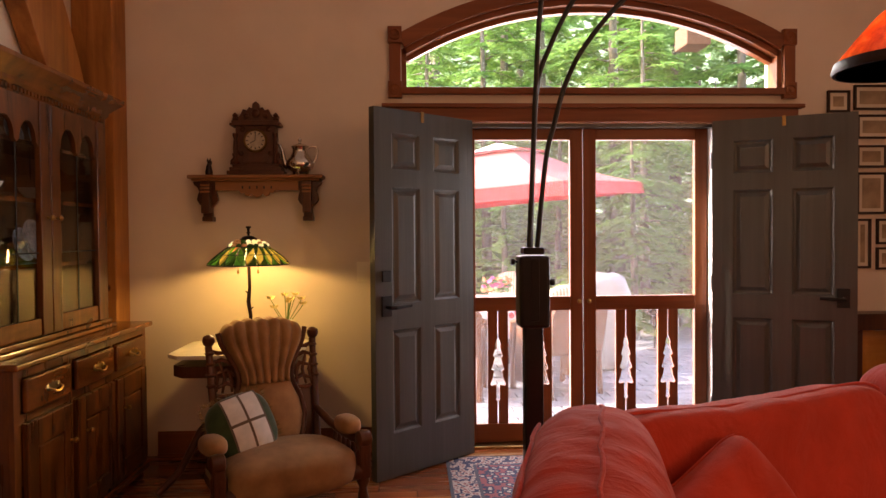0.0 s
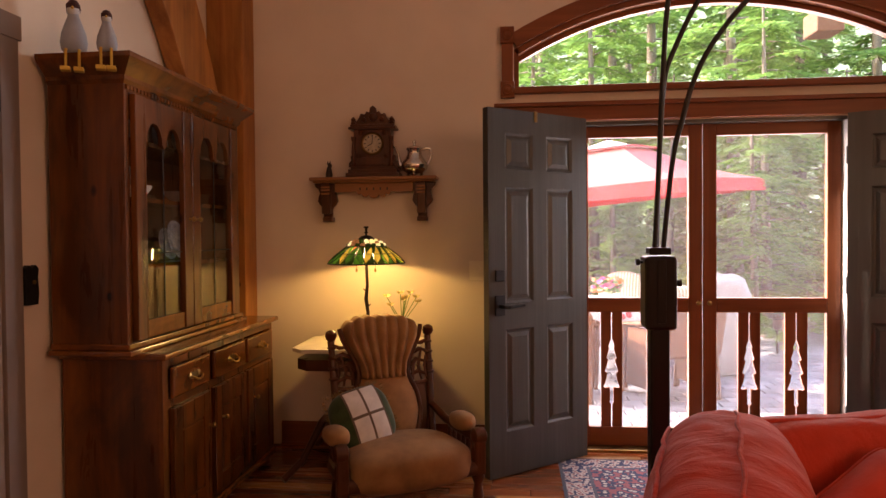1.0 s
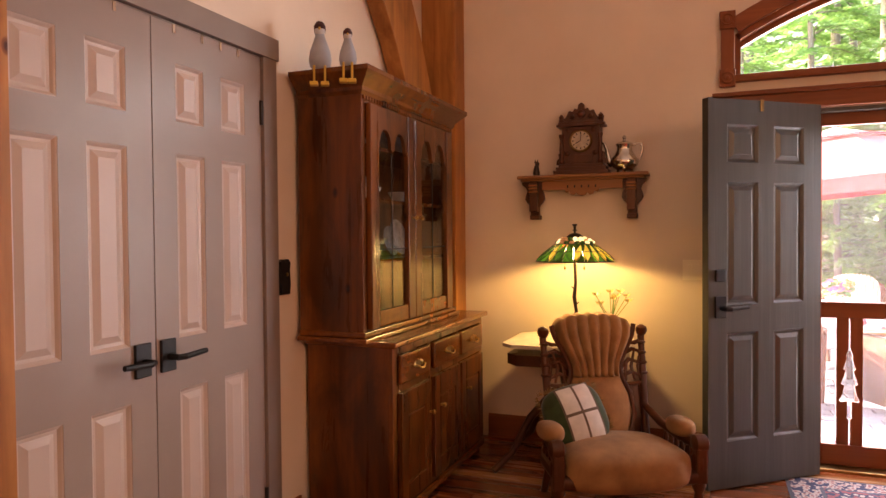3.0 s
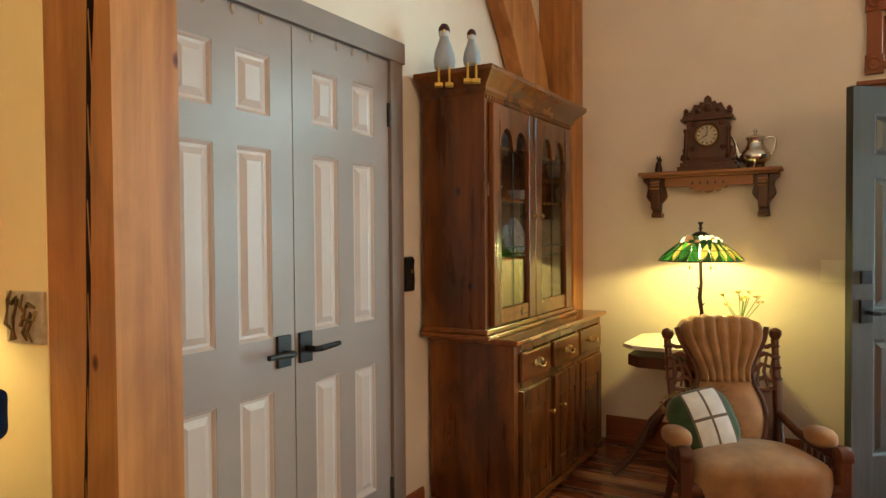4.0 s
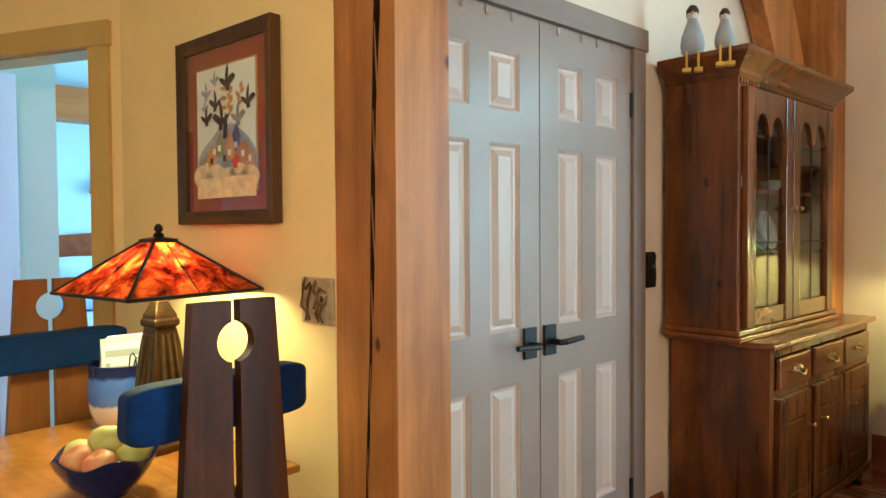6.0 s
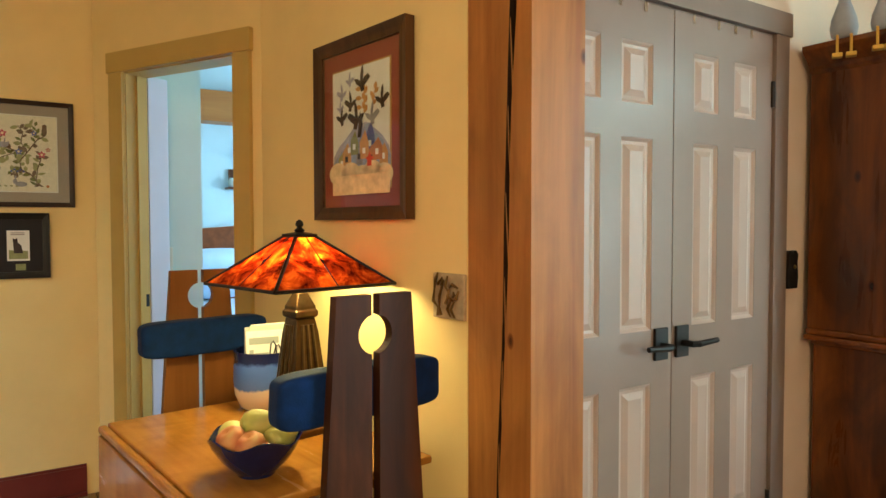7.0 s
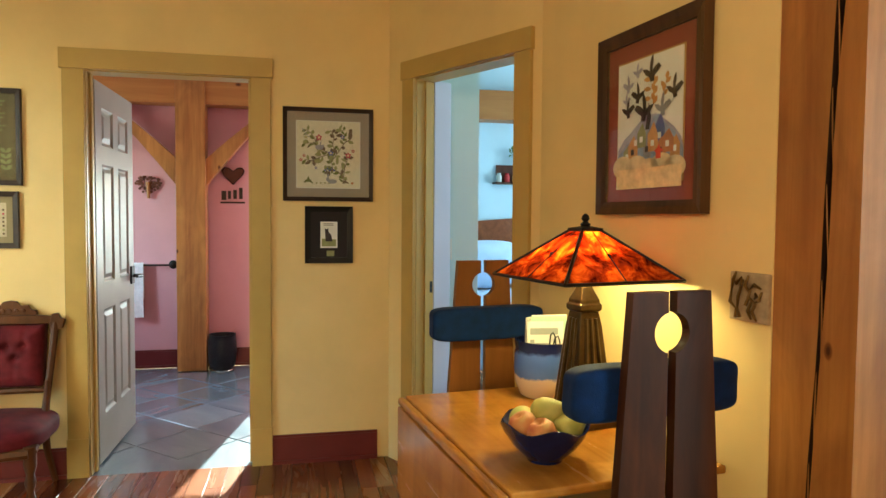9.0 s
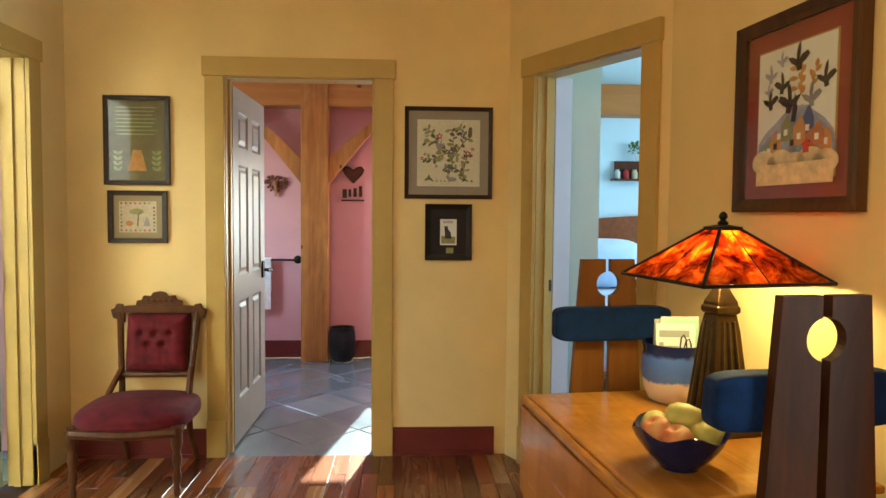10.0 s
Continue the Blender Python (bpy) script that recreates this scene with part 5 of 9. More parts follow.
def armchair():
    t = thing("armchair", pose(-0.655, 3.20, 0, 0, 0, 28), "carved walnut parlour armchair in tan velvet with a shell back", "armchair")
    lean = 0.20

    def back(x, z, d=0.0):
        # point on the leaning back plane; d toward the sitter
        return Vector((x, 0.10 + (z - 0.42) * lean - d, z))

    # shell-shaped upper back with radiating channels
    def slab(outline, depth_of, name, material, n=28, m=12, thick=0.05):
        bm = bmesh.new()
        grid = []
        for j in range(m + 1):
            row = []
            for i in range(n + 1):
                u, v = i / n, j / m
                x, z = outline(u, v)
                row.append(bm.verts.new(back(x, z, depth_of(u, v))))
            grid.append(row)
        rear = [[bm.verts.new(vv.co + Vector((0, thick + depth_of(i / n, j / m), 0))) for i, vv in enumerate(row)] for j, row in enumerate(grid)]
        for j in range(m):
            for i in range(n):
                bm.faces.new((grid[j][i], grid[j][i + 1], grid[j + 1][i + 1], grid[j + 1][i]))
                bm.faces.new((rear[j][i], rear[j + 1][i], rear[j + 1][i + 1], rear[j][i + 1]))
        for i in range(n):
            bm.faces.new((grid[0][i], rear[0][i], rear[0][i + 1], grid[0][i + 1]))
            bm.faces.new((grid[m][i], grid[m][i + 1], rear[m][i + 1], rear[m][i]))
        for j in range(m):
            bm.faces.new((grid[j][0], grid[j + 1][0], rear[j + 1][0], rear[j][0]))
            bm.faces.new((grid[j][n], rear[j][n], rear[j + 1][n], grid[j + 1][n]))
        return part(name, bm, material, t, smooth="all")

    ctrl = ((0.30, 0.12), (0.36, 0.155), (0.44, 0.172), (0.52, 0.160), (0.58, 0.132), (0.625, 0.116), (0.68, 0.124), (0.74, 0.155), (0.80, 0.188), (0.85, 0.203), (0.90, 0.206))

    def contour(z):
        for (za, xa), (zb_, xb) in zip(ctrl, ctrl[1:]):
            if z <= zb_:
                f = max(0.0, (z - za) / (zb_ - za))
                return xa + (xb - xa) * f
        return ctrl[-1][1]

    def shell(u, v):
        a = 2 * u - 1
        top = 0.905 - 0.055 * abs(a) ** 4 + 0.010 * abs(math.sin(math.pi * 7 * u))
        z = 0.615 + (top - 0.615) * v
        return (a * contour(z) * (1 - 0.04 * v ** 8), z)

    slab(shell, lambda u, v: 0.02 + 0.055 * min(1.0, 4 * (1 - v) + 0.25) ** 0.5 * (0.45 + 0.55 * abs(math.sin(math.pi * 7 * u)) ** 0.6) * min(1, 10 * u + 0.1, 10 * (1 - u) + 0.1) ** 0.5, "shell_back", M_velvet, 70, 16)

    def oval(u, v):
        z = 0.32 + 0.30 * v
        return ((2 * u - 1) * contour(z), z)

    slab(oval, lambda u, v: 0.02 + 0.055 * (max(0.0, math.sin(math.pi * u)) * max(0.0, math.sin(math.pi * (0.08 + 0.84 * v)))) ** 0.5, "lower_back", M_velvet, 24, 16)
    for s in (-1, 1):
        # outer back posts with turned finials
        pts = [back(s * 0.240, 0.27), back(s * 0.246, 0.45), back(s * 0.250, 0.62), back(s * 0.254, 0.74), back(s * 0.256, 0.80)]
        post = part("back_post", tubem(pts, [0.022, 0.018, 0.020, 0.016, 0.018], 10), M_walnut, t, smooth=True)
        q = back(s * 0.256, 0.80)
        part("finial", lathem([(0.014, 0), (0.024, 0.010), (0.030, 0.028), (0.026, 0.046), (0.010, 0.056)], 14, Matrix.Translation(q) @ pose(0, 0, 0, 12, 0, 0)), M_walnut, post, smooth=True)
        for k in range(4):
            zz = 0.61 + 0.05 * k
            part("turned_ring", lathem([(0.018, 0), (0.026, 0.008), (0.018, 0.016)], 12, Matrix.Translation(back(s * 0.252, zz))), M_walnut, post, smooth=True)
        # carved rail following the upholstery, and pierced leaf scrollwork out to the post
        zr = [0.30 + 0.028 * k for k in range(21)]
        part("inner_rail", tubem([back(s * (contour(z) + 0.010), z, 0.02) for z in zr], [0.013] * 21, 8), M_walnut, t, smooth=True)
        part("lower_panel", platem([(0.17, -0.02), (0.245, -0.02), (0.25, 0.24), (0.165, 0.24)] if s > 0 else [(-0.17, -0.02), (-0.165, 0.24), (-0.25, 0.24), (-0.245, -0.02)], 0.02, Matrix.Translation(back(0, 0.32, -0.01)) @ pose(0, 0, 0, -11, 0, 0)), M_walnut, t)
        for a, b, c in (((0.130, 0.64), (0.18, 0.685), (0.245, 0.665)), ((0.130, 0.60), (0.185, 0.625), (0.245, 0.60)), ((0.150, 0.71), (0.20, 0.735), (0.250, 0.72)), ((0.180, 0.765), (0.215, 0.765), (0.25, 0.78)), ((0.205, 0.58), (0.190, 0.65), (0.215, 0.74)), ((0.232, 0.59), (0.225, 0.65), (0.235, 0.70)), ((0.160, 0.58), (0.158, 0.63), (0.175, 0.69)), ((0.15, 0.57), (0.20, 0.565), (0.245, 0.575))):
            part("scrollwork", tubem([back(s * p[0], p[1], 0.006) for p in (a, b, c)], [0.008, 0.013, 0.008], 8, 0.6), M_walnut, t, smooth=True)
        # arms: padded roll on a carved rail with spindles and a scrolled front post
        pad = pillow(0.105, 0.20, 0.085, 8, 2.6)
        part("arm_pad", pad, M_velvet, t, smooth="all", m=pose(s * 0.31, -0.15, 0.425, -4, 0, s * -4))
        part("arm_rail", tubem([(s * 0.245, 0.10, 0.46), (s * 0.285, 0.0, 0.40), (s * 0.31, -0.12, 0.375), (s * 0.325, -0.26, 0.375), (s * 0.325, -0.31, 0.39)], [0.018, 0.02, 0.022, 0.024, 0.02], 10), M_walnut, t, smooth=True)
        part("arm_knob", lathem([(0.02, -0.035), (0.038, -0.025), (0.042, 0), (0.038, 0.025), (0.02, 0.035)], 16, pose(s * 0.325, -0.305, 0.39, 0, 90, 0)), M_walnut, t, smooth=True)
        for k in range(5):
            yy = -0.24 + 0.055 * k
            part("spindle", lathem([(0.008, 0.28), (0.013, 0.295), (0.008, 0.315), (0.013, 0.335), (0.008, 0.365)], 10, pose(s * 0.30, yy, 0)), M_walnut, t, smooth=True)
        part("side_rail", tubem([(s * 0.25, 0.12, 0.265), (s * 0.30, -0.05, 0.255), (s * 0.31, -0.31, 0.26)], [0.028, 0.03, 0.03], 8), M_walnut, t, smooth=True)
        part("front_leg", lathem([(0.014, 0), (0.018, 0.04), (0.026, 0.12), (0.018, 0.17), (0.032, 0.20), (0.026, 0.26), (0.034, 0.28), (0.034, 0.33), (0.024, 0.35), (0.03, 0.385)], 14, pose(s * 0.32, -0.305, 0)), M_walnut, t, smooth=True)
        part("rear_leg", tubem([(s * 0.235, 0.10, 0.30), (s * 0.235, 0.13, 0.18), (s * 0.235, 0.24, 0.0)], [0.024, 0.022, 0.018], 10), M_walnut, t, smooth=True)
    for s in (-1, 1):
        part("carved_arm_post", boxm(s * 0.322 - 0.027, s * 0.322 + 0.027, -0.338, -0.284, 0.215, 0.375), M_walnut, t, bevel=0.009)
    part("front_rail", tubem([(-0.30, -0.31, 0.245), (0, -0.335, 0.235), (0.30, -0.31, 0.245)], 0.034, 10), M_walnut, t, smooth=True)
    seat = pillow(0.60, 0.50, 0.17, 14, 4.4, 0.45)
    part("seat", seat, M_velvet, t, smooth="all", m=pose(0, -0.135, 0.268, -4, 0, 0))


armchair()

# throw pillow on the armchair: green border, white centre with brown cross bands
t = thing("throw_pillow", pose(-0.775, 3.085, 0.455, 62, 0, 28) @ pose(0, 0, 0, 0, 0, 14) @ Matrix.Scale(1.15, 4), "green and white patchwork pillow leaning on the armchair", "pillow")
part("cushion", pillow(0.26, 0.26, 0.085, 12, 3.0, 0.5), fabric("moss_green_cloth", (0.030, 0.048, 0.016), 0.9, 0.3, 20), t, smooth="all")


def pillow_face(x0, x1, y0, y1, lift=0.0):
    bm = bmesh.new()
    n = 8
    g = []
    for j in range(n + 1):
        row = []
        for i in range(n + 1):
            x, y = x0 + (x1 - x0) * i / n, y0 + (y1 - y0) * j / n
            u, v = x / 0.13, y / 0.13
            r = (abs(u) ** 3 + abs(v) ** 3) ** (1 / 3)
            z = 0.0425 * (1 + 0.5 * (1 - u * u) * (1 - v * v)) * max(0.05, (1 - min(1, r * 0.98) ** 3)) ** (1 / 3) + 0.003 + lift
            row.append(bm.verts.new((x, y, z)))
        g.append(row)
    for j in range(n):
        for i in range(n):
            bm.faces.new((g[j][i], g[j][i + 1], g[j + 1][i + 1], g[j + 1][i]))
    return bm


M_linen = fabric("white_linen", (0.62, 0.58, 0.52), 0.9, 0.12, 20)
for x0, x1 in ((-0.052, 0.012), (0.022, 0.084)):
    for y0, y1 in ((-0.112, -0.004), (0.008, 0.116)):
        part("white_patch", pillow_face(x0, x1, y0, y1), M_linen, t, smooth="all")
part("band", pillow_face(-0.060, 0.092, -0.12, 0.122, -0.0012), fabric("brown_band", (0.12, 0.085, 0.055), 0.9), t, smooth="all")
bm = bmesh.new()
rng = random.Random(4)
for k in range(260):
    s = rng.uniform(0, 4)
    e, f = int(s) % 4, (s % 1) * 0.24 - 0.12
    p = Vector(((f, 0.122, 0), (0.122, f, 0), (f, -0.122, 0), (-0.122, f, 0))[e])
    d = Vector(((0, 1, 0), (1, 0, 0), (0, -1, 0), (-1, 0, 0))[e]) * rng.uniform(0.012, 0.026)
    w = Vector((d.y, d.x, 0)).normalized() * 0.003
    q = p + d + Vector((0, 0, rng.uniform(-0.012, 0.012)))
    bm.faces.new([bm.verts.new(p - w), bm.verts.new(p + w), bm.verts.new(q)])
part("fringe", bm, fabric("gold_brown_fringe", (0.20, 0.12, 0.04)), t)

# power cord on the floor behind the hutch
t = thing("power_cord", pose(0, 0, 0), "thin dark cord along the skirting by the table", "cable")
part("cord", tubem([(-1.42, 3.98, 0.006), (-1.30, 4.0, 0.006), (-1.18, 3.96, 0.006), (-1.05, 4.02, 0.006), (-0.9, 3.99, 0.006)], 0.004, 6), M_black, t)


# ---- torchiere with arching arms ----
def torchiere():
    x, y = 0.352, 1.95
    M_lampbody = painted("dark_brown_lacquer", (0.012, 0.0065, 0.0055), 0.32, 0.2, 8, 0.03)
    t = thing("arc_floor_lamp", pose(x, y, 0), "dark bronze floor lamp with thin arching arms", "floor lamp")
    part("base", lathem([(0.13, 0), (0.135, 0.012), (0.12, 0.024), (0.04, 0.035)], 32), M_lampbody, t, smooth=True)
    part("pole", boxm(-0.027, 0.027, -0.027, 0.027, 0.03, 1.06), M_lampbody, t, bevel=0.006)
    col = part("collar_box", boxm(-0.044, 0.044, -0.044, 0.044, 1.050, 1.258), M_lampbody, t, bevel=0.010)
    part("collar_cap", boxm(-0.03, 0.03, -0.03, 0.03, 1.262, 1.282), M_lampbody, col, bevel=0.004)
    part("collar_strip", boxm(-0.012, 0.012, -0.046, -0.041, 1.07, 1.25), M_lampbody, col, bevel=0.002)
    for kx, kz in ((-0.046, 1.24), (0.046, 1.18)):
        part("thumb_screw", lathem([(0.004, 0), (0.004, 0.008), (0.010, 0.012), (0.010, 0.022)], 12, pose(kx * 0.9, 0, kz, 0, 90 if kx > 0 else -90, 0)), M_lampbody, t, smooth=True)
    arms = (((-0.010, 0, 1.27), (0.005, 0, 1.587), (0.013, 0, 1.757), (0.030, 0, 2.0), (0.09, 0, 2.4), (0.22, 0.05, 2.75)),
            ((-0.004, 0.012, 1.27), (0.008, 0.012, 1.587), (0.020, 0.012, 1.757), (0.050, 0.012, 1.85), (0.125, 0.0, 2.0), (0.30, -0.04, 2.26), (0.55, -0.1, 2.45)),
            ((0.013, 0, 1.27), (0.040, 0, 1.53), (0.066, 0, 1.64), (0.100, 0, 1.757), (0.158, 0, 1.867), (0.272, 0, 2.0), (0.45, 0.04, 2.13), (0.70, 0.1, 2.22)))
    for pts in arms:
        vs = [Vector(p) for p in pts]
        fine = []
        for i in range(len(vs) - 1):
            p0, p1, p2, p3 = vs[max(i - 1, 0)], vs[i], vs[i + 1], vs[min(i + 2, len(vs) - 1)]
            for k in range(6):
                u = k / 6
                fine.append(0.5 * ((2 * p1) + (p2 - p0) * u + (2 * p0 - 5 * p1 + 4 * p2 - p3) * u * u + (3 * p1 - p0 - 3 * p2 + p3) * u ** 3))
        fine.append(vs[-1])
        arm = part("arm", tubem(fine, 0.0075, 8), M_black, t, smooth=True)
        part("shade", lathem([(0.02, 0.02), (0.06, -0.05), (0.075, -0.10), (0.07, -0.10), (0.05, -0.05)], 18, Matrix.Translation(vs[-1])), M_lampbody, arm, smooth=True)


torchiere()


# ---- sofa ----
def sofa():
    t = thing("sofa", pose(0.55, 1.86, 0, 0, 0, 18), "red slipcovered corner sofa with loose back cushions", "sofa")
    part("frame_base", boxm(0.0, 2.3, -1.0, 0.0, 0.07, 0.30), M_red, t, bevel=0.03, smooth=True)
    part("frame_back", pillow(2.4, 0.12, 0.60, 12, 8.0), M_red, t, smooth="all", m=pose(1.15, 0.02, 0.42))
    side = pose(-0.06, -0.02, 0.575, 0, 0, -34) @ pose(0, -0.52, 0, 5, 0, 0)
    bm = pillow(0.36, 1.10, 0.62, 40, 3.0, 0.06, 0.006, 1.7)
    for v in bm.verts:
        # gathers running across the roll, deepest beside the welt
        q = v.co
        g = math.sin(q.y * 62 + 2.2 * noise.noise(Vector((q.x * 9, q.y * 5, 3))) + q.x * 9) * math.exp(-abs(q.x) / 0.10)
        v.co += Vector((0, 0, 0.0045 * g * max(0.0, q.z) / 0.31)) + q.normalized() * 0.006 * noise.noise(Vector((q.x * 7, q.y * 17, q.z * 7)))
    part("side_cushion", bm, M_red, t, smooth="all", m=side)

    def ridge(off):
        out = []
        for k in range(2, 29):
            c = math.cos(radians(6 * k))
            x = off + 0.004 * math.sin(2.0 * k)
            r = max(0.0, 1 - abs(c) ** 3.0 - abs(x / 0.18) ** 3.0) ** (1 / 3.0)
            out.append((x, 0.545 * c, 0.31 * r * (1 + 0.06 * (1 - c * c)) + 0.004))
        return out

    for off in (0.02, -0.13):
        c = part("side_welt", tubem(ridge(off), 0.0050, 8), M_red, t, smooth=True)
        c.matrix_local = side

    def loose_cushion(w, h, d, seed):
        """Box cushion with a soft dented top edge and pulls running in from its corners."""
        bm = pillow(w, d, h, 34, 6.0, 0.0, 0.006, seed)
        for v in bm.verts:
            x, y, z = v.co
            u, q = x / (w / 2), z / (h / 2)
            v.co.z += 0.012 * math.sin(u * 2.6 + seed) * max(0.0, q)
            fold = sum(math.exp(-((u - cu) * 0.7 + (1 - q) * sl) ** 2 / 0.004) for cu, sl in ((-0.55, 0.30), (-0.1, 0.42), (0.25, 0.36), (0.62, 0.30)))
            v.co.y -= 0.010 * fold * max(0.0, q) * (1 if y < 0 else 0)
        return bm

    def cushion_welt(w, h, m):
        pts = [(w * 0.485 * u, -0.035, h * 0.5 * (1 - abs(u) ** 14 * 0.10) + 0.012 * math.sin(u * 2.6 + 5.2) - 0.003) for u in [k / 16 - 1 for k in range(33)]]
        c = part("cushion_welt", tubem(pts, 0.0060, 8), M_red, t, smooth=True)
        c.matrix_local = m

    back = pose(0.44, -0.10, 0.548, -9, 0, 0)
    part("back_cushion", loose_cushion(1.04, 0.58, 0.24, 5.2), M_red, t, smooth="all", m=back)
    cushion_welt(1.04, 0.58, back)
    back = pose(1.46, -0.13, 0.575, -9, 0, -4)
    part("back_cushion", loose_cushion(0.98, 0.62, 0.26, 9.2), M_red, t, smooth="all", m=back)
    cushion_welt(0.98, 0.62, back)
    part("seat_cushion", pillow(2.1, 0.80, 0.20, 16, 6.0, 0.1, 0.006, 3.0), M_red, t, smooth="all", m=pose(1.2, -0.58, 0.36))


sofa()


def throw_cushion(w, t_, n=30, seed=0.0):
    """Square scatter cushion: plump middle, thin seam, pointed corners and soft pulls."""
    bm = bmesh.new()
    sheets = []
    for s in (1, -1):
        g = []
        for j in range(n + 1):
            row = []
            for i in range(n + 1):
                u, v = 2 * i / n - 1, 2 * j / n - 1
                pinch = 1 - 0.06 * (1 - u * u) * v * v, 1 - 0.06 * (1 - v * v) * u * u
                round_ = 1 - 0.09 * u ** 4 * v ** 4
                x, y = u * w / 2 * pinch[1] * round_, v * w / 2 * pinch[0] * round_
                z = s * t_ / 2 * ((1 - u ** 6) * (1 - v ** 6)) ** 0.5
                z += s * 0.012 * noise.noise(Vector((u * 2.2 + seed, v * 2.2, s))) * (1 - u * u) * (1 - v * v)
                z += s * 0.005 * math.sin(9 * (abs(u) - abs(v)) + 3 * u) * (1 - u ** 6) * (1 - v ** 6) * max(abs(u), abs(v))
                row.append(bm.verts.new((x, y, z)))
            g.append(row)
        sheets.append(g)
        for j in range(n):
            for i in range(n):
                bm.faces.new((g[j][i], g[j][i + 1], g[j + 1][i + 1], g[j + 1][i]))
    bmesh.ops.remove_doubles(bm, verts=bm.verts[:], dist=0.0005)
    return bm


t = thing("throw_pillow", pose(0.785, 1.565, 0.560, 0, 0, 18) @ pose(0, 0, 0, 60, 0, 0) @ pose(0, 0, 0, 0, 0, 24), "red throw pillow leaning in the sofa corner", "pillow")
part("cushion", throw_cushion(0.44, 0.17, 30, 2.2), M_red, t, smooth="all")
hem = [(u * 0.22 * (1 - 0.06 * (1 - v * v) * u * u) * (1 - 0.09 * u ** 4 * v ** 4), v * 0.22 * (1 - 0.06 * (1 - u * u) * v * v) * (1 - 0.09 * u ** 4 * v ** 4), 0) for u, v in [(k / 8 - 1, -1) for k in range(16)] + [(1, k / 8 - 1) for k in range(16)] + [(1 - k / 8, 1) for k in range(16)] + [(-1, 1 - k / 8) for k in range(17)]]
part("piping", tubem(hem, 0.0045, 6), M_red, t, smooth=True)


# ---- rug by the garden door ----
def pattern_cloth(name, ground, motif, second, scale):
    mt, n, l, b = nodes_of(name)
    vec = coords(n, l, (1, 1, 1))
    vo, v2 = n.new("ShaderNodeTexVoronoi"), n.new("ShaderNodeTexVoronoi")
    vo.inputs["Scale"].default_value, v2.inputs["Scale"].default_value = scale, scale * 2.3
    l.new(vec, vo.inputs["Vector"])
    l.new(vec, v2.inputs["Vector"])
    r1 = ramp(n, [(0.0, motif), (0.26, motif), (0.30, ground), (0.55, ground), (0.58, second)])
    r1.color_ramp.interpolation = "CONSTANT"
    l.new(vo.outputs["Distance"], r1.inputs[0])
    r2 = ramp(n, [(0.0, (0.25, 0.25, 0.25)), (0.22, (1, 1, 1))])
    r2.color_ramp.interpolation = "CONSTANT"
    l.new(v2.outputs["Distance"], r2.inputs[0])
    mx = n.new("ShaderNodeMix")
    mx.data_type, mx.blend_type = "RGBA", "MULTIPLY"
    mx.inputs[0].default_value = 0.8
    l.new(r1.outputs[0], mx.inputs[6])
    l.new(r2.outputs[0], mx.inputs[7])
    l.new(mx.outputs[2], b.inputs["Base Color"])
    b.inputs["Roughness"].default_value = 0.95
    t_ = noise_tex(n, l, vec, 500, 2)
    bumped(n, l, b, t_.outputs[0], 0.5, 0.003)
    return mt


t = thing("rug", pose(0.19, 2.75, 0), "patterned oriental rug in cream, navy and rose", "rug")
W_, H_ = 1.80, 1.22
for k, (o, z, nm, mtl) in enumerate(((0.0, 0.004, "edge_band", fabric("rug_navy", (0.018, 0.020, 0.045), 0.95)), (0.018, 0.0052, "outer_border", pattern_cloth("rug_border", (0.46, 0.36, 0.32), (0.24, 0.06, 0.07), (0.035, 0.04, 0.09), 36)), (0.15, 0.0064, "guard_band", fabric("rug_navy_guard", (0.02, 0.022, 0.05), 0.95)), (0.168, 0.0076, "field", pattern_cloth("rug_field", (0.045, 0.05, 0.10), (0.50, 0.42, 0.36), (0.30, 0.09, 0.10), 26)))):
    part(nm, boxm(o, W_ - o, o, H_ - o, 0.0, z), mtl, t)


# ---- pendant over the sofa ----
t = thing("pendant_lamp", pose(1.77, 2.36, 1.90), "amber glass pendant lamp with a dark rim, lit", "pendant lamp")
M_amber = lit_glass("pendant_amber_glass", [(0.3, (0.35, 0.03, 0.006)), (0.55, (0.70, 0.12, 0.015)), (0.75, (0.90, 0.34, 0.06))], 9, 0.16, 0.3)
sh = part("shade", lathem([(0.215, 0.035), (0.15, 0.12), (0.08, 0.20), (0.03, 0.24), (0.026, 0.24), (0.075, 0.197), (0.145, 0.117), (0.208, 0.035)], 32), M_amber, t, smooth=True)
part("rim", lathem([(0.222, 0.0), (0.226, 0.01), (0.218, 0.038), (0.21, 0.038), (0.212, 0.0)], 32), M_bronze, sh, smooth=True)
part("cap", lathem([(0.034, 0.235), (0.036, 0.25), (0.012, 0.275), (0.008, 0.29)], 18), M_bronze, t, smooth=True)
part("cord", tubem([(0, 0, 0.28), (0, 0, GROOM_H - 1.90)], 0.004, 6), M_black, t)
part("bulb", lathem([(0.006, 0.06), (0.028, 0.08), (0.03, 0.105), (0.016, 0.14)], 14), M_bulb, t, smooth=True)


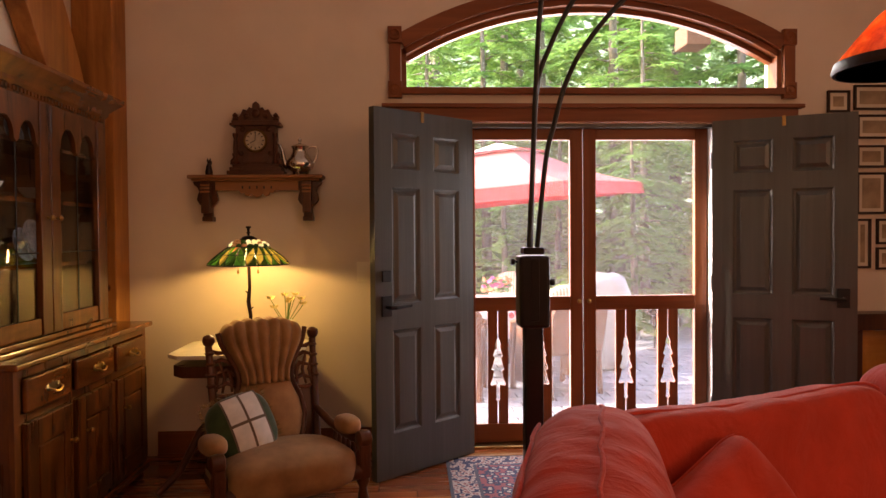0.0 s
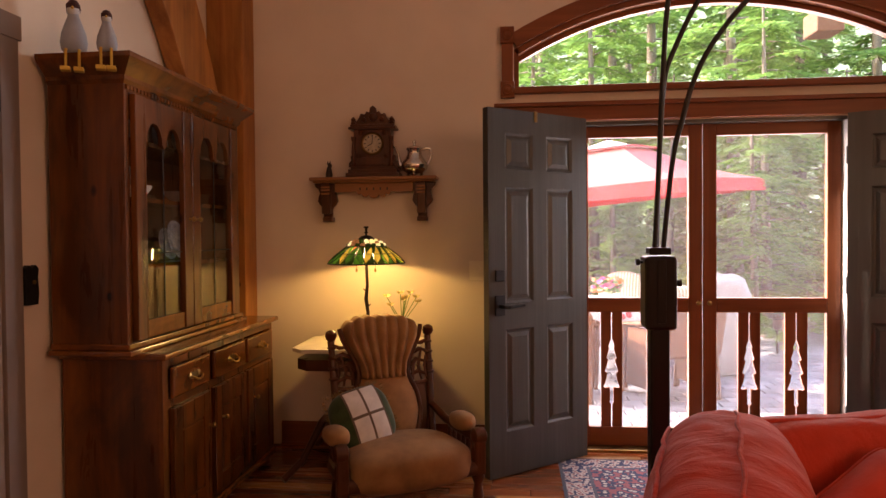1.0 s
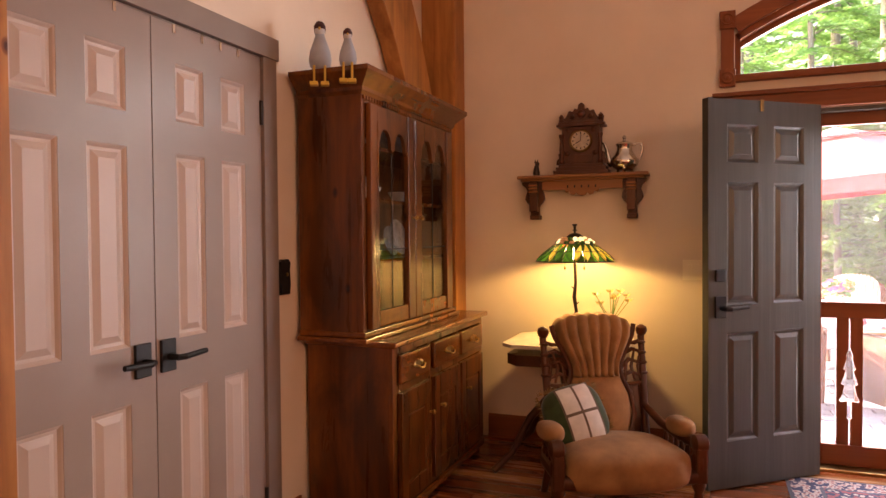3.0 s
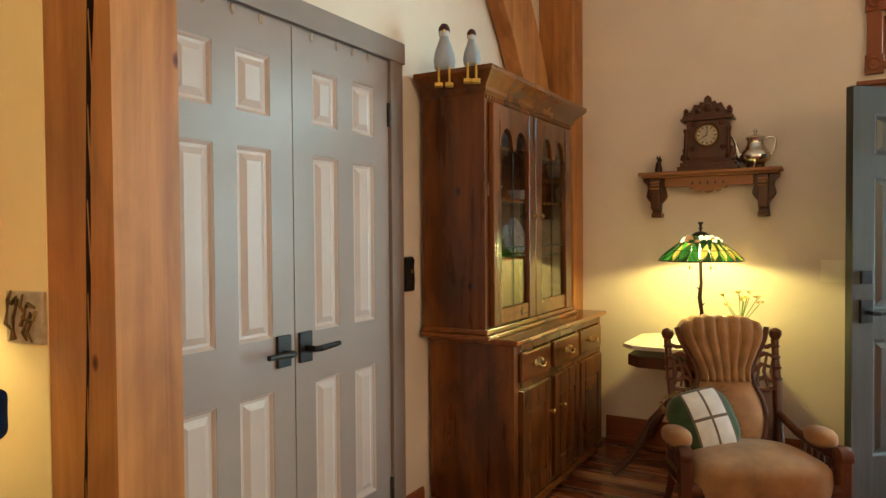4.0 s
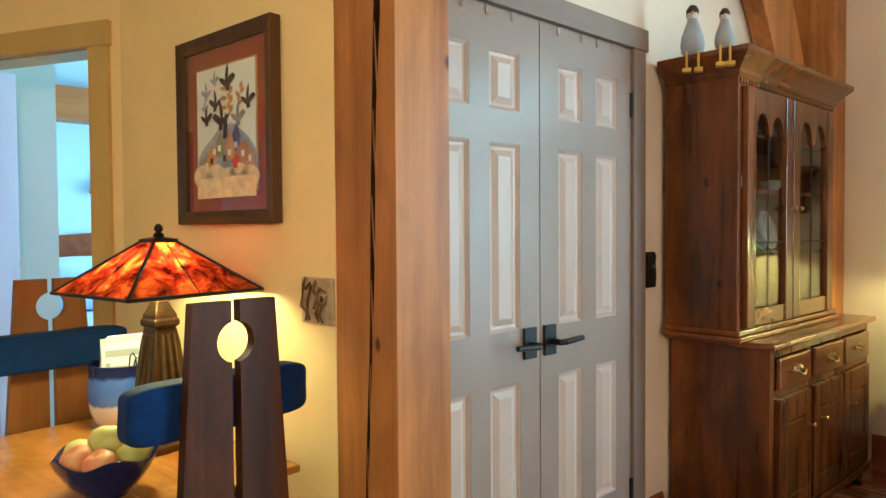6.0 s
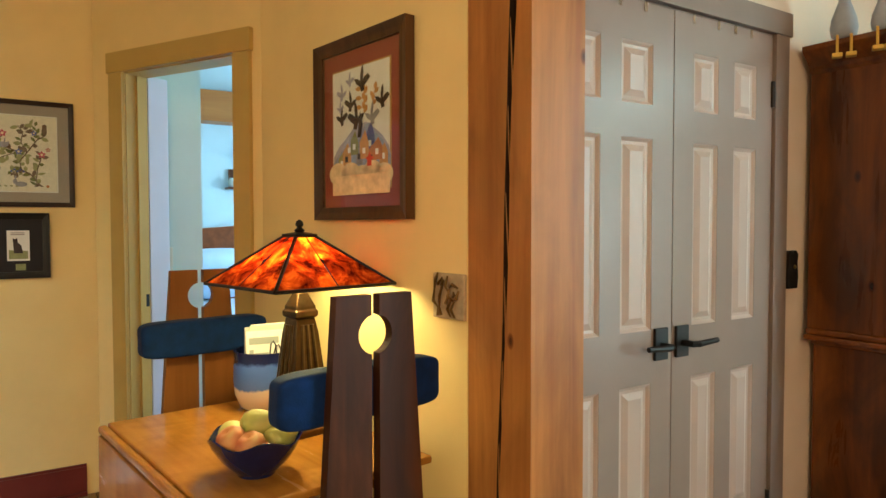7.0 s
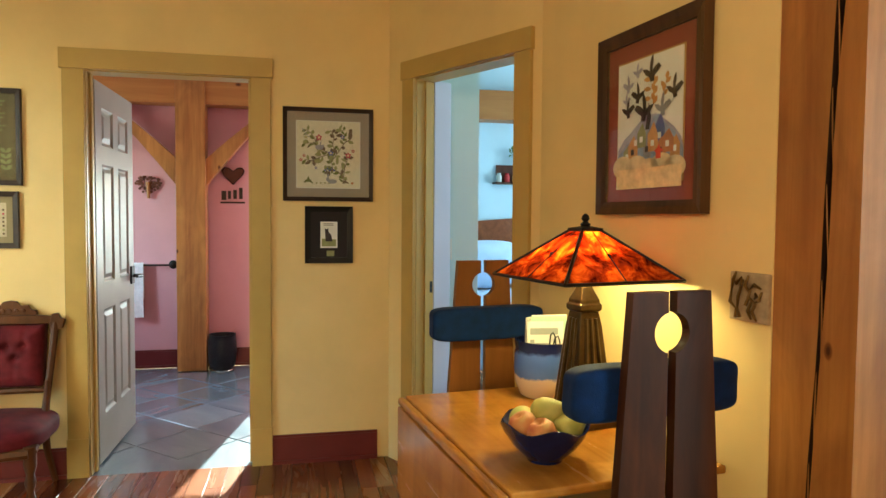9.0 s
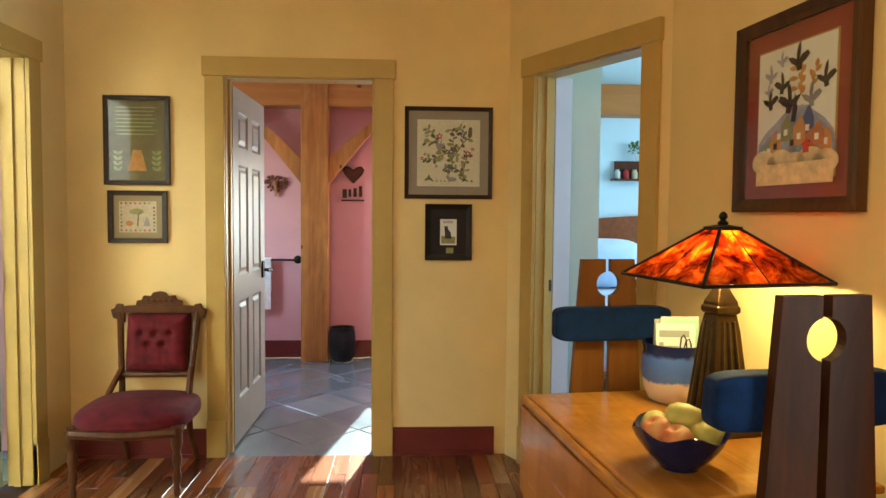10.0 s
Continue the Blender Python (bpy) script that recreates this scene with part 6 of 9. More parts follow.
# ---- picture wall beside the garden door ----
def frame_box(t, w, h, fw, depth, frame_m, mats):
    """Frame in x, z about the centre, back at y = 0, standing toward -y; mats: (name, inset, material)."""
    bm = bmesh.new()
    for a, b in ((0, 1), (1, 2), (2, 3), (3, 0)):
        c = [(-w / 2, -h / 2), (w / 2, -h / 2), (w / 2, h / 2), (-w / 2, h / 2)]
        i = [(x + (fw if x < 0 else -fw), z + (fw if z < 0 else -fw)) for x, z in c]
        mid = [((p[0] * 0.45 + q[0] * 0.55), (p[1] * 0.45 + q[1] * 0.55)) for p, q in zip(c, i)]
        ring = [(c, 0.0), (c, -depth), (mid, -depth * 0.8), (i, -depth * 0.72), (i, 0.0)]
        vs = [(bm.verts.new((p[a][0], y, p[a][1])), bm.verts.new((p[b][0], y, p[b][1]))) for p, y in ring]
        for k in range(len(vs)):
            u, v = vs[k], vs[(k + 1) % len(vs)]
            bm.faces.new((u[0], u[1], v[1], v[0]))
    part("frame", bm, frame_m, t)
    y = -depth * 0.30
    for nm, inset, m in mats:
        part(nm, boxm(-w / 2 + fw + inset, w / 2 - fw - inset, y - 0.002, y, -h / 2 + fw + inset, h / 2 - fw - inset), m, t)
        y -= 0.0022
    return y


M_fr_dark = wood("dark_frame", (0.016, 0.007, 0.004), (0.042, 0.019, 0.010), 0.4, "x", 30)
M_fr_gold = wood("brown_frame", (0.10, 0.045, 0.018), (0.19, 0.09, 0.04), 0.35, "x", 30)
M_sepia = fabric("sepia_print", (0.30, 0.22, 0.14), 0.7, 0.5, 6, 200, 0, 0)
M_matt = painted("cream_mat", (0.62, 0.54, 0.42), 0.8)
for x0, x1, z0, z1 in ((2.60, 2.74, 2.065, 2.20), (2.77, 3.02, 2.08, 2.235), (2.79, 3.02, 1.90, 2.05), (2.79, 2.98, 1.72, 1.86), (2.79, 2.98, 1.43, 1.69), (2.78, 2.88, 1.09, 1.40), (2.92, 3.10, 1.24, 1.40), (2.92, 3.10, 1.08, 1.22)):
    t = thing("framed_print", pose((x0 + x1) / 2, BY - 0.001, (z0 + z1) / 2), "small sepia print in a dark wooden frame", "picture", "prints beside the garden door")
    frame_box(t, x1 - x0, z1 - z0, 0.014, 0.02, M_fr_dark, (("mat", 0, M_matt), ("print", 0.022, M_sepia)))
t = thing("console_shelf", pose(3.0, BY - 0.001, 0), "dark wooden console shelf against the wall", "shelf")
part("top", boxm(-0.32, 0.5, -0.16, 0, 0.72, 0.82), M_walnut, t, bevel=0.006)
part("back_panel", boxm(-0.30, 0.48, -0.03, 0, 0.10, 0.72), M_tabletop, t)
for x in (-0.28, 0.44):
    part("leg", boxm(x - 0.025, x + 0.025, -0.14, -0.09, 0, 0.72), M_walnut, t, bevel=0.004)
lamp("pendant_bulb", "POINT", 4.5, (1.0, 0.50, 0.20), pose(1.77, 2.36, 1.96), 0.05)

# ---- hall: gate-leg table and its chairs ----
TA = 6.5
HT = pose(-2.31, 0.34, 0, 0, 0, TA)
TZ = 0.70


def drop_leaf_table():
    t = thing("drop_leaf_table", HT, "honey oak drop-leaf table against the hall wall", "table")
    part("tabletop", boxm(-0.48, 0.42, -0.30, 0.30, TZ - 0.022, TZ), M_tabletop, t, bevel=0.006)
    bm = boxm(-0.48, 0.42, -0.328, -0.303, TZ - 0.030, TZ - 0.004)
    part("rule_joint", bm, M_tabletop, t, bevel=0.008)
    pts = [(-0.48, TZ - 0.036), (0.42, TZ - 0.036), (0.42, TZ - 0.33), (0.30, TZ - 0.38), (-0.36, TZ - 0.38), (-0.48, TZ - 0.33)]
    part("drop_leaf", platem(pts[::-1], 0.02, pose(0, -0.328, 0)), M_tabletop, t, bevel=0.004)
    part("apron", boxm(-0.40, 0.34, -0.24, -0.22, TZ - 0.12, TZ - 0.023), M_tabletop, t)
    part("apron", boxm(-0.40, 0.34, 0.22, 0.24, TZ - 0.12, TZ - 0.023), M_tabletop, t)
    for x in (-0.42, 0.36):
        for y in (-0.23, 0.23):
            part("leg", lathem([(0.016, 0), (0.02, 0.05), (0.024, 0.20), (0.018, 0.30), (0.026, 0.42), (0.03, 0.50), (0.03, TZ - 0.023)], 14, pose(x, y, 0)), M_tabletop, t, smooth=True)
        part("stretcher", boxm(x - 0.012, x + 0.012, -0.23, 0.23, 0.12, 0.15), M_tabletop, t, bevel=0.004)


drop_leaf_table()


def plank_chair(m, label, boards, name="plank_chair"):
    """Chair with a keyhole-pierced board back; the sitter faces -y, boards at y = 0, top at 1.16."""
    t = thing(name, m, label, "chair", "keyhole chairs at the table")
    zt, zb, wt, wb, hz, hr, sl = 1.16, 0.30, 0.107, 0.165, 1.065, 0.048, 0.011
    for s in (-1, 1):
        cut = [(sl, zt), (sl, hz + hr)] + [(hr * math.sin(radians(a)), hz + hr * math.cos(radians(a))) for a in range(12, 170, 12)] + [(sl, hz - hr), (sl, zb)]
        pts = [(s * x, z) for x, z in cut + [(wb, zb), (wt, zt)]]
        part("back_board", platem(pts, 0.028, pose(0, -0.014, 0)), boards, t, bevel=0.002)
    part("back_cushion", pillow(0.465, 0.078, 0.128, 18, 7.0, 0.0, 0.003, 4.0), M_navy, t, smooth="all", m=pose(0, -0.055, 0.920))
    part("seat", boxm(-0.21, 0.21, -0.40, 0.02, 0.425, 0.45), boards, t, bevel=0.006)
    part("seat_pad", pillow(0.40, 0.38, 0.06, 10, 4.0, 0.2), M_navy, t, smooth="all", m=pose(0, -0.20, 0.475))
    for s in (-1, 1):
        part("front_leg", platem([(s * 0.12 - 0.02, 0.425), (s * 0.12 + 0.02, 0.425), (s * 0.17 + 0.02, 0), (s * 0.17 - 0.02, 0)], 0.035, pose(0, -0.37, 0)), boards, t, bevel=0.003)
        part("rear_leg", platem([(s * 0.14 - 0.02, 0.425), (s * 0.14 + 0.02, 0.425), (s * 0.17 + 0.02, 0), (s * 0.17 - 0.02, 0)], 0.03, pose(0, -0.04, 0)), boards, t, bevel=0.003)
    return t


# same wood as the far chair, coloured darker for its backlit side
M_chairwood_shaded = wood("chair_wood_shaded", (0.020, 0.006, 0.0025), (0.115, 0.034, 0.009), 0.52, "z", 18, 3.4, 0.2, blotch=0.35)
plank_chair(pose(-1.832, 0.457, 0, 0, 0, -90 + 7), "board-back chair with a keyhole cut-out and navy cushion, wood coloured as shaded", M_chairwood_shaded)
plank_chair(pose(-3.005, 0.335, 0, 0, 0, 90 + 7), "board-back chair with a keyhole cut-out and navy cushion, wood coloured as lit", M_chairwood_lit)


# ---- mica lamp ----
M_mica = lit_glass("orange_mica", [(0.36, (0.06, 0.008, 0.002)), (0.50, (0.36, 0.065, 0.007)), (0.62, (0.78, 0.26, 0.022)), (0.76, (1.0, 0.62, 0.12))], 15, 0.08, 0.78)
M_pewter = metal("patinated_bronze", (0.10, 0.062, 0.026), 0.28, 0.85)


def mica_lamp():
    t = thing("mica_lamp", pose(-2.343, 0.474, TZ, 0, 0, 11), "lit table lamp with an orange mica pyramid shade", "lamp")

    def frustum(levels, m=None):
        bm = bmesh.new()
        rings = []
        for h, z in levels:
            rings.append([bm.verts.new((sx * h, sy * h, z)) for sx, sy in ((-1, -1), (1, -1), (1, 1), (-1, 1))])
        for a, b in zip(rings, rings[1:]):
            for k in range(4):
                bm.faces.new((a[k], a[(k + 1) % 4], b[(k + 1) % 4], b[k]))
        bm.faces.new(rings[0][::-1])
        bm.faces.new(rings[-1])
        return bm

    part("foot", frustum([(0.085, 0), (0.085, 0.018), (0.072, 0.028), (0.066, 0.04)]), M_pewter, t, bevel=0.003)
    part("column", frustum([(0.066, 0.04), (0.040, 0.30), (0.032, 0.345)]), M_pewter, t, bevel=0.003)
    for sx, sy in ((1, 0), (-1, 0), (0, 1), (0, -1)):
        for o in (-0.5, 0, 0.5):
            a, b = 0.064, 0.034
            p0 = Vector((sx * a + (o * a if sy else 0), sy * a + (o * a if sx else 0), 0.055))
            p1 = Vector((sx * b + (o * b if sy else 0), sy * b + (o * b if sx else 0), 0.325))
            part("rib", tubem([p0, p1], [0.010, 0.007], 8), M_pewter, t, smooth=True)
    part("capital", frustum([(0.033, 0.345), (0.039, 0.352), (0.039, 0.366), (0.034, 0.372), (0.034, 0.380), (0.024, 0.402), (0.017, 0.42)]), M_pewter, t, bevel=0.002)
    part("socket", lathem([(0.016, 0.41), (0.018, 0.44), (0.014, 0.46)], 14), M_brass, t, smooth=True)
    part("pull_chain", tubem([(0.03, -0.03, 0.45), (0.03, -0.03, 0.36)], 0.0018, 6), M_brass, t)
    b, tp, z0, z1 = 0.205, 0.032, 0.448, 0.592
    cam_ = 0.006
    shade = part("shade_cap", frustum([(tp + 0.006, z1 - 0.004), (tp + 0.006, z1 + 0.006), (0.012, z1 + 0.012)]), M_black, t)
    part("finial", lathem([(0.012, z1 + 0.01), (0.016, z1 + 0.018), (0.007, z1 + 0.026), (0.013, z1 + 0.034), (0.010, z1 + 0.044), (0.003, z1 + 0.05)], 12), M_black, t, smooth=True)
    cs = [(-1, -1), (1, -1), (1, 1), (-1, 1)]
    for k in range(4):
        a, c = cs[k], cs[(k + 1) % 4]
        for h in (0, 1):
            # each side is two panes either side of a middle came
            u0, u1 = (0.012, 0.492) if h == 0 else (0.508, 0.988)
            def q(u, half, z):
                return Vector((a[0] * half + (c[0] - a[0]) * half * u, a[1] * half + (c[1] - a[1]) * half * u, z))
            bm = bmesh.new()
            f = [q(u0, b - 0.003, z0 + 0.003), q(u1, b - 0.003, z0 + 0.003), q(u1, tp, z1), q(u0, tp, z1)]
            vs = [bm.verts.new(p) for p in f] + [bm.verts.new(p * 0.985 - Vector((0, 0, 0.003)) + Vector((0, 0, p.z * 0.015))) for p in f]
            bm.faces.new(vs[:4])
            bm.faces.new(vs[4:][::-1])
            for j in range(4):
                bm.faces.new((vs[j], vs[(j + 1) % 4], vs[4 + (j + 1) % 4], vs[4 + j]))
            part("mica_pane", bm, M_mica, shade)
        e0, e1 = Vector((a[0] * b, a[1] * b, z0)), Vector((a[0] * tp, a[1] * tp, z1))
        part("hip_came", tubem([e0, e1], 0.0055, 6), M_black, shade)
        m0, m1 = Vector(((a[0] + c[0]) / 2 * b, (a[1] + c[1]) / 2 * b, z0)), Vector(((a[0] + c[0]) / 2 * tp, (a[1] + c[1]) / 2 * tp, z1))
        part("middle_came", tubem([m0, m0.lerp(m1, 0.45), m0.lerp(m1, 0.5), m0.lerp(m1, 0.55), m1], [0.0018, 0.002, 0.006, 0.002, 0.0018], 6), M_black, shade)
        part("rim_came", tubem([e0, Vector((c[0] * b, c[1] * b, z0))], 0.0055, 6), M_black, shade)
    part("bulb", lathem([(0.007, 0.455), (0.015, 0.475), (0.018, 0.50), (0.012, 0.525), (0.003, 0.535)], 14), M_bulb, t, smooth=True)


mica_lamp()


# ---- crock with magazines, fruit bowl ----
def glazed(name, stops, lo, hi):
    """Pottery glaze in bands by height with a ragged drip line."""
    mt, n, l, b = nodes_of(name)
    tc, sep = n.new("ShaderNodeTexCoord"), n.new("ShaderNodeSeparateXYZ")
    l.new(tc.outputs["Object"], sep.inputs[0])
    nz = noise_tex(n, l, tc.outputs["Object"], 26, 3)
    ad = n.new("ShaderNodeMath")
    ad.operation = "MULTIPLY_ADD"
    ad.inputs[1].default_value = 0.035
    l.new(nz.outputs[0], ad.inputs[0])
    l.new(sep.outputs["Z"], ad.inputs[2])
    mr = n.new("ShaderNodeMapRange")
    mr.inputs["From Min"].default_value, mr.inputs["From Max"].default_value = lo, hi
    l.new(ad.outputs[0], mr.inputs["Value"])
    r = ramp(n, stops)
    l.new(mr.outputs[0], r.inputs[0])
    l.new(r.outputs[0], b.inputs["Base Color"])
    b.inputs["Roughness"].default_value = 0.12
    return mt


M_crock = glazed("crock_glaze", [(0.0, (0.66, 0.58, 0.46)), (0.36, (0.68, 0.60, 0.50)), (0.40, (0.10, 0.19, 0.52)), (0.78, (0.07, 0.14, 0.46)), (0.84, (0.012, 0.018, 0.08)), (1.0, (0.010, 0.014, 0.07))], 0.017, 0.217)
CR = pose(-2.668, 0.474, TZ)
t = thing("crock", CR, "blue and cream glazed pottery crock holding magazines", "crock")
part("crock", lathem([(0.075, 0), (0.088, 0.008), (0.104, 0.05), (0.110, 0.10), (0.108, 0.155), (0.104, 0.168), (0.108, 0.19), (0.108, 0.20), (0.100, 0.20), (0.098, 0.10), (0.075, 0.012), (0.01, 0.01)], 36), M_crock, t, smooth=True)
M_cover = [painted("magazine_cover_white", (0.70, 0.70, 0.64), 0.35, 0.05, 30), painted("magazine_cover_green", (0.36, 0.55, 0.40), 0.35), painted("magazine_cover_grey", (0.55, 0.58, 0.52), 0.35)]
for k, (x, y, rz, tilt, h) in enumerate(((0.042, -0.012, 84, -5, 0.222), (0.026, 0.005, 86, -3, 0.238), (0.005, 0.012, 90, 0, 0.242), (-0.02, -0.005, 88, 3, 0.232))):
    m = CR @ pose(x, y, 0.045, 0, 0, rz) @ pose(0, 0, 0, tilt, 0, 0)
    t = thing("magazine", m, "white-covered magazine standing in the crock" if k != 1 else "green-edged magazine standing in the crock", "magazine", "magazines in the crock")
    part("pages", boxm(-0.064, 0.064, -0.003, 0.003, 0, h), M_paper, t)
    part("cover", boxm(-0.0645, 0.0645, -0.0042, -0.0034, 0, h + 0.001), M_cover[1 if k == 1 else (0 if k % 2 == 0 else 2)], t)
    if k == 0:
        grey = painted("title_ink", (0.30, 0.32, 0.30), 0.5)
        part("title_bar", boxm(-0.055, 0.045, -0.0052, -0.0046, h - 0.045, h - 0.022), grey, t)
        part("heading_bar", boxm(-0.055, -0.040, -0.0052, -0.0046, h - 0.085, h - 0.062), grey, t)
        part("text_bar", boxm(-0.040, 0.01, -0.0052, -0.0046, h - 0.080, h - 0.074), grey, t)
        part("text_bar", boxm(-0.055, -0.02, -0.0052, -0.0046, h - 0.105, h - 0.100), grey, t)
        bm = bmesh.new()
        tube(bm, [(0.012, -0.006, 0.13), (0.018, -0.006, 0.175), (0.026, -0.006, 0.185), (0.034, -0.006, 0.17), (0.037, -0.006, 0.13)], 0.0025, 6)
        tube(bm, [(0.024, -0.006, 0.13), (0.034, -0.006, 0.165), (0.044, -0.006, 0.172), (0.050, -0.006, 0.155), (0.052, -0.006, 0.13)], 0.0025, 6)
        part("scissor_loops", bm, M_black, t)

M_cobalt = painted("cobalt_glaze", (0.010, 0.016, 0.075), 0.08, 0.25, 12, 0.02)
BW = Vector((-2.06, 0.245, TZ))
t = thing("fruit_bowl", pose(*BW), "cobalt blue glazed bowl with a wavy rim", "bowl")
bm = bmesh.new()
prof = [(0.052, 0.0), (0.056, 0.008), (0.060, 0.012), (0.095, 0.045), (0.122, 0.085), (0.133, 0.112), (0.129, 0.114), (0.116, 0.087), (0.088, 0.05), (0.05, 0.022), (0.004, 0.018)]
vs = lathe(bm, prof, 40)
for v in vs:
    r = math.hypot(v.co.x, v.co.y)
    a = math.atan2(v.co.y, v.co.x)
    v.co.z += 0.010 * math.cos(5 * a + 0.6) * max(0, (r - 0.09) / 0.04)
    v.co *= 0.88
part("bowl", bm, M_cobalt, t, smooth=True)


def fruit_skin(name, a, b, c):
    mt, n, l, bs = nodes_of(name)
    vec = coords(n, l, (1, 1, 1))
    t1, t2 = noise_tex(n, l, vec, 11, 3), noise_tex(n, l, vec, 180, 2)
    r = ramp(n, [(0.36, a), (0.52, b), (0.66, c)])
    l.new(t1.outputs[0], r.inputs[0])
    l.new(r.outputs[0], bs.inputs["Base Color"])
    bs.inputs["Roughness"].default_value = 0.55
    bs.inputs["Subsurface Weight"].default_value = 0.05
    bumped(n, l, bs, t2.outputs[0], 0.1, 0.001)
    return mt


M_peach = fruit_skin("peach_skin", (0.50, 0.13, 0.055), (0.62, 0.28, 0.10), (0.66, 0.46, 0.17))
M_pear = fruit_skin("pear_skin", (0.42, 0.42, 0.09), (0.55, 0.50, 0.14), (0.62, 0.48, 0.18))
M_stalk = painted("fruit_stalk", (0.08, 0.045, 0.02), 0.8)
APPLE = [(0.004, 0.006), (0.016, 0.0), (0.030, 0.010), (0.038, 0.030), (0.036, 0.048), (0.024, 0.062), (0.010, 0.062), (0.003, 0.055)]
PEAR = [(0.004, 0.004), (0.020, 0.0), (0.034, 0.014), (0.037, 0.034), (0.030, 0.058), (0.019, 0.076), (0.012, 0.088), (0.003, 0.092)]
for k, (dx, dy, dz, kind, tilt, rz) in enumerate(((0.065, -0.035, 0.075, "peach", 20, 20), (0.055, 0.045, 0.08, "pear", 78, 200), (-0.045, -0.055, 0.085, "pear", 80, 60), (0.0, -0.005, 0.12, "pear", 76, 150), (0.02, -0.075, 0.085, "peach", 30, 0), (-0.055, 0.03, 0.085, "peach", 10, 90), (-0.02, 0.075, 0.085, "peach", 30, 40), (0.03, 0.01, 0.055, "peach", 0, 10))):
    nm = kind
    t = thing(nm, pose(BW.x + dx * 0.86, BW.y + dy * 0.86, BW.z + dz * 0.88 - 0.010, 0, 0, rz) @ pose(0, 0, 0.03, tilt, 0, 0) @ pose(0, 0, -0.03), "rosy yellow %s in the blue bowl" % kind if kind == "peach" else "green-yellow pear in the blue bowl", "fruit", "fruit in the bowl")
    part("flesh", lathem(APPLE if kind == "peach" else PEAR, 24), M_peach if kind == "peach" else M_pear, t, smooth="all")
    if kind == "pear":
        part("stalk", tubem([(0, 0, 0.09), (0.003, 0, 0.106)], 0.0018, 6), M_stalk, t)


# ---- framed pictures in the hall ----
M_fr_brown = wood("bronzed_wood_frame", (0.026, 0.011, 0.005), (0.095, 0.042, 0.016), 0.3, "z", 26)
M_mat_red = painted("brick_red_mat", (0.27, 0.048, 0.036), 0.7)
M_fillet = painted("gold_fillet", (0.50, 0.30, 0.09), 0.35)
M_art_white = painted("watercolour_paper", (0.86, 0.84, 0.80), 0.8, 0.04, 14)
INK = {k: painted("ink_" + k, c, 0.8, 0.2, 30) for k, c in {"black": (0.06, 0.045, 0.045), "orange": (0.60, 0.30, 0.10), "blue": (0.30, 0.36, 0.50), "slate": (0.30, 0.29, 0.32), "cream": (0.68, 0.55, 0.33), "rust": (0.48, 0.19, 0.07), "red": (0.50, 0.07, 0.045), "green": (0.16, 0.17, 0.05), "sage": (0.30, 0.30, 0.13), "rose": (0.42, 0.08, 0.11), "brown": (0.16, 0.11, 0.07), "indigo": (0.10, 0.12, 0.32), "lilac": (0.42, 0.40, 0.52)}.items()}


def flat(t, name, pts, y, material, label=""):
    part(name, platem(pts, 0.0008, pose(0, y, 0)), material, t, label)


def leaf_shape(x, z, ln, wd, ang, n=7):
    c, s = math.cos(radians(ang)), math.sin(radians(ang))
    out = []
    for k in range(2 * n):
        u = k / n if k < n else 2 - k / n
        w = wd * math.sin(math.pi * u) * (1 if k < n else -1)
        out.append((x + u * ln * c - w * s, z + u * ln * s + w * c))
    return out


def disc(x, z, rx, rz, n=14, a0=0, a1=360):
    return [(x + rx * math.cos(radians(a0 + (a1 - a0) * k / n)), z + rz * math.sin(radians(a0 + (a1 - a0) * k / n))) for k in range(n)]


def bird_shape(x, z, s, f=1):
    pts = [(-0.58, 0.30), (-0.30, 0.26), (-0.10, 0.10), (-0.10, 0.45), (-0.02, 0.80), (0.10, 1.0), (0.12, 0.60), (0.06, 0.12), (0.22, 0.30), (0.48, 0.42), (0.62, 0.22), (0.40, -0.02), (0.16, -0.20), (0.20, -0.44), (-0.04, -0.50), (-0.12, -0.22), (-0.38, -0.04)]
    return [(x + f * px * s, z + pz * s) for px, pz in pts]


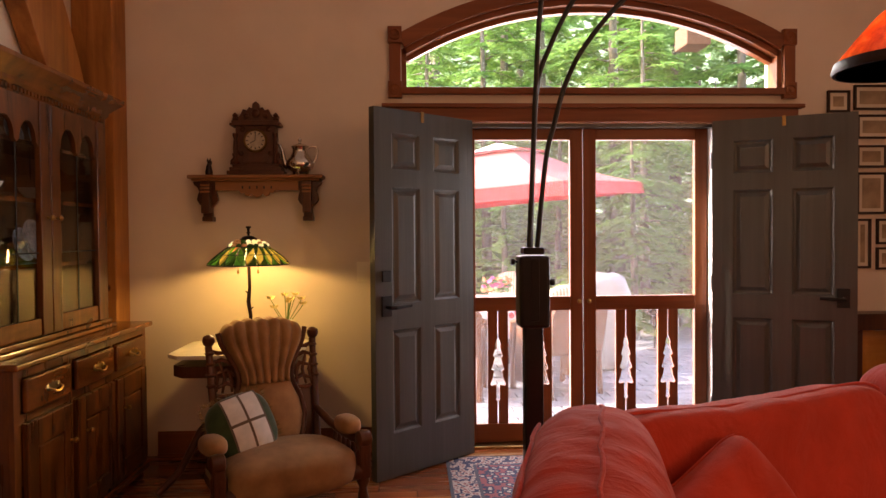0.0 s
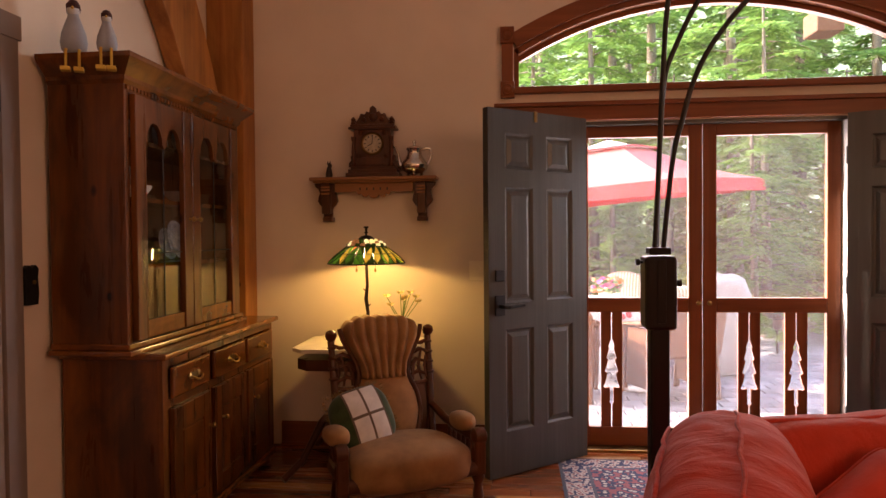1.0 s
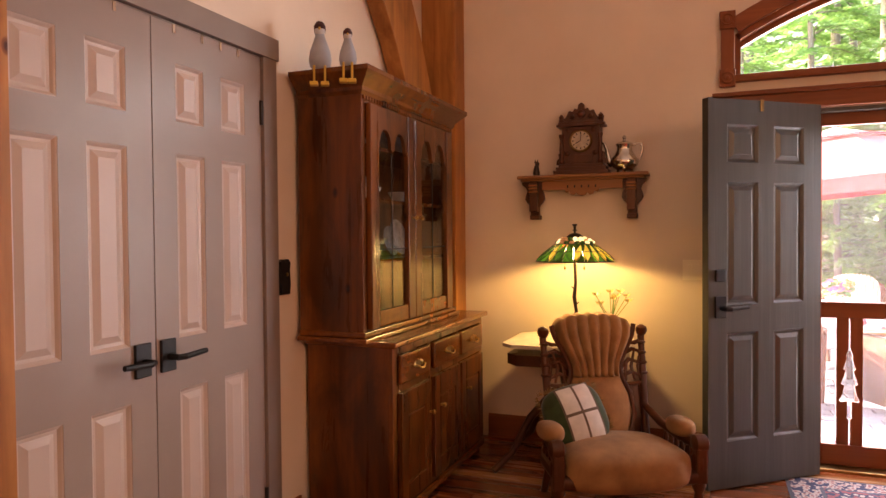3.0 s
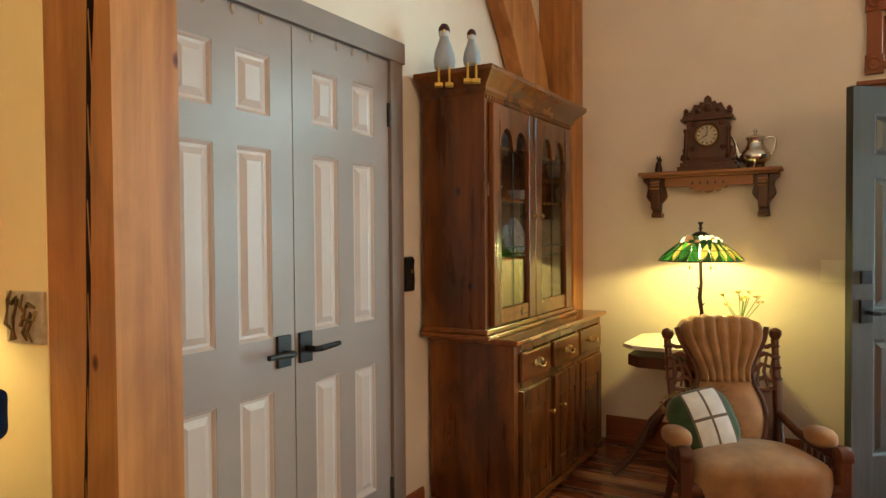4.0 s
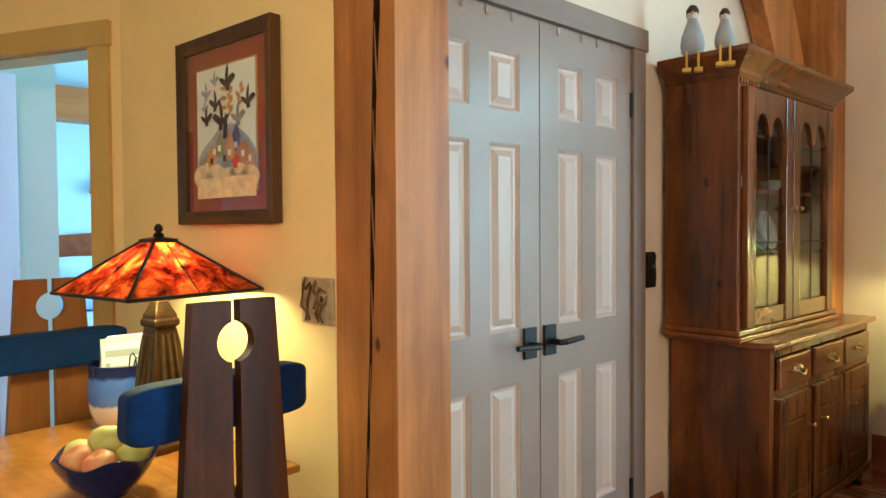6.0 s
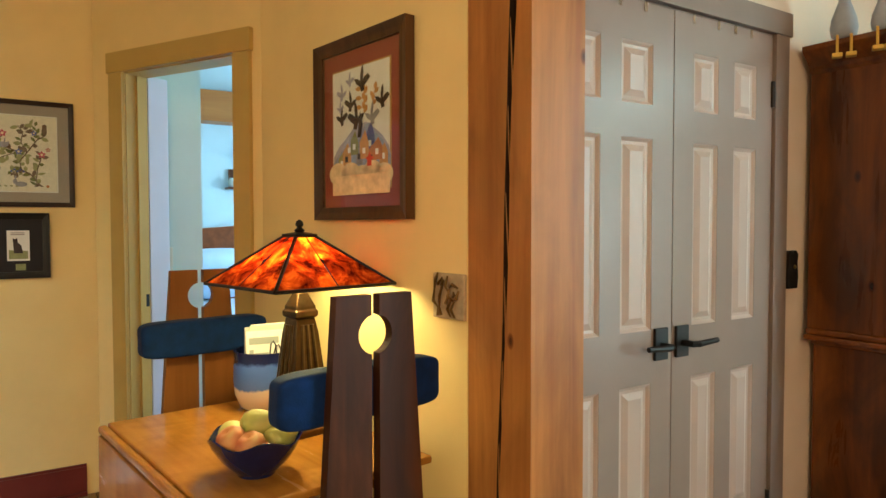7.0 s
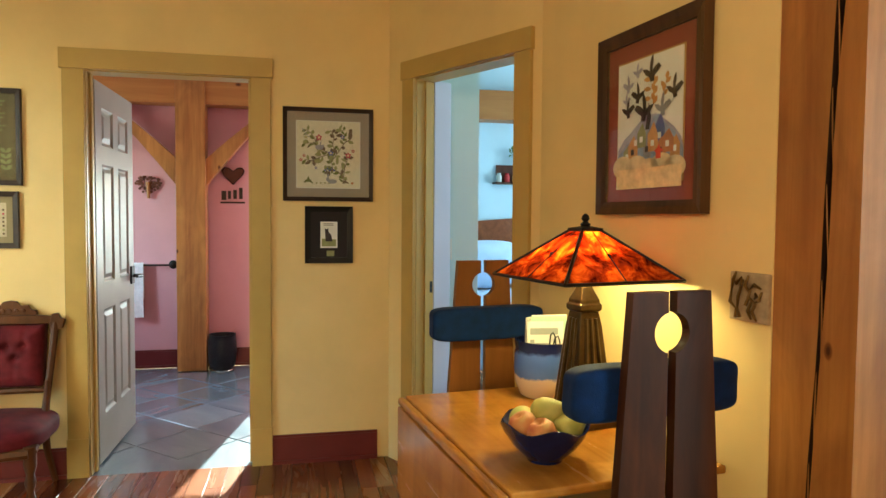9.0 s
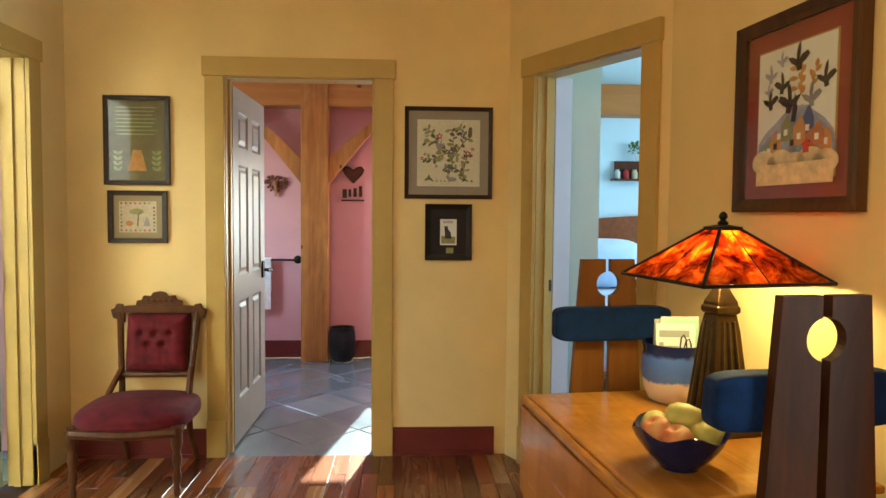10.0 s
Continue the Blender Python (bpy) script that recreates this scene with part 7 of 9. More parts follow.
def hill_picture():
    m = HP @ pose(-0.494, -0.004, 1.6425)
    t = thing("framed_picture", m, "watercolour of a bird tree over a village, red mat", "picture")
    w, h = 0.535, 0.60
    y = frame_box(t, w, h, 0.042, 0.034, M_fr_brown, (("mat", 0, M_mat_red), ("fillet", 0.056, M_fillet), ("print", 0.062, M_art_white)))
    y -= 0.0006

    def inked(t, name, pts, y, material):
        flat(t, name, [(x * 1.10 + 0.006, z * 0.83) for x, z in pts], y, material)

    inked(t, "hill", [(-0.150, -0.105), (-0.120, -0.065), (-0.085, -0.040), (-0.045, -0.005), (-0.010, 0.012), (0.030, 0.016), (0.070, -0.012), (0.110, -0.045), (0.140, -0.085), (0.150, -0.120), (0.150, -0.170), (-0.150, -0.170)], y, INK["lilac"])
    inked(t, "hill", [(-0.150, -0.130), (-0.105, -0.085), (-0.060, -0.060), (0.0, -0.045), (0.020, 0.004), (0.045, 0.012), (0.075, -0.030), (0.115, -0.065), (0.150, -0.125), (0.150, -0.170), (-0.150, -0.170)], y - 0.0009, INK["blue"])
    for x, z, wd, hh, c, k in ((-0.100, -0.135, 0.040, 0.045, "sage", 0), (-0.072, -0.120, 0.046, 0.065, "orange", 1), (-0.058, -0.085, 0.034, 0.060, "lilac", 0), (-0.030, -0.075, 0.040, 0.062, "sage", 2), (-0.004, -0.115, 0.034, 0.070, "slate", 1), (0.022, -0.095, 0.046, 0.080, "orange", 2), (0.052, -0.070, 0.042, 0.085, "indigo", 0), (0.058, -0.125, 0.044, 0.050, "rust", 1), (0.088, -0.105, 0.050, 0.055, "rust", 2), (0.118, -0.125, 0.040, 0.050, "orange", 0)):
        yy = y - 0.0018 - 0.0005 * k
        inked(t, "house", [(x - wd / 2, z - 0.03), (x + wd / 2, z - 0.03), (x + wd / 2, z + hh * 0.35), (x + wd * 0.1, z + hh), (x - wd / 2, z + hh * 0.45)], yy, INK[c])
        inked(t, "house_window", [(x - 0.008, z - 0.010), (x + 0.006, z - 0.010), (x + 0.006, z + 0.012), (x - 0.008, z + 0.012)], yy - 0.0009, INK["black"] if k == 1 else M_art_white)
    for x, z, r in ((-0.120, -0.175, 0.050), (-0.050, -0.180, 0.052), (0.010, -0.190, 0.046), (0.065, -0.180, 0.050), (0.120, -0.190, 0.046)):
        inked(t, "haystack", disc(x, z, r, r * 0.90, 20), y - 0.0040 - 0.0003 * (x > 0), INK["cream"])
    inked(t, "field", [(-0.150, -0.262), (0.150, -0.262), (0.150, -0.185), (-0.150, -0.185)], y - 0.0048, INK["cream"])
    inked(t, "red_figure", [(0.040, -0.155), (0.062, -0.155), (0.062, -0.132), (0.074, -0.126), (0.058, -0.116), (0.054, -0.100), (0.046, -0.116), (0.032, -0.126), (0.042, -0.132)], y - 0.0056, INK["red"])
    for x, z, s, f, c in ((0.010, 0.170, 0.070, 1, "black"), (-0.050, 0.095, 0.056, -1, "black"), (-0.100, 0.045, 0.056, 1, "black"), (-0.020, 0.030, 0.076, -1, "black"), (0.112, 0.085, 0.060, 1, "black"), (0.062, 0.030, 0.062, 1, "slate"), (-0.055, 0.185, 0.040, 1, "lilac"), (-0.098, 0.140, 0.048, -1, "lilac"), (-0.108, 0.085, 0.034, 1, "lilac")):
        inked(t, "painted_bird", bird_shape(x, z, s, f), y - 0.0030, INK[c])
    inked(t, "tree_trunk", [(-0.012, -0.040), (0.004, -0.040), (0.012, 0.010), (0.002, 0.060), (-0.006, 0.010)], y - 0.0036, INK["black"])
    for k in range(9):
        inked(t, "painted_leaf", leaf_shape(0.018 + 0.010 * math.sin(k * 2.1), 0.050 + 0.012 * k, 0.036, 0.009, 60 + 55 * (k % 3)), y - 0.0011 - 0.0003 * (k % 2), INK["orange"])
    for k in range(5):
        inked(t, "painted_leaf", leaf_shape(0.060 + 0.004 * k, 0.075 + 0.014 * k, 0.030, 0.008, 40 + 40 * (k % 3)), y - 0.0011 - 0.0003 * (k % 2), INK["orange"])
    g = part("glazing", boxm(-w / 2 + 0.042, w / 2 - 0.042, -0.022, -0.0205, -h / 2 + 0.042, h / 2 - 0.042), M_hglass, t)
    g.visible_shadow = False


hill_picture()


def vine_picture():
    t = thing("framed_picture", pose(TX + 0.001, -0.2195, 1.66, 0, 0, 90), "embroidered flowering branch in a taupe mat, dark frame", "picture")
    w, h = 0.475, 0.494
    y = frame_box(t, w, h, 0.022, 0.022, M_fr_dark, (("mat", 0, painted("taupe_mat", (0.34, 0.27, 0.21), 0.8)), ("bevel_edge", 0.046, M_paper), ("linen", 0.050, fabric("natural_linen", (0.78, 0.70, 0.54), 0.9, 0.08, 60, 500, 0, 0.1))))
    y -= 0.0006
    stems = ((((0.085, -0.152), (0.080, -0.120), (0.055, -0.092), (0.022, -0.075), (0.016, -0.035), (0.050, 0.012), (0.085, 0.065), (0.118, 0.086)), 0.0048),
             (((0.045, 0.010), (0.0, 0.012), (-0.040, 0.028), (-0.080, 0.060), (-0.128, 0.058)), 0.0036), (((0.010, 0.005), (-0.040, -0.012), (-0.085, -0.034), (-0.125, -0.028)), 0.0030),
             (((0.080, -0.120), (0.086, -0.070), (0.098, -0.030), (0.104, 0.000)), 0.0034), (((0.040, 0.010), (0.022, 0.052), (0.030, 0.100), (0.010, 0.130)), 0.0028),
             (((-0.060, 0.045), (-0.075, 0.090), (-0.100, 0.120), (-0.118, 0.130)), 0.0024), (((0.030, -0.080), (0.000, -0.088), (-0.022, -0.080)), 0.0024), (((0.098, 0.075), (0.070, 0.112), (0.050, 0.128), (0.085, 0.132)), 0.0018))
    for s, r in stems:
        part("stitched_stem", tubem([(x, y, z) for x, z in s], r, 6, 0.3), INK["brown"], t)
    rng = random.Random(8)
    for s, r in stems:
        for (xa, za), (xb, zb) in zip(s, s[1:]):
            for k in range(3):
                f, sd = (k + 0.5) / 3, (-1) ** k
                ang = math.degrees(math.atan2(zb - za, xb - xa)) + sd * rng.uniform(40, 75)
                flat(t, "stitched_leaf", leaf_shape(xa + (xb - xa) * f, za + (zb - za) * f, rng.uniform(0.020, 0.038), rng.uniform(0.005, 0.010), ang), y - 0.001 - 0.0003 * k, INK[rng.choice(("green", "sage", "sage", "green", "brown"))])
    for x, z, rx, rz in ((0.014, -0.022, 0.012, 0.022), (-0.054, 0.000, 0.018, 0.010), (-0.056, -0.034, 0.020, 0.014), (-0.122, 0.064, 0.013, 0.012), (0.050, 0.140 - 0.010, 0.014, 0.009), (0.046, -0.030, 0.008, 0.022)):
        flat(t, "stitched_leaf", disc(x, z, rx, rz, 8, 15, 375), y - 0.0022, INK["sage"])
    for x, z, r, c in ((-0.050, 0.090, 0.020, "rose"), (0.012, 0.008, 0.017, "indigo"), (0.104, -0.002, 0.019, "rose"), (0.074, 0.096, 0.014, "indigo"), (-0.145, -0.030, 0.012, "rose"), (-0.128, -0.008, 0.010, "rose"), (0.130, 0.022, 0.012, "rose"), (-0.118, 0.090, 0.011, "sage"), (-0.066, -0.072, 0.009, "indigo")):
        pts = []
        for k in range(10):
            rr = r if k % 2 == 0 else r * 0.55
            pts.append((x + rr * math.cos(radians(36 * k + 20)), z + rr * math.sin(radians(36 * k + 20))))
        flat(t, "stitched_flower", pts, y - 0.0024, INK[c])
        flat(t, "flower_heart", disc(x, z, r * 0.3, r * 0.3, 8), y - 0.0034, INK["cream"])
    flat(t, "stitched_bird", bird_shape(-0.042, 0.040, 0.032, 1), y - 0.0026, INK["slate"])
    flat(t, "stitched_bird", disc(-0.048, 0.038, 0.022, 0.013), y - 0.0036, INK["slate"])
    flat(t, "stitched_owl", disc(0.116, 0.108, 0.011, 0.024), y - 0.0026, INK["brown"])
    flat(t, "owl_head", disc(0.117, 0.130, 0.010, 0.010), y - 0.0036, INK["brown"])
    flat(t, "stitched_hare", disc(0.020, -0.142, 0.024, 0.012), y - 0.0026, INK["slate"])
    flat(t, "stitched_hare_head", disc(-0.004, -0.130, 0.009, 0.012), y - 0.0026, INK["slate"])
    flat(t, "hare_ear", leaf_shape(-0.004, -0.122, 0.022, 0.004, 80), y - 0.0036, INK["slate"])
    for k in range(5):
        flat(t, "berry", disc(-0.018 + 0.012 * k, -0.083 + 0.008 * (k % 2), 0.005, 0.005, 8), y - 0.003, INK["indigo"])
        flat(t, "berry", disc(-0.136 + 0.008 * k, 0.132 - 0.010 * k, 0.004, 0.004, 8), y - 0.003, INK["slate"])
        flat(t, "stitched_grass", leaf_shape(-0.132 + 0.012 * k, -0.150, 0.034, 0.006, 30 + 28 * k), y - 0.0016 - 0.0003 * (k % 2), INK["green"])
        flat(t, "stitched_root", leaf_shape(0.070 + 0.010 * k, -0.152, 0.022, 0.004, 20 + 35 * k), y - 0.0016 - 0.0003 * (k % 2), INK["brown"])
        flat(t, "stitched_pebble", disc(-0.085 + 0.022 * k, -0.151, 0.006, 0.004, 8), y - 0.0012, INK["sage"])
    flat(t, "stitched_berry", disc(0.126, -0.150, 0.007, 0.007, 10), y - 0.0026, INK["rust"])
    g = part("glazing", boxm(-w / 2 + 0.022, w / 2 - 0.022, -0.0165, -0.015, -h / 2 + 0.022, h / 2 - 0.022), M_hglass, t)
    g.visible_shadow = False


vine_picture()
t = thing("framed_picture", pose(TX + 0.001, -0.217, 1.2325, 0, 0, 90), "small black cat print in a wide black frame", "picture")
y = frame_box(t, 0.254, 0.305, 0.03, 0.024, painted("black_frame", (0.006, 0.005, 0.005), 0.4), (("mat", 0, painted("charcoal_mat", (0.022, 0.018, 0.019), 0.7)), ("print", 0.052, M_paper)))
flat(t, "ground", [(-0.038, -0.062), (0.038, -0.062), (0.038, -0.025), (-0.038, -0.02)], y - 0.0004, INK["sage"])
flat(t, "cat", [(-0.018, -0.035), (-0.020, 0.0), (-0.022, 0.035), (-0.012, 0.03), (-0.004, 0.036), (-0.002, 0.015), (0.012, 0.0), (0.018, -0.035)], y - 0.0014, INK["black"])
for z in (0.05, 0.058):
    flat(t, "text_bar", [(-0.03, z), (0.025, z), (0.025, z + 0.003), (-0.03, z + 0.003)], y - 0.0004, INK["brown"])
flat(t, "small_print", [(-0.012, -0.115), (0.028, -0.115), (0.028, -0.085), (-0.012, -0.085)], y + 0.0015, INK["sage"])

M_sampler = fabric("aged_sampler_cloth", (0.17, 0.13, 0.068), 0.9, 0.15, 30, 500, 0, 0.1)
t = thing("framed_picture", pose(TX + 0.001, -1.868, 1.705, 0, 0, 90), "aged needlework sampler in a dark wooden frame", "picture")
y = frame_box(t, 0.34, 0.468, 0.024, 0.022, M_fr_dark, (("cloth", 0, M_sampler),))
for k in range(8):
    flat(t, "text_bar", [(-0.11, 0.17 - 0.02 * k), (0.10 - 0.01 * (k % 3), 0.17 - 0.02 * k), (0.10 - 0.01 * (k % 3), 0.176 - 0.02 * k), (-0.11, 0.176 - 0.02 * k)], y - 0.0005, INK["sage"])
flat(t, "stitched_shape", [(-0.05, -0.16), (0.05, -0.16), (0.022, -0.05), (-0.022, -0.05)], y - 0.0005, INK["orange"])
for s in (-1, 1):
    for k in range(4):
        flat(t, "stitched_leaf", leaf_shape(s * 0.10, -0.16 + 0.028 * k, 0.034, 0.009, 90 - s * 45), y - 0.0005 - 0.0004 * (k % 2), INK["sage"])
        flat(t, "stitched_leaf", leaf_shape(s * 0.10, -0.16 + 0.028 * k, 0.034, 0.009, 90 + s * 45), y - 0.0005 - 0.0004 * (k % 2), INK["sage"])
g = part("glazing", boxm(-0.146, 0.146, -0.0165, -0.015, -0.21, 0.21), M_hglass, t)
g.visible_shadow = False
t = thing("framed_picture", pose(TX + 0.001, -1.8695, 1.302, 0, 0, 90), "small needlework square in a dark wooden frame", "picture")
y = frame_box(t, 0.307, 0.278, 0.026, 0.02, M_fr_dark, (("mat", 0, painted("olive_mat", (0.30, 0.24, 0.13), 0.8)), ("cloth", 0.03, fabric("sampler_linen", (0.52, 0.44, 0.31), 0.9, 0.12, 60, 500, 0, 0.1))))
rng = random.Random(12)
for k in range(28):
    u = k / 28 * 4
    e, f = int(u), (u % 1) * 0.17 - 0.085
    x, z = ((f, 0.072), (0.085, f * 0.8), (f, -0.072), (-0.085, f * 0.8))[e]
    flat(t, "stitched_mark", disc(x, z, 0.006, 0.006, 6), y - 0.0005, INK[rng.choice(("sage", "brown", "rose"))])
part("stitched_tree", tubem([(0.0, y, -0.05), (0.004, y, 0.01), (0.02, y, 0.03)], 0.004, 6, 0.3), INK["brown"], t)
flat(t, "stitched_crown", disc(-0.005, 0.028, 0.04, 0.016), y - 0.0008, INK["sage"])
flat(t, "stitched_shape", [(0.03, -0.05), (0.065, -0.05), (0.052, 0.0), (0.042, 0.0)], y - 0.0008, INK["slate"])
flat(t, "stitched_shape", disc(-0.045, -0.035, 0.02, 0.014), y - 0.0008, INK["rust"])

# tile with iron figures beside the post
t = thing("hook_plaque", HP @ pose(-0.066, -0.001, 1.125), "stone plaque with black iron hook figures", "wall ornament")
part("tile", boxm(-0.066, 0.066, -0.012, 0, -0.064, 0.064), painted("tan_stone", (0.46, 0.34, 0.21), 0.6, 0.25, 30), t, bevel=0.003)
for pts in (((-0.036, 0.066), (-0.040, 0.045), (-0.052, 0.015), (-0.050, -0.015), (-0.036, -0.032), (-0.030, -0.056)), ((-0.046, 0.040), (-0.030, 0.034), (-0.018, 0.052), (-0.012, 0.030)), ((-0.012, 0.046), (-0.022, 0.0), (-0.030, -0.030), (-0.016, -0.052)), ((0.006, 0.058), (0.002, 0.030), (0.012, 0.010), (0.004, -0.020)), tuple((0.032 + 0.021 * math.cos(a_), 0.012 + 0.024 * math.sin(a_)) for a_ in (0.6, 1.6, 2.6, 3.6, 4.6, 5.6, 6.6)), ((0.030, 0.014), (0.040, 0.006), (0.028, 0.0)), ((0.034, -0.012), (0.026, -0.034), (0.036, -0.058)), ((0.018, -0.008), (0.012, -0.034), (0.018, -0.056))):
    part("iron_figure", tubem([(x, -0.019 - 0.006 * (k % 2), z) for k, (x, z) in enumerate(pts)], [0.0026 + 0.0022 * (k % 2) for k in range(len(pts))], 8), M_brass_dark, t, smooth=True)


# ---- red velvet side chair ----
def parlour_chair():
    t = thing("side_chair", pose(-3.80, -1.745, 0, 0, 0, 91) @ Matrix.Diagonal((1, 1, 0.93, 1)), "carved oak side chair in tufted wine-red velvet", "chair")
    lean = 0.16
    def B(x, z, d=0.0):
        return Vector((x, 0.19 + (z - 0.42) * lean - d, z))
    for s in (-1, 1):
        part("back_post", tubem([B(s * 0.165, 0.36), B(s * 0.175, 0.50), B(s * 0.19, 0.70), B(s * 0.20, 0.86)], [0.018, 0.017, 0.017, 0.018], 8), M_oak, t, smooth=True)
        ear = [(s * 0.175, 0.80), (s * 0.235, 0.83), (s * 0.245, 0.875), (s * 0.225, 0.885), (s * 0.215, 0.91), (s * 0.185, 0.905), (s * 0.175, 0.86)]
        part("carved_ear", platem(ear if s > 0 else ear[::-1], 0.024, pose(0, 0.19 + 0.42 * lean - 0.012, 0)), M_oak, t, bevel=0.004)
        part("front_leg", lathem([(0.012, 0), (0.016, 0.03), (0.012, 0.06), (0.022, 0.10), (0.014, 0.15), (0.024, 0.19), (0.016, 0.23), (0.026, 0.27), (0.026, 0.36)], 14, pose(s * 0.235, -0.22, 0)), M_oak, t, smooth=True)
        part("rear_leg", tubem([(s * 0.165, 0.18, 0.37), (s * 0.17, 0.20, 0.2), (s * 0.18, 0.28, 0.0)], [0.02, 0.017, 0.015], 8), M_oak, t, smooth=True)
        part("side_rail", tubem([(s * 0.17, 0.18, 0.345), (s * 0.240, -0.23, 0.335)], 0.026, 8), M_oak, t, smooth=True)
        part("hip_bracket", tubem([B(s * 0.175, 0.56), (s * 0.20, 0.10, 0.44), (s * 0.205, 0.06, 0.40)], [0.014, 0.016, 0.012], 8), M_oak, t, smooth=True)
    part("top_rail", platem([(-0.19, 0.855), (0.19, 0.855), (0.19, 0.895), (0.11, 0.90), (-0.11, 0.90), (-0.19, 0.895)], 0.026, pose(0, 0.19 + 0.44 * lean - 0.013, 0)), M_oak, t, bevel=0.004)
    crest = [(-0.12, 0.90), (-0.115, 0.925), (-0.09, 0.93), (-0.08, 0.955), (-0.045, 0.95), (-0.03, 0.972), (0, 0.978)]
    crest = crest + [(-x, z) for x, z in crest[::-1][1:]]
    cr = part("crest", platem(crest[::-1], 0.026, pose(0, 0.19 + 0.48 * lean - 0.013, 0)), M_oak, t, bevel=0.004)
    for k in range(5):
        part("carved_bead", lathem([(0.012, 0), (0.010, 0.006), (0.002, 0.010)], 10, pose(-0.06 + 0.03 * k, 0.19 + 0.48 * lean - 0.013, 0.925, 90, 0, 0)), M_oak, cr, smooth=True)
    part("lower_rail", tubem([B(-0.17, 0.515), B(0.17, 0.515)], 0.017, 8), M_oak, t, smooth=True)
    # tufted back pad
    n, mm = 30, 30
    btn = [(x, z) for x, z in ((-0.075, 0.745), (0.0, 0.745), (0.075, 0.745), (-0.038, 0.685), (0.038, 0.685))]
    bm = bmesh.new()
    g = []
    for j in range(mm + 1):
        row = []
        for i in range(n + 1):
            x, z = -0.155 + 0.31 * i / n, 0.535 + 0.315 * j / mm
            e = min(i, n - i, j, mm - j) / 5
            d = 0.012 + 0.04 * min(1, e) ** 0.5
            for bx, bz in btn:
                d -= 0.028 * math.exp(-((x - bx) ** 2 + (z - bz) ** 2) / 0.00030)
                # pleats falling from each button
                d -= 0.006 * math.exp(-((x - bx) ** 2) / 0.00006) * (1 if (z > bz) == (bz > 0.72) else 0.2)
            row.append(bm.verts.new(B(x, z, d)))
        g.append(row)
    for j in range(mm):
        for i in range(n):
            bm.faces.new((g[j][i], g[j][i + 1], g[j + 1][i + 1], g[j + 1][i]))
    edge = [g[0][i] for i in range(n + 1)] + [g[j][n] for j in range(1, mm + 1)] + [g[mm][i] for i in range(n - 1, -1, -1)] + [g[j][0] for j in range(mm - 1, 0, -1)]
    rear = [bm.verts.new(v.co + Vector((0, 0.05, 0))) for v in edge]
    for k in range(len(edge)):
        q = (k + 1) % len(edge)
        bm.faces.new((edge[k], rear[k], rear[q], edge[q]))
    bm.faces.new(rear)
    part("back_pad", bm, M_wine, t, smooth="all")
    for bx, bz in btn:
        part("button", lathem([(0.007, 0), (0.006, 0.004), (0.001, 0.005)], 10, Matrix.Translation(B(bx, bz, 0.026)) @ pose(0, 0, 0, 90, 0, 0)), M_wine, t, smooth=True)
    part("front_rail", tubem([(-0.235, -0.23, 0.33), (0, -0.255, 0.325), (0.235, -0.23, 0.33)], 0.026, 8), M_oak, t, smooth=True)
    part("seat", pillow(0.53, 0.47, 0.13, 16, 3.6, 0.35), M_wine, t, smooth="all", m=pose(0, -0.025, 0.375))


parlour_chair()

# ---- bathroom things ----
t = thing("waste_bin", pose(-6.50, -1.02, 0), "black woven waste bin with a pale rim foot", "bin")
part("bin", lathem([(0.088, 0.012), (0.112, 0.07), (0.122, 0.17), (0.118, 0.25), (0.11, 0.30), (0.116, 0.312), (0.108, 0.312), (0.104, 0.29), (0.10, 0.03), (0.01, 0.02)], 32), painted("black_wicker", (0.012, 0.011, 0.012), 0.35, 0.3, 60, 0.5), t, smooth=True)
part("foot_ring", lathem([(0.092, 0), (0.096, 0.006), (0.088, 0.014)], 32), M_silver, t, smooth=True)
t = thing("towel_bar", pose(-6.70, -1.445, 0.905), "black iron towel bar on the mauve wall", "towel bar")
part("bar", tubem([(0.07, -0.45, 0), (0.07, 0.0, 0)], 0.009, 10), M_black, t, smooth=True)
part("rose", lathem([(0.036, 0), (0.038, 0.008), (0.026, 0.014), (0.012, 0.02), (0.012, 0.06), (0.022, 0.07), (0.010, 0.085)], 18, pose(0, 0, 0, 0, 90, 0)), M_black, t, smooth=True)
part("rose", lathem([(0.036, 0), (0.038, 0.008), (0.026, 0.014), (0.012, 0.02), (0.012, 0.06), (0.022, 0.07), (0.010, 0.085)], 18, pose(0, -0.45, 0, 0, 90, 0)), M_black, t, smooth=True)
t = thing("towel", pose(-6.63, -1.765, 0.915), "white towel hanging over the towel bar", "towel")
bm = bmesh.new()
pts = [(-0.022, -0.30), (-0.018, 0.0), (0.0, 0.014), (0.018, 0.0), (0.026, -0.46), (0.018, -0.46), (0.010, -0.01), (0.0, 0.0), (-0.010, -0.01), (-0.014, -0.30)]
plate(bm, pts, 0.18, pose(0, -0.09, 0))
part("cloth", bm, fabric("white_towelling", (0.75, 0.70, 0.68), 0.95, 0.1, 30, 250, 0.3, 0.6), t, bevel=0.003)
t = thing("heart_ornament", pose(-6.69, -1.64, 1.59), "rust-brown dried flower heart on the wall", "wall ornament")
bm = bmesh.new()
rng = random.Random(2)
for k in range(90):
    a = rng.uniform(0, 6.28)
    r = 0.105 * math.sqrt(rng.random())
    x, z = r * math.cos(a), 0.7 * r * math.sin(a) + 0.25 * abs(r * math.cos(a))
    lathe(bm, [(0.003, 0), (0.012, 0.008), (0.004, 0.02)], 6, pose(0.0, x, z, 0, 90, rng.uniform(-30, 30)))
part("petals", bm, fabric("rust_petals", (0.16, 0.045, 0.018), 0.9, 0.4, 40), t)
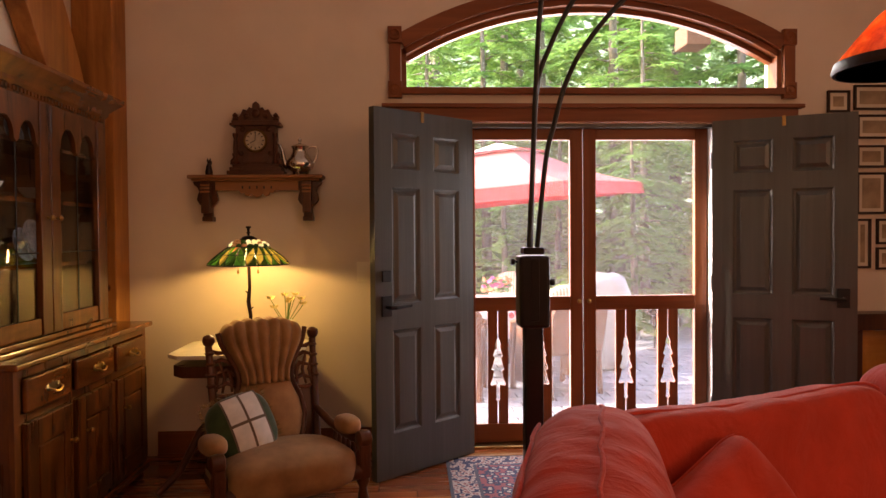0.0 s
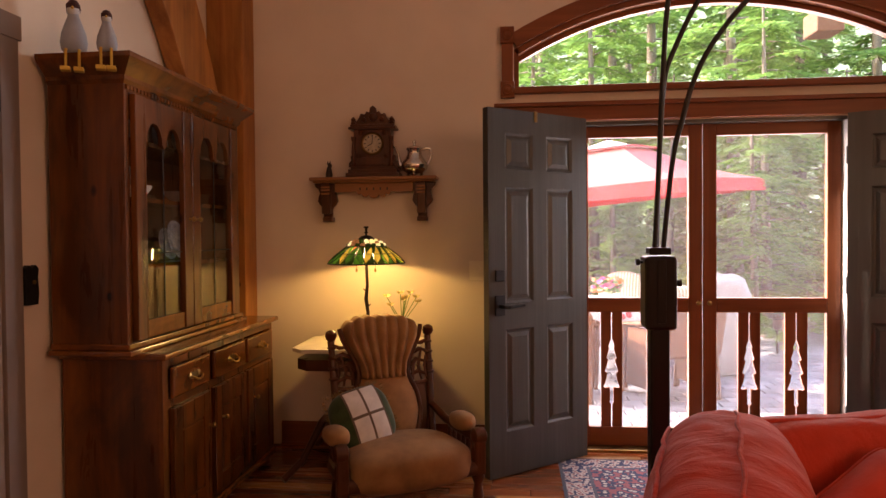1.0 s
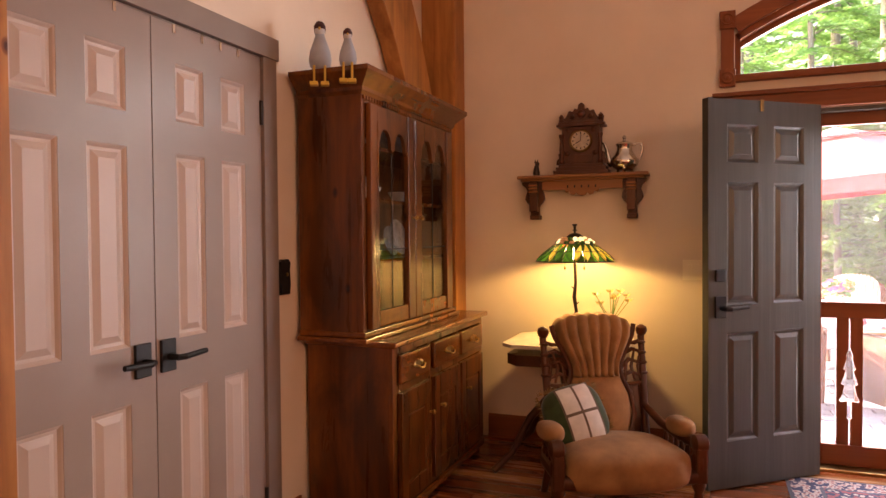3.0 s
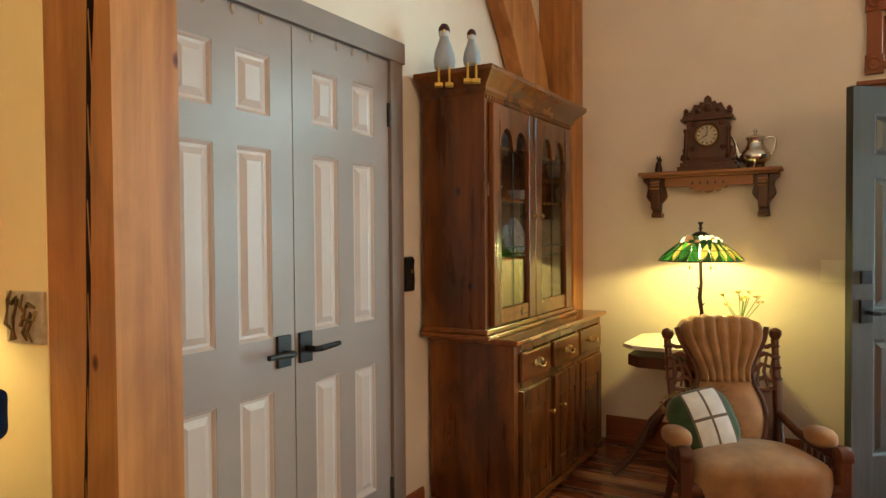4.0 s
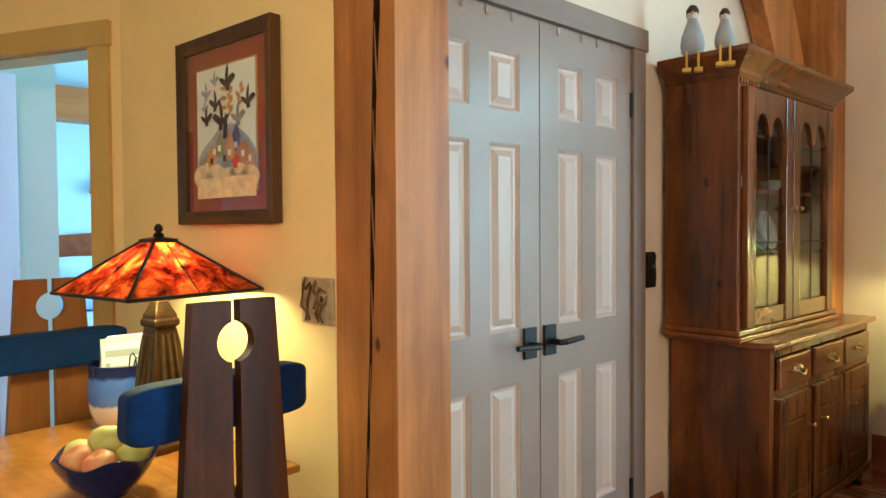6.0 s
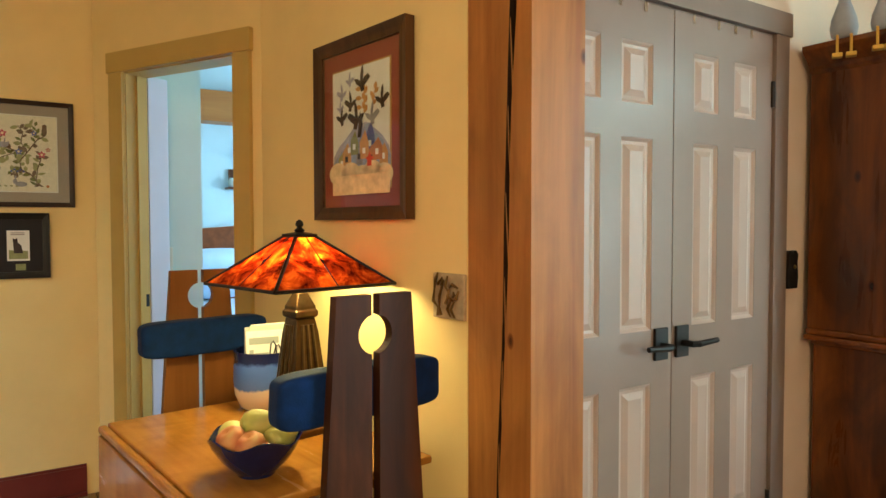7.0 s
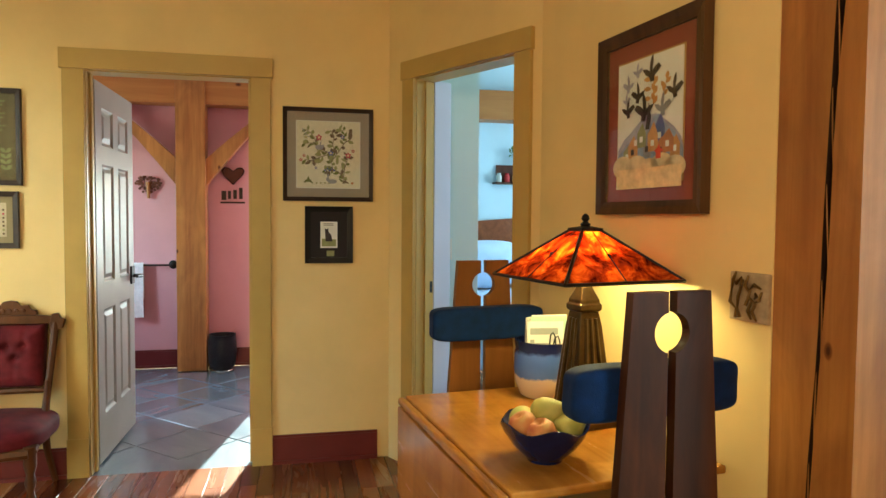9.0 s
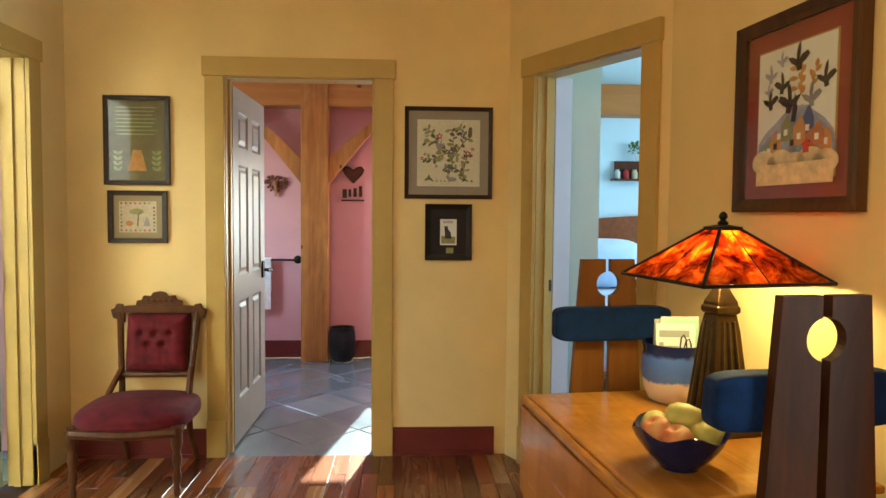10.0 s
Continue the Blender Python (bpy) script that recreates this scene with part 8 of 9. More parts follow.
part("stalk", tubem([(0.02, 0, 0.03), (0.025, 0.005, -0.11)], [0.02, 0.012], 8), M_timber, t)
t = thing("wall_sign", pose(-6.695, -0.937, 1.605), "dark bronze heart sign with wire lettering bars", "wall ornament")
heart = [(0, -0.07), (-0.085, 0.02), (-0.10, 0.06), (-0.075, 0.09), (-0.035, 0.085), (0, 0.055), (0.035, 0.085), (0.075, 0.09), (0.10, 0.06), (0.085, 0.02)]
part("heart", platem(heart, 0.03, pose(0.031, 0, 0.07, 0, 0, 90)), metal("dark_bronze_foil", (0.035, 0.014, 0.012), 0.35), t, bevel=0.010)
for y0, y1, z0, z1 in ((-0.10, -0.06, -0.13, -0.05), (-0.045, -0.02, -0.12, -0.05), (0.0, 0.03, -0.12, -0.04), (0.05, 0.08, -0.12, -0.02)):
    part("letter_bar", boxm(0, 0.01, y0, y1, z0, z1), M_bronze, t)
part("base_bar", boxm(0, 0.012, -0.11, 0.10, -0.16, -0.145), M_bronze, t)

# ---- bedroom things ----
def bed():
    t = thing("bed", pose(-6.12, 1.55, 0), "bed with an arched slatted wooden headboard, pale blue bedding", "bed")
    arch = [(-0.85, 1.22), (-0.5, 1.30), (0, 1.335), (0.5, 1.30), (0.85, 1.22)]
    part("top_rail", platem(arch + [(0.85, 1.10), (-0.85, 1.10)], 0.04, pose(0.0, 0, 0, 0, 0, 90)), M_cherry, t, bevel=0.004)
    for k in range(9):
        y = -0.74 + 0.185 * k
        part("slat", boxm(-0.03, -0.01, y - 0.055, y + 0.055, 0.5, 1.10), M_cherry_v, t)
    for y in (-0.85, 0.85):
        part("post", boxm(-0.045, 0.005, y - 0.04, y + 0.04, 0, 1.24), M_cherry_v, t, bevel=0.004)
    part("mattress", boxm(0.01, 1.6, -0.82, 0.82, 0.35, 0.72), M_sheet, t, bevel=0.05, smooth=True, seg=3)
    for y in (-0.40, 0.40):
        part("pillow", pillow(0.45, 0.70, 0.18, 10, 3.0, 0.4), M_sheet, t, smooth="all", m=pose(0.22, y, 0.94, 0, -58, 0))


M_sheet = fabric("pale_blue_sheet", (0.62, 0.72, 0.88), 0.9, 0.05, 10)
bed()
t = thing("wall_shelf", pose(-6.19, 1.465, 1.63), "small dark wall shelf with coloured jars", "shelf")
part("board", boxm(0, 0.11, -0.16, 0.26, 0, 0.016), M_walnut, t)
part("rail_back", boxm(0, 0.016, -0.13, 0.26, 0.016, 0.17), M_walnut, t)
for k, c in enumerate(((0.5, 0.52, 0.45), (0.35, 0.03, 0.03), (0.6, 0.55, 0.35), (0.3, 0.4, 0.5), (0.45, 0.1, 0.05))):
    j = thing("jar", pose(-6.13, 1.345 + 0.075 * k, 1.646), "small coloured glass jar on the bedroom shelf", "jar", "jars on the bedroom shelf")
    part("jar", lathem([(0.022, 0), (0.026, 0.01), (0.026, 0.055), (0.016, 0.068), (0.018, 0.08)], 14), painted("jar_glass_%d" % k, c, 0.2), j, smooth=True)
t = thing("potted_plant", pose(-6.12, 1.53, 1.802), "small green plant above the bedroom shelf", "plant")
part("pot", lathem([(0.03, 0.0), (0.04, 0.05), (0.042, 0.055)], 16), M_white, t, smooth=True)
bm = bmesh.new()
for k in range(60):
    a, r, z = rng.uniform(0, 6.28), rng.uniform(0.01, 0.09), rng.uniform(0.05, 0.16)
    m = pose(r * math.cos(a), r * math.sin(a), z, rng.uniform(-60, 60), rng.uniform(-60, 60), rng.uniform(0, 360))
    bm.faces.new([bm.verts.new(m @ Vector(q)) for q in ((-0.02, 0, 0), (0, -0.012, 0.004), (0.02, 0, 0), (0, 0.012, 0.004))])
part("leaves", bm, M_leaf, t)
t = thing("switch_plate", pose(TX - 0.019, 0.428, 1.152), "white switch plate with a painted leaf", "switch")
part("cover_plate", boxm(0, 0.006, -0.04, 0.04, -0.06, 0.06), M_white, t, bevel=0.002)
part("painted_leaf", platem(leaf_shape(-0.028, -0.04, 0.09, 0.02, 55), 0.001, pose(0.0075, 0, 0, 0, 0, 90)), INK["sage"], t)

# ---- garden ----
def ground_mat(name, a, b, scale):
    return fabric(name, [(p + q) / 2 for p, q in zip(a, b)], 0.95, 0.35, scale, 60, 0, 0.6)


gm = bmesh.new()
n = 40
gv = []
for j in range(n + 1):
    row = []
    for i in range(n + 1):
        x, y = -60 + 120 * i / n, 4.4 + 90 * (j / n) ** 1.6
        z = -0.16 + (0.0 if y < 11 else (y - 11) * 0.06) + 0.15 * noise.noise(Vector((x * 0.2, y * 0.2, 0))) * (1 if y > 11 else 0)
        row.append(gm.verts.new((x, y, z)))
    gv.append(row)
for j in range(n):
    for i in range(n):
        gm.faces.new((gv[j][i], gv[j][i + 1], gv[j + 1][i + 1], gv[j + 1][i]))
structure("ground", gm, ground_mat("forest_floor", (0.16, 0.13, 0.08), (0.10, 0.12, 0.05), 0.8), "brown leaf-strewn forest ground", "ground")
structure("ground_rear", boxm(-60, 60, -90, -4.4, -0.3, -0.16), ground_mat("lawn", (0.10, 0.12, 0.05), (0.12, 0.14, 0.06), 0.8), "grass behind the house", "ground")

# stone patio: each paver with its own edges
M_paver = wood("grey_paver", (0.20, 0.205, 0.22), (0.31, 0.315, 0.33), 0.8, "x", 10, 0, 0.3, 0.22)
patio = structure("patio", boxm(-4.0, 6.5, 4.33, 10.0, -0.155, -0.115), painted("patio_joint_sand", (0.20, 0.19, 0.17), 0.9), "grey stone paver patio", "patio")
paver_mesh = bpy.data.meshes.new("paver")
bm = boxm(-0.098, 0.098, -0.078, 0.078, -0.02, 0.0)
bmesh.ops.bevel(bm, geom=[e for e in bm.edges if all(v.co.z > -0.01 for v in e.verts)], offset=0.006, segments=1, affect="EDGES")
bm.to_mesh(paver_mesh)
bm.free()
paver_mesh.materials.append(M_paver)
rng = random.Random(21)
far = bmesh.new()
count = 0
for r in range(34):
    y = 4.42 + 0.165 * r
    for c in range(50):
        x = -3.8 + 0.205 * c + (0.10 if r % 2 else 0)
        if 0.2 < x < 3.4 and 5.0 < y < 8.2 and count < 300:
            ob = new("paver", paver_mesh)
            ob.parent = patio
            ob.location = (x, y, -0.098 + rng.uniform(-0.003, 0.003))
            ob.rotation_euler = (rng.uniform(-0.01, 0.01), rng.uniform(-0.01, 0.01), 0)
            count += 1
        else:
            box(far, x - 0.098, x + 0.098, y - 0.078, y + 0.078, -0.115, -0.099 + rng.uniform(-0.003, 0.003))
tagged(part("pavers", far, M_paver, patio), kind="stuff")
# low stone edging at the back of the patio
t = thing("stone_edging", pose(0, 10.1, -0.16), "low pale stone edging behind the patio", "edging")
M_stone = painted("pale_stone", (0.42, 0.39, 0.35), 0.9, 0.2, 8, 0.4)
x = -3.5
while x < 6.5:
    w = rng.uniform(0.3, 0.6)
    part("stone", pillow(w - 0.02, 0.3, rng.uniform(0.24, 0.32), 4, 5.0, 0, 0.02, x), M_stone, t, smooth="all", m=pose(x + w / 2, 0, 0.11))
    x += w

M_canopy, n_, l_, b_ = nodes_of("red_canopy")
b_.inputs["Base Color"].default_value = (0.62, 0.10, 0.09, 1)
b_.inputs["Roughness"].default_value = 0.8
tl = n_.new("ShaderNodeBsdfTranslucent")
tl.inputs[0].default_value = (0.86, 0.16, 0.15, 1)
mx = n_.new("ShaderNodeMixShader")
mx.inputs[0].default_value = 0.30
l_.new(b_.outputs[0], mx.inputs[1])
l_.new(tl.outputs[0], mx.inputs[2])
l_.new(mx.outputs[0], n_["Material Output"].inputs["Surface"])
wv = noise_tex(n_, l_, coords(n_, l_, (1, 1, 1)), 40)
# sun on the canopy top put in as a paler red
rc = ramp(n_, [(0.3, (0.52, 0.17, 0.15)), (0.7, (0.60, 0.22, 0.19))])
l_.new(wv.outputs[0], rc.inputs[0])
l_.new(rc.outputs[0], b_.inputs["Base Color"])




# same red cloth: valance kept deep, vent coloured pale for sun on it
M_valance = fabric("red_valance_cloth", (0.52, 0.035, 0.035), 0.85, 0.1, 10, 200, 0.1)
M_vent = fabric("sunlit_vent_cloth", (0.66, 0.50, 0.46), 0.85, 0.08, 10, 200, 0.1)


def umbrella():
    t = thing("patio_umbrella", pose(1.12, 8.30, -0.1), "large red square patio umbrella with a vented top, open, sun on it put in as paler colour", "umbrella")
    R, zb, zt = 1.36, 1.93, 2.46
    tilt = pose(0, 0, zb, 0, 0, 10) @ pose(0, 0, 0, 0, -4.5, 0) @ pose(0, 0, 0, 0, 0, 45) @ pose(0, 0, -zb)

    def tier(name, r0, z0, r1, z1, hang, material):
        bm = bmesh.new()
        n, side = 8, 6
        cs = [(-1, -1), (1, -1), (1, 1), (-1, 1)]
        rings = []
        for k in range(n + 1):
            u = k / n
            r = r0 + (r1 - r0) * u
            z = z0 + (z1 - z0) * (u - 0.10 * math.sin(math.pi * u))
            ring = []
            for e in range(4):
                a, c = cs[e], cs[(e + 1) % 4]
                for j in range(side):
                    f = j / side
                    pull = 0.035 * math.sin(math.pi * f) * (1 - u)
                    ring.append(bm.verts.new((r * (a[0] + (c[0] - a[0]) * f) * (1 - pull), r * (a[1] + (c[1] - a[1]) * f) * (1 - pull), z + pull * 0.4)))
            rings.append(ring)
        m = len(rings[0])
        edge = [v.co.copy() for v in rings[0]]
        for a, b in zip(rings, rings[1:]):
            for k in range(m):
                bm.faces.new((a[k], a[(k + 1) % m], b[(k + 1) % m], b[k]))
        cloth = part(name, bm, material, t, m=tilt)
        if hang:
            bm = bmesh.new()
            rim = [v.copy() for v in edge]
            for k in range(m):
                q, w = rim[k], rim[(k + 1) % m]
                bm.faces.new([bm.verts.new(p) for p in (q, w, w * 1.004 - Vector((0, 0, hang)), q * 1.004 - Vector((0, 0, hang)))])
            part("valance", bm, M_valance, cloth, "hanging red valance")

    tier("canopy", R, zb, 0.36, zt - 0.06, 0.15, M_canopy)
    tier("vent", 0.46, zt - 0.05, 0.03, zt + 0.08, 0.03, M_vent)
    for sx, sy in ((-1, -1), (1, -1), (1, 1), (-1, 1), (0, -1), (1, 0), (0, 1), (-1, 0)):
        part("rib", tubem([(sx * R * 0.96, sy * R * 0.96, zb), (sx * 0.05, sy * 0.05, zt - 0.10)], 0.011, 6), M_bronze, t, m=tilt)
    part("hub", lathem([(0.05, zt - 0.2), (0.06, zt - 0.05), (0.03, zt + 0.10), (0.01, zt + 0.14)], 14), M_bronze, t, smooth=True, m=tilt)
    part("mast", tubem([(-2.05, 0.2, 0.05), (-2.05, 0.2, 2.2), (-1.8, 0.17, 2.68), (-0.9, 0.09, 2.78), (0, 0, 2.58)], 0.04, 10), M_bronze, t, smooth=True)
    part("base_plate", boxm(-2.5, -1.6, -0.25, 0.65, 0.0, 0.06), M_bronze, t, bevel=0.01)


umbrella()

M_cloth = pattern_cloth("floral_cloth", (0.62, 0.50, 0.47), (0.45, 0.05, 0.06), (0.68, 0.60, 0.56), 9)


def wicker(name):
    return fabric(name, (0.16, 0.075, 0.04), 0.6, 0.4, 60, 180, 0, 1.0)


M_wicker = wicker("brown_wicker")


def patio_table():
    t = thing("patio_table", pose(0.75, 7.0, -0.1), "round patio table under the umbrella", "table")
    part("tabletop", lathem([(0.62, 0.70), (0.63, 0.715), (0.62, 0.73)], 36), M_wicker, t)
    for k in range(4):
        a = radians(45 + 90 * k)
        part("leg", tubem([(0.45 * math.cos(a), 0.45 * math.sin(a), 0), (0.40 * math.cos(a), 0.40 * math.sin(a), 0.70)], 0.03, 8), M_bronze, t)
    c = thing("tablecloth", pose(0.75, 7.0, 0.632), "red and white floral tablecloth", "tablecloth")
    bm = bmesh.new()
    n = 60
    top, mid, low = [], [], []
    for k in range(n):
        a = 2 * math.pi * k / n
        f = 0.03 * math.sin(9 * a)
        top.append(bm.verts.new((0.64 * math.cos(a), 0.64 * math.sin(a), 0.004)))
        mid.append(bm.verts.new(((0.67 + f * 0.5) * math.cos(a), (0.67 + f * 0.5) * math.sin(a), -0.10)))
        low.append(bm.verts.new(((0.69 + f) * math.cos(a), (0.69 + f) * math.sin(a), -0.30)))
    bm.faces.new(top)
    for a, b in ((top, mid), (mid, low)):
        for k in range(n):
            bm.faces.new((a[k], b[k], b[(k + 1) % n], a[(k + 1) % n]))
    part("cloth", bm, M_cloth, c, smooth="all")
    f = thing("flower_pot", pose(0.86, 6.8, 0.638), "pot of pink and orange flowers on the patio table", "flowers")
    part("pot", lathem([(0.05, 0), (0.075, 0.08), (0.08, 0.09)], 18), M_white, f, smooth=True)
    r = random.Random(6)
    for nm, col, cnt in (("pink_bloom", (0.62, 0.12, 0.28), 26), ("orange_bloom", (0.70, 0.20, 0.06), 16), ("leaf", (0.10, 0.20, 0.06), 30)):
        bm = bmesh.new()
        for k in range(cnt):
            a, rr, z = r.uniform(0, 6.28), 0.15 * math.sqrt(r.random()), r.uniform(0.10, 0.24)
            m = pose(rr * math.cos(a), rr * math.sin(a), z, r.uniform(-50, 50), r.uniform(-50, 50), 0)
            lathe(bm, [(0.004, 0), (0.032, 0.014), (0.006, 0.008)], 7, m)
        part(nm, bm, fabric(nm + "_petal", col, 0.7, 0.3, 50), f)


patio_table()


def wicker_chair(m, label, cushion=None):
    t = thing("wicker_chair", m, label, "chair", "wicker chairs on the patio")
    part("seat", boxm(-0.26, 0.26, -0.25, 0.25, 0.36, 0.42), M_wicker, t, bevel=0.02)
    pts = [(-0.28, 0.40), (0.28, 0.40), (0.30, 0.75), (0.22, 0.88), (0, 0.93), (-0.22, 0.88), (-0.30, 0.75)]
    part("backrest", platem(pts, 0.04, pose(0, 0.22, 0, -8, 0, 0)), M_wicker, t, bevel=0.01)
    for s in (-1, 1):
        part("arm", tubem([(s * 0.29, 0.24, 0.68), (s * 0.31, 0.0, 0.64), (s * 0.30, -0.25, 0.62), (s * 0.28, -0.27, 0.0)], 0.028, 8), M_wicker, t, smooth=True)
        part("side_panel", boxm(s * 0.275 - 0.01, s * 0.275 + 0.01, -0.25, 0.22, 0.08, 0.60), M_wicker, t)
        part("rear_leg", tubem([(s * 0.27, 0.26, 0.4), (s * 0.27, 0.29, 0)], 0.025, 8), M_wicker, t)
    if cushion:
        part("back_cushion", pillow(0.48, 0.12, 0.50, 8, 4, 0.1), cushion, t, smooth="all", m=pose(0, 0.16, 0.70, -8, 0, 0))


def striped(name):
    mt, n, l, b = nodes_of(name)
    vec = coords(n, l, (1, 1, 1))
    w = n.new("ShaderNodeTexWave")
    w.inputs["Scale"].default_value = 9
    l.new(vec, w.inputs["Vector"])
    r = ramp(n, [(0.4, (0.70, 0.64, 0.52)), (0.6, (0.42, 0.34, 0.22))])
    l.new(w.outputs[0], r.inputs[0])
    l.new(r.outputs[0], b.inputs["Base Color"])
    b.inputs["Roughness"].default_value = 0.9
    return mt


M_stripe = striped("striped_cushion")
wicker_chair(pose(1.30, 6.05, -0.1, 0, 0, 205), "brown wicker armchair at the patio table", M_stripe)
wicker_chair(pose(0.35, 6.0, -0.1, 0, 0, 170), "brown wicker armchair at the patio table")
wicker_chair(pose(1.15, 7.9, -0.1, 0, 0, -25), "brown wicker armchair with a striped cushion", M_stripe)
t = thing("covered_grill", pose(1.98, 7.0, -0.1), "grill under a grey fitted cover", "grill cover")
bm = pillow(0.55, 0.55, 1.0, 10, 5, 0, 0.02, 3)
part("cover", bm, fabric("grey_cover_cloth", (0.36, 0.34, 0.33), 0.8, 0.1, 6), t, smooth="all", m=pose(0, 0, 0.5))
t = thing("path_light", pose(3.0, 8.2, -0.1), "small path lantern at the patio edge", "garden light")
part("stake", tubem([(0, 0, 0), (0, 0, 0.3)], 0.012, 8), M_black, t)
part("lantern", lathem([(0.03, 0.28), (0.05, 0.30), (0.05, 0.40), (0.10, 0.42), (0.02, 0.47)], 12), M_bronze, t, smooth=True)
# outrigger beam end seen under the eaves
t = thing("rafter_tail", pose(2.30, 5.75, 2.82), "projecting timber rafter tail under the eaves", "rafter")
part("rafter", boxm(-0.10, 0.10, -0.45, -0.2, 0, 0.17), painted("dark_rafter_stain", (0.16, 0.09, 0.06), 0.6), t, bevel=0.01)


# ---- trees ----
def needles(name, a, b):
    mt, n, l, bs = nodes_of(name)
    gi = n.new("ShaderNodeNewGeometry")
    r = ramp(n, [(0.0, a), (0.6, [(p + q) / 2 for p, q in zip(a, b)]), (1.0, b)])
    l.new(gi.outputs["Random Per Island"], r.inputs[0])
    l.new(r.outputs[0], bs.inputs["Base Color"])
    bs.inputs["Roughness"].default_value = 0.6
    tr = n.new("ShaderNodeBsdfTranslucent")
    l.new(r.outputs[0], tr.inputs[0])
    mx = n.new("ShaderNodeMixShader")
    mx.inputs[0].default_value = 0.5
    l.new(bs.outputs[0], mx.inputs[1])
    l.new(tr.outputs[0], mx.inputs[2])
    l.new(mx.outputs[0], n["Material Output"].inputs["Surface"])
    return mt


M_needle = needles("hemlock_needles", (0.09, 0.22, 0.055), (0.38, 0.62, 0.16))
M_bark = wood("hemlock_bark", (0.12, 0.10, 0.085), (0.26, 0.22, 0.18), 0.9, "z", 14, 0, 0.8)


def hemlock(x, y, z, h, seed, lo=0.6, spread=2.2, dens=1.0):
    r = random.Random(seed)
    t = thing("hemlock_tree", pose(x, y, z), "tall green hemlock with drooping feathery boughs", "tree", "hemlocks behind the patio")
    lean = (r.uniform(-0.02, 0.02), r.uniform(-0.02, 0.02))
    part("trunk", tubem([(lean[0] * h * k / 6, lean[1] * h * k / 6, h * k / 6) for k in range(7)], [0.16 * (1 - 0.14 * k) * h / 9 for k in range(7)], 10), M_bark, t, smooth=True)
    verts, faces = [], []
    twigs = bmesh.new()

    def leaf(p, d, s):
        side = d.cross(Vector((0, 0, 1)))
        if side.length < 1e-3:
            side = Vector((1, 0, 0))
        side = side.normalized() * s * 0.30
        i = len(verts)
        verts.extend([p, p + d * s * 0.45 + side, p + d * s, p + d * s * 0.45 - side])
        faces.append((i, i + 1, i + 2, i + 3))

    nb = int(46 * dens)
    for b in range(nb):
        u = b / nb
        zz = lo + (h - lo) * u
        a = b * 2.4 + r.uniform(-0.4, 0.4)
        ln = spread * (1 - 0.75 * u) * r.uniform(0.7, 1.15)
        rise = r.uniform(-0.05, 0.25)
        out = Vector((math.cos(a), math.sin(a), 0))
        pts = [Vector((0, 0, zz)) + out * ln * q + Vector((0, 0, rise * ln * q - 0.32 * ln * q * q)) for q in (0, 0.25, 0.5, 0.75, 1.0)]
        tube(twigs, pts, [0.022, 0.016, 0.012, 0.008, 0.003], 5)
        n = int(15 * ln)
        for k in range(n):
            q = 0.18 + 0.82 * k / n
            i = min(3, int(q * 4))
            base = pts[i].lerp(pts[i + 1], q * 4 - i)
            for s in (-1, 1):
                sd = Vector((-out.y, out.x, 0)) * s
                d = (out * r.uniform(0.5, 0.9) + sd * r.uniform(0.5, 1.0) + Vector((0, 0, r.uniform(-0.45, 0.1)))).normalized()
                tl_ = r.uniform(0.16, 0.42) * (1.15 - 0.7 * q) * 1.3
                m = max(4, int(tl_ / 0.045))
                for j in range(m):
                    p = base + d * tl_ * j / m + Vector((0, 0, -0.22 * tl_ * (j / m) ** 2))
                    for s2 in (-1, 1):
                        dd = (d + Vector((-d.y, d.x, r.uniform(-0.5, 0.4))) * s2 * 0.9).normalized()
                        leaf(p, dd, r.uniform(0.06, 0.12))
    me = bpy.data.meshes.new("crown")
    me.from_pydata([tuple(v) for v in verts], [], faces)
    me.materials.append(M_needle)
    ob = new("crown", me)
    ob.parent = t
    part("limbs", twigs, M_bark, t)


def copy_tree(src, x, y, z, rz, s):
    ob = copy_thing(src, pose(x, y, z, 0, 0, rz) @ Matrix.Scale(s, 4))
    ob.scale = (s, s, s)
    return ob


hemlock(3.3, 10.6, -0.1, 7.5, 1, 0.4, 2.3, 1.25)
TREE_A = bpy.context.scene.objects["hemlock_tree"]
hemlock(0.5, 15.2, 0.0, 9.0, 2, 0.5, 2.5, 1.2)
TREE_B = bpy.context.scene.objects["hemlock_tree.001"]
rng = random.Random(77)
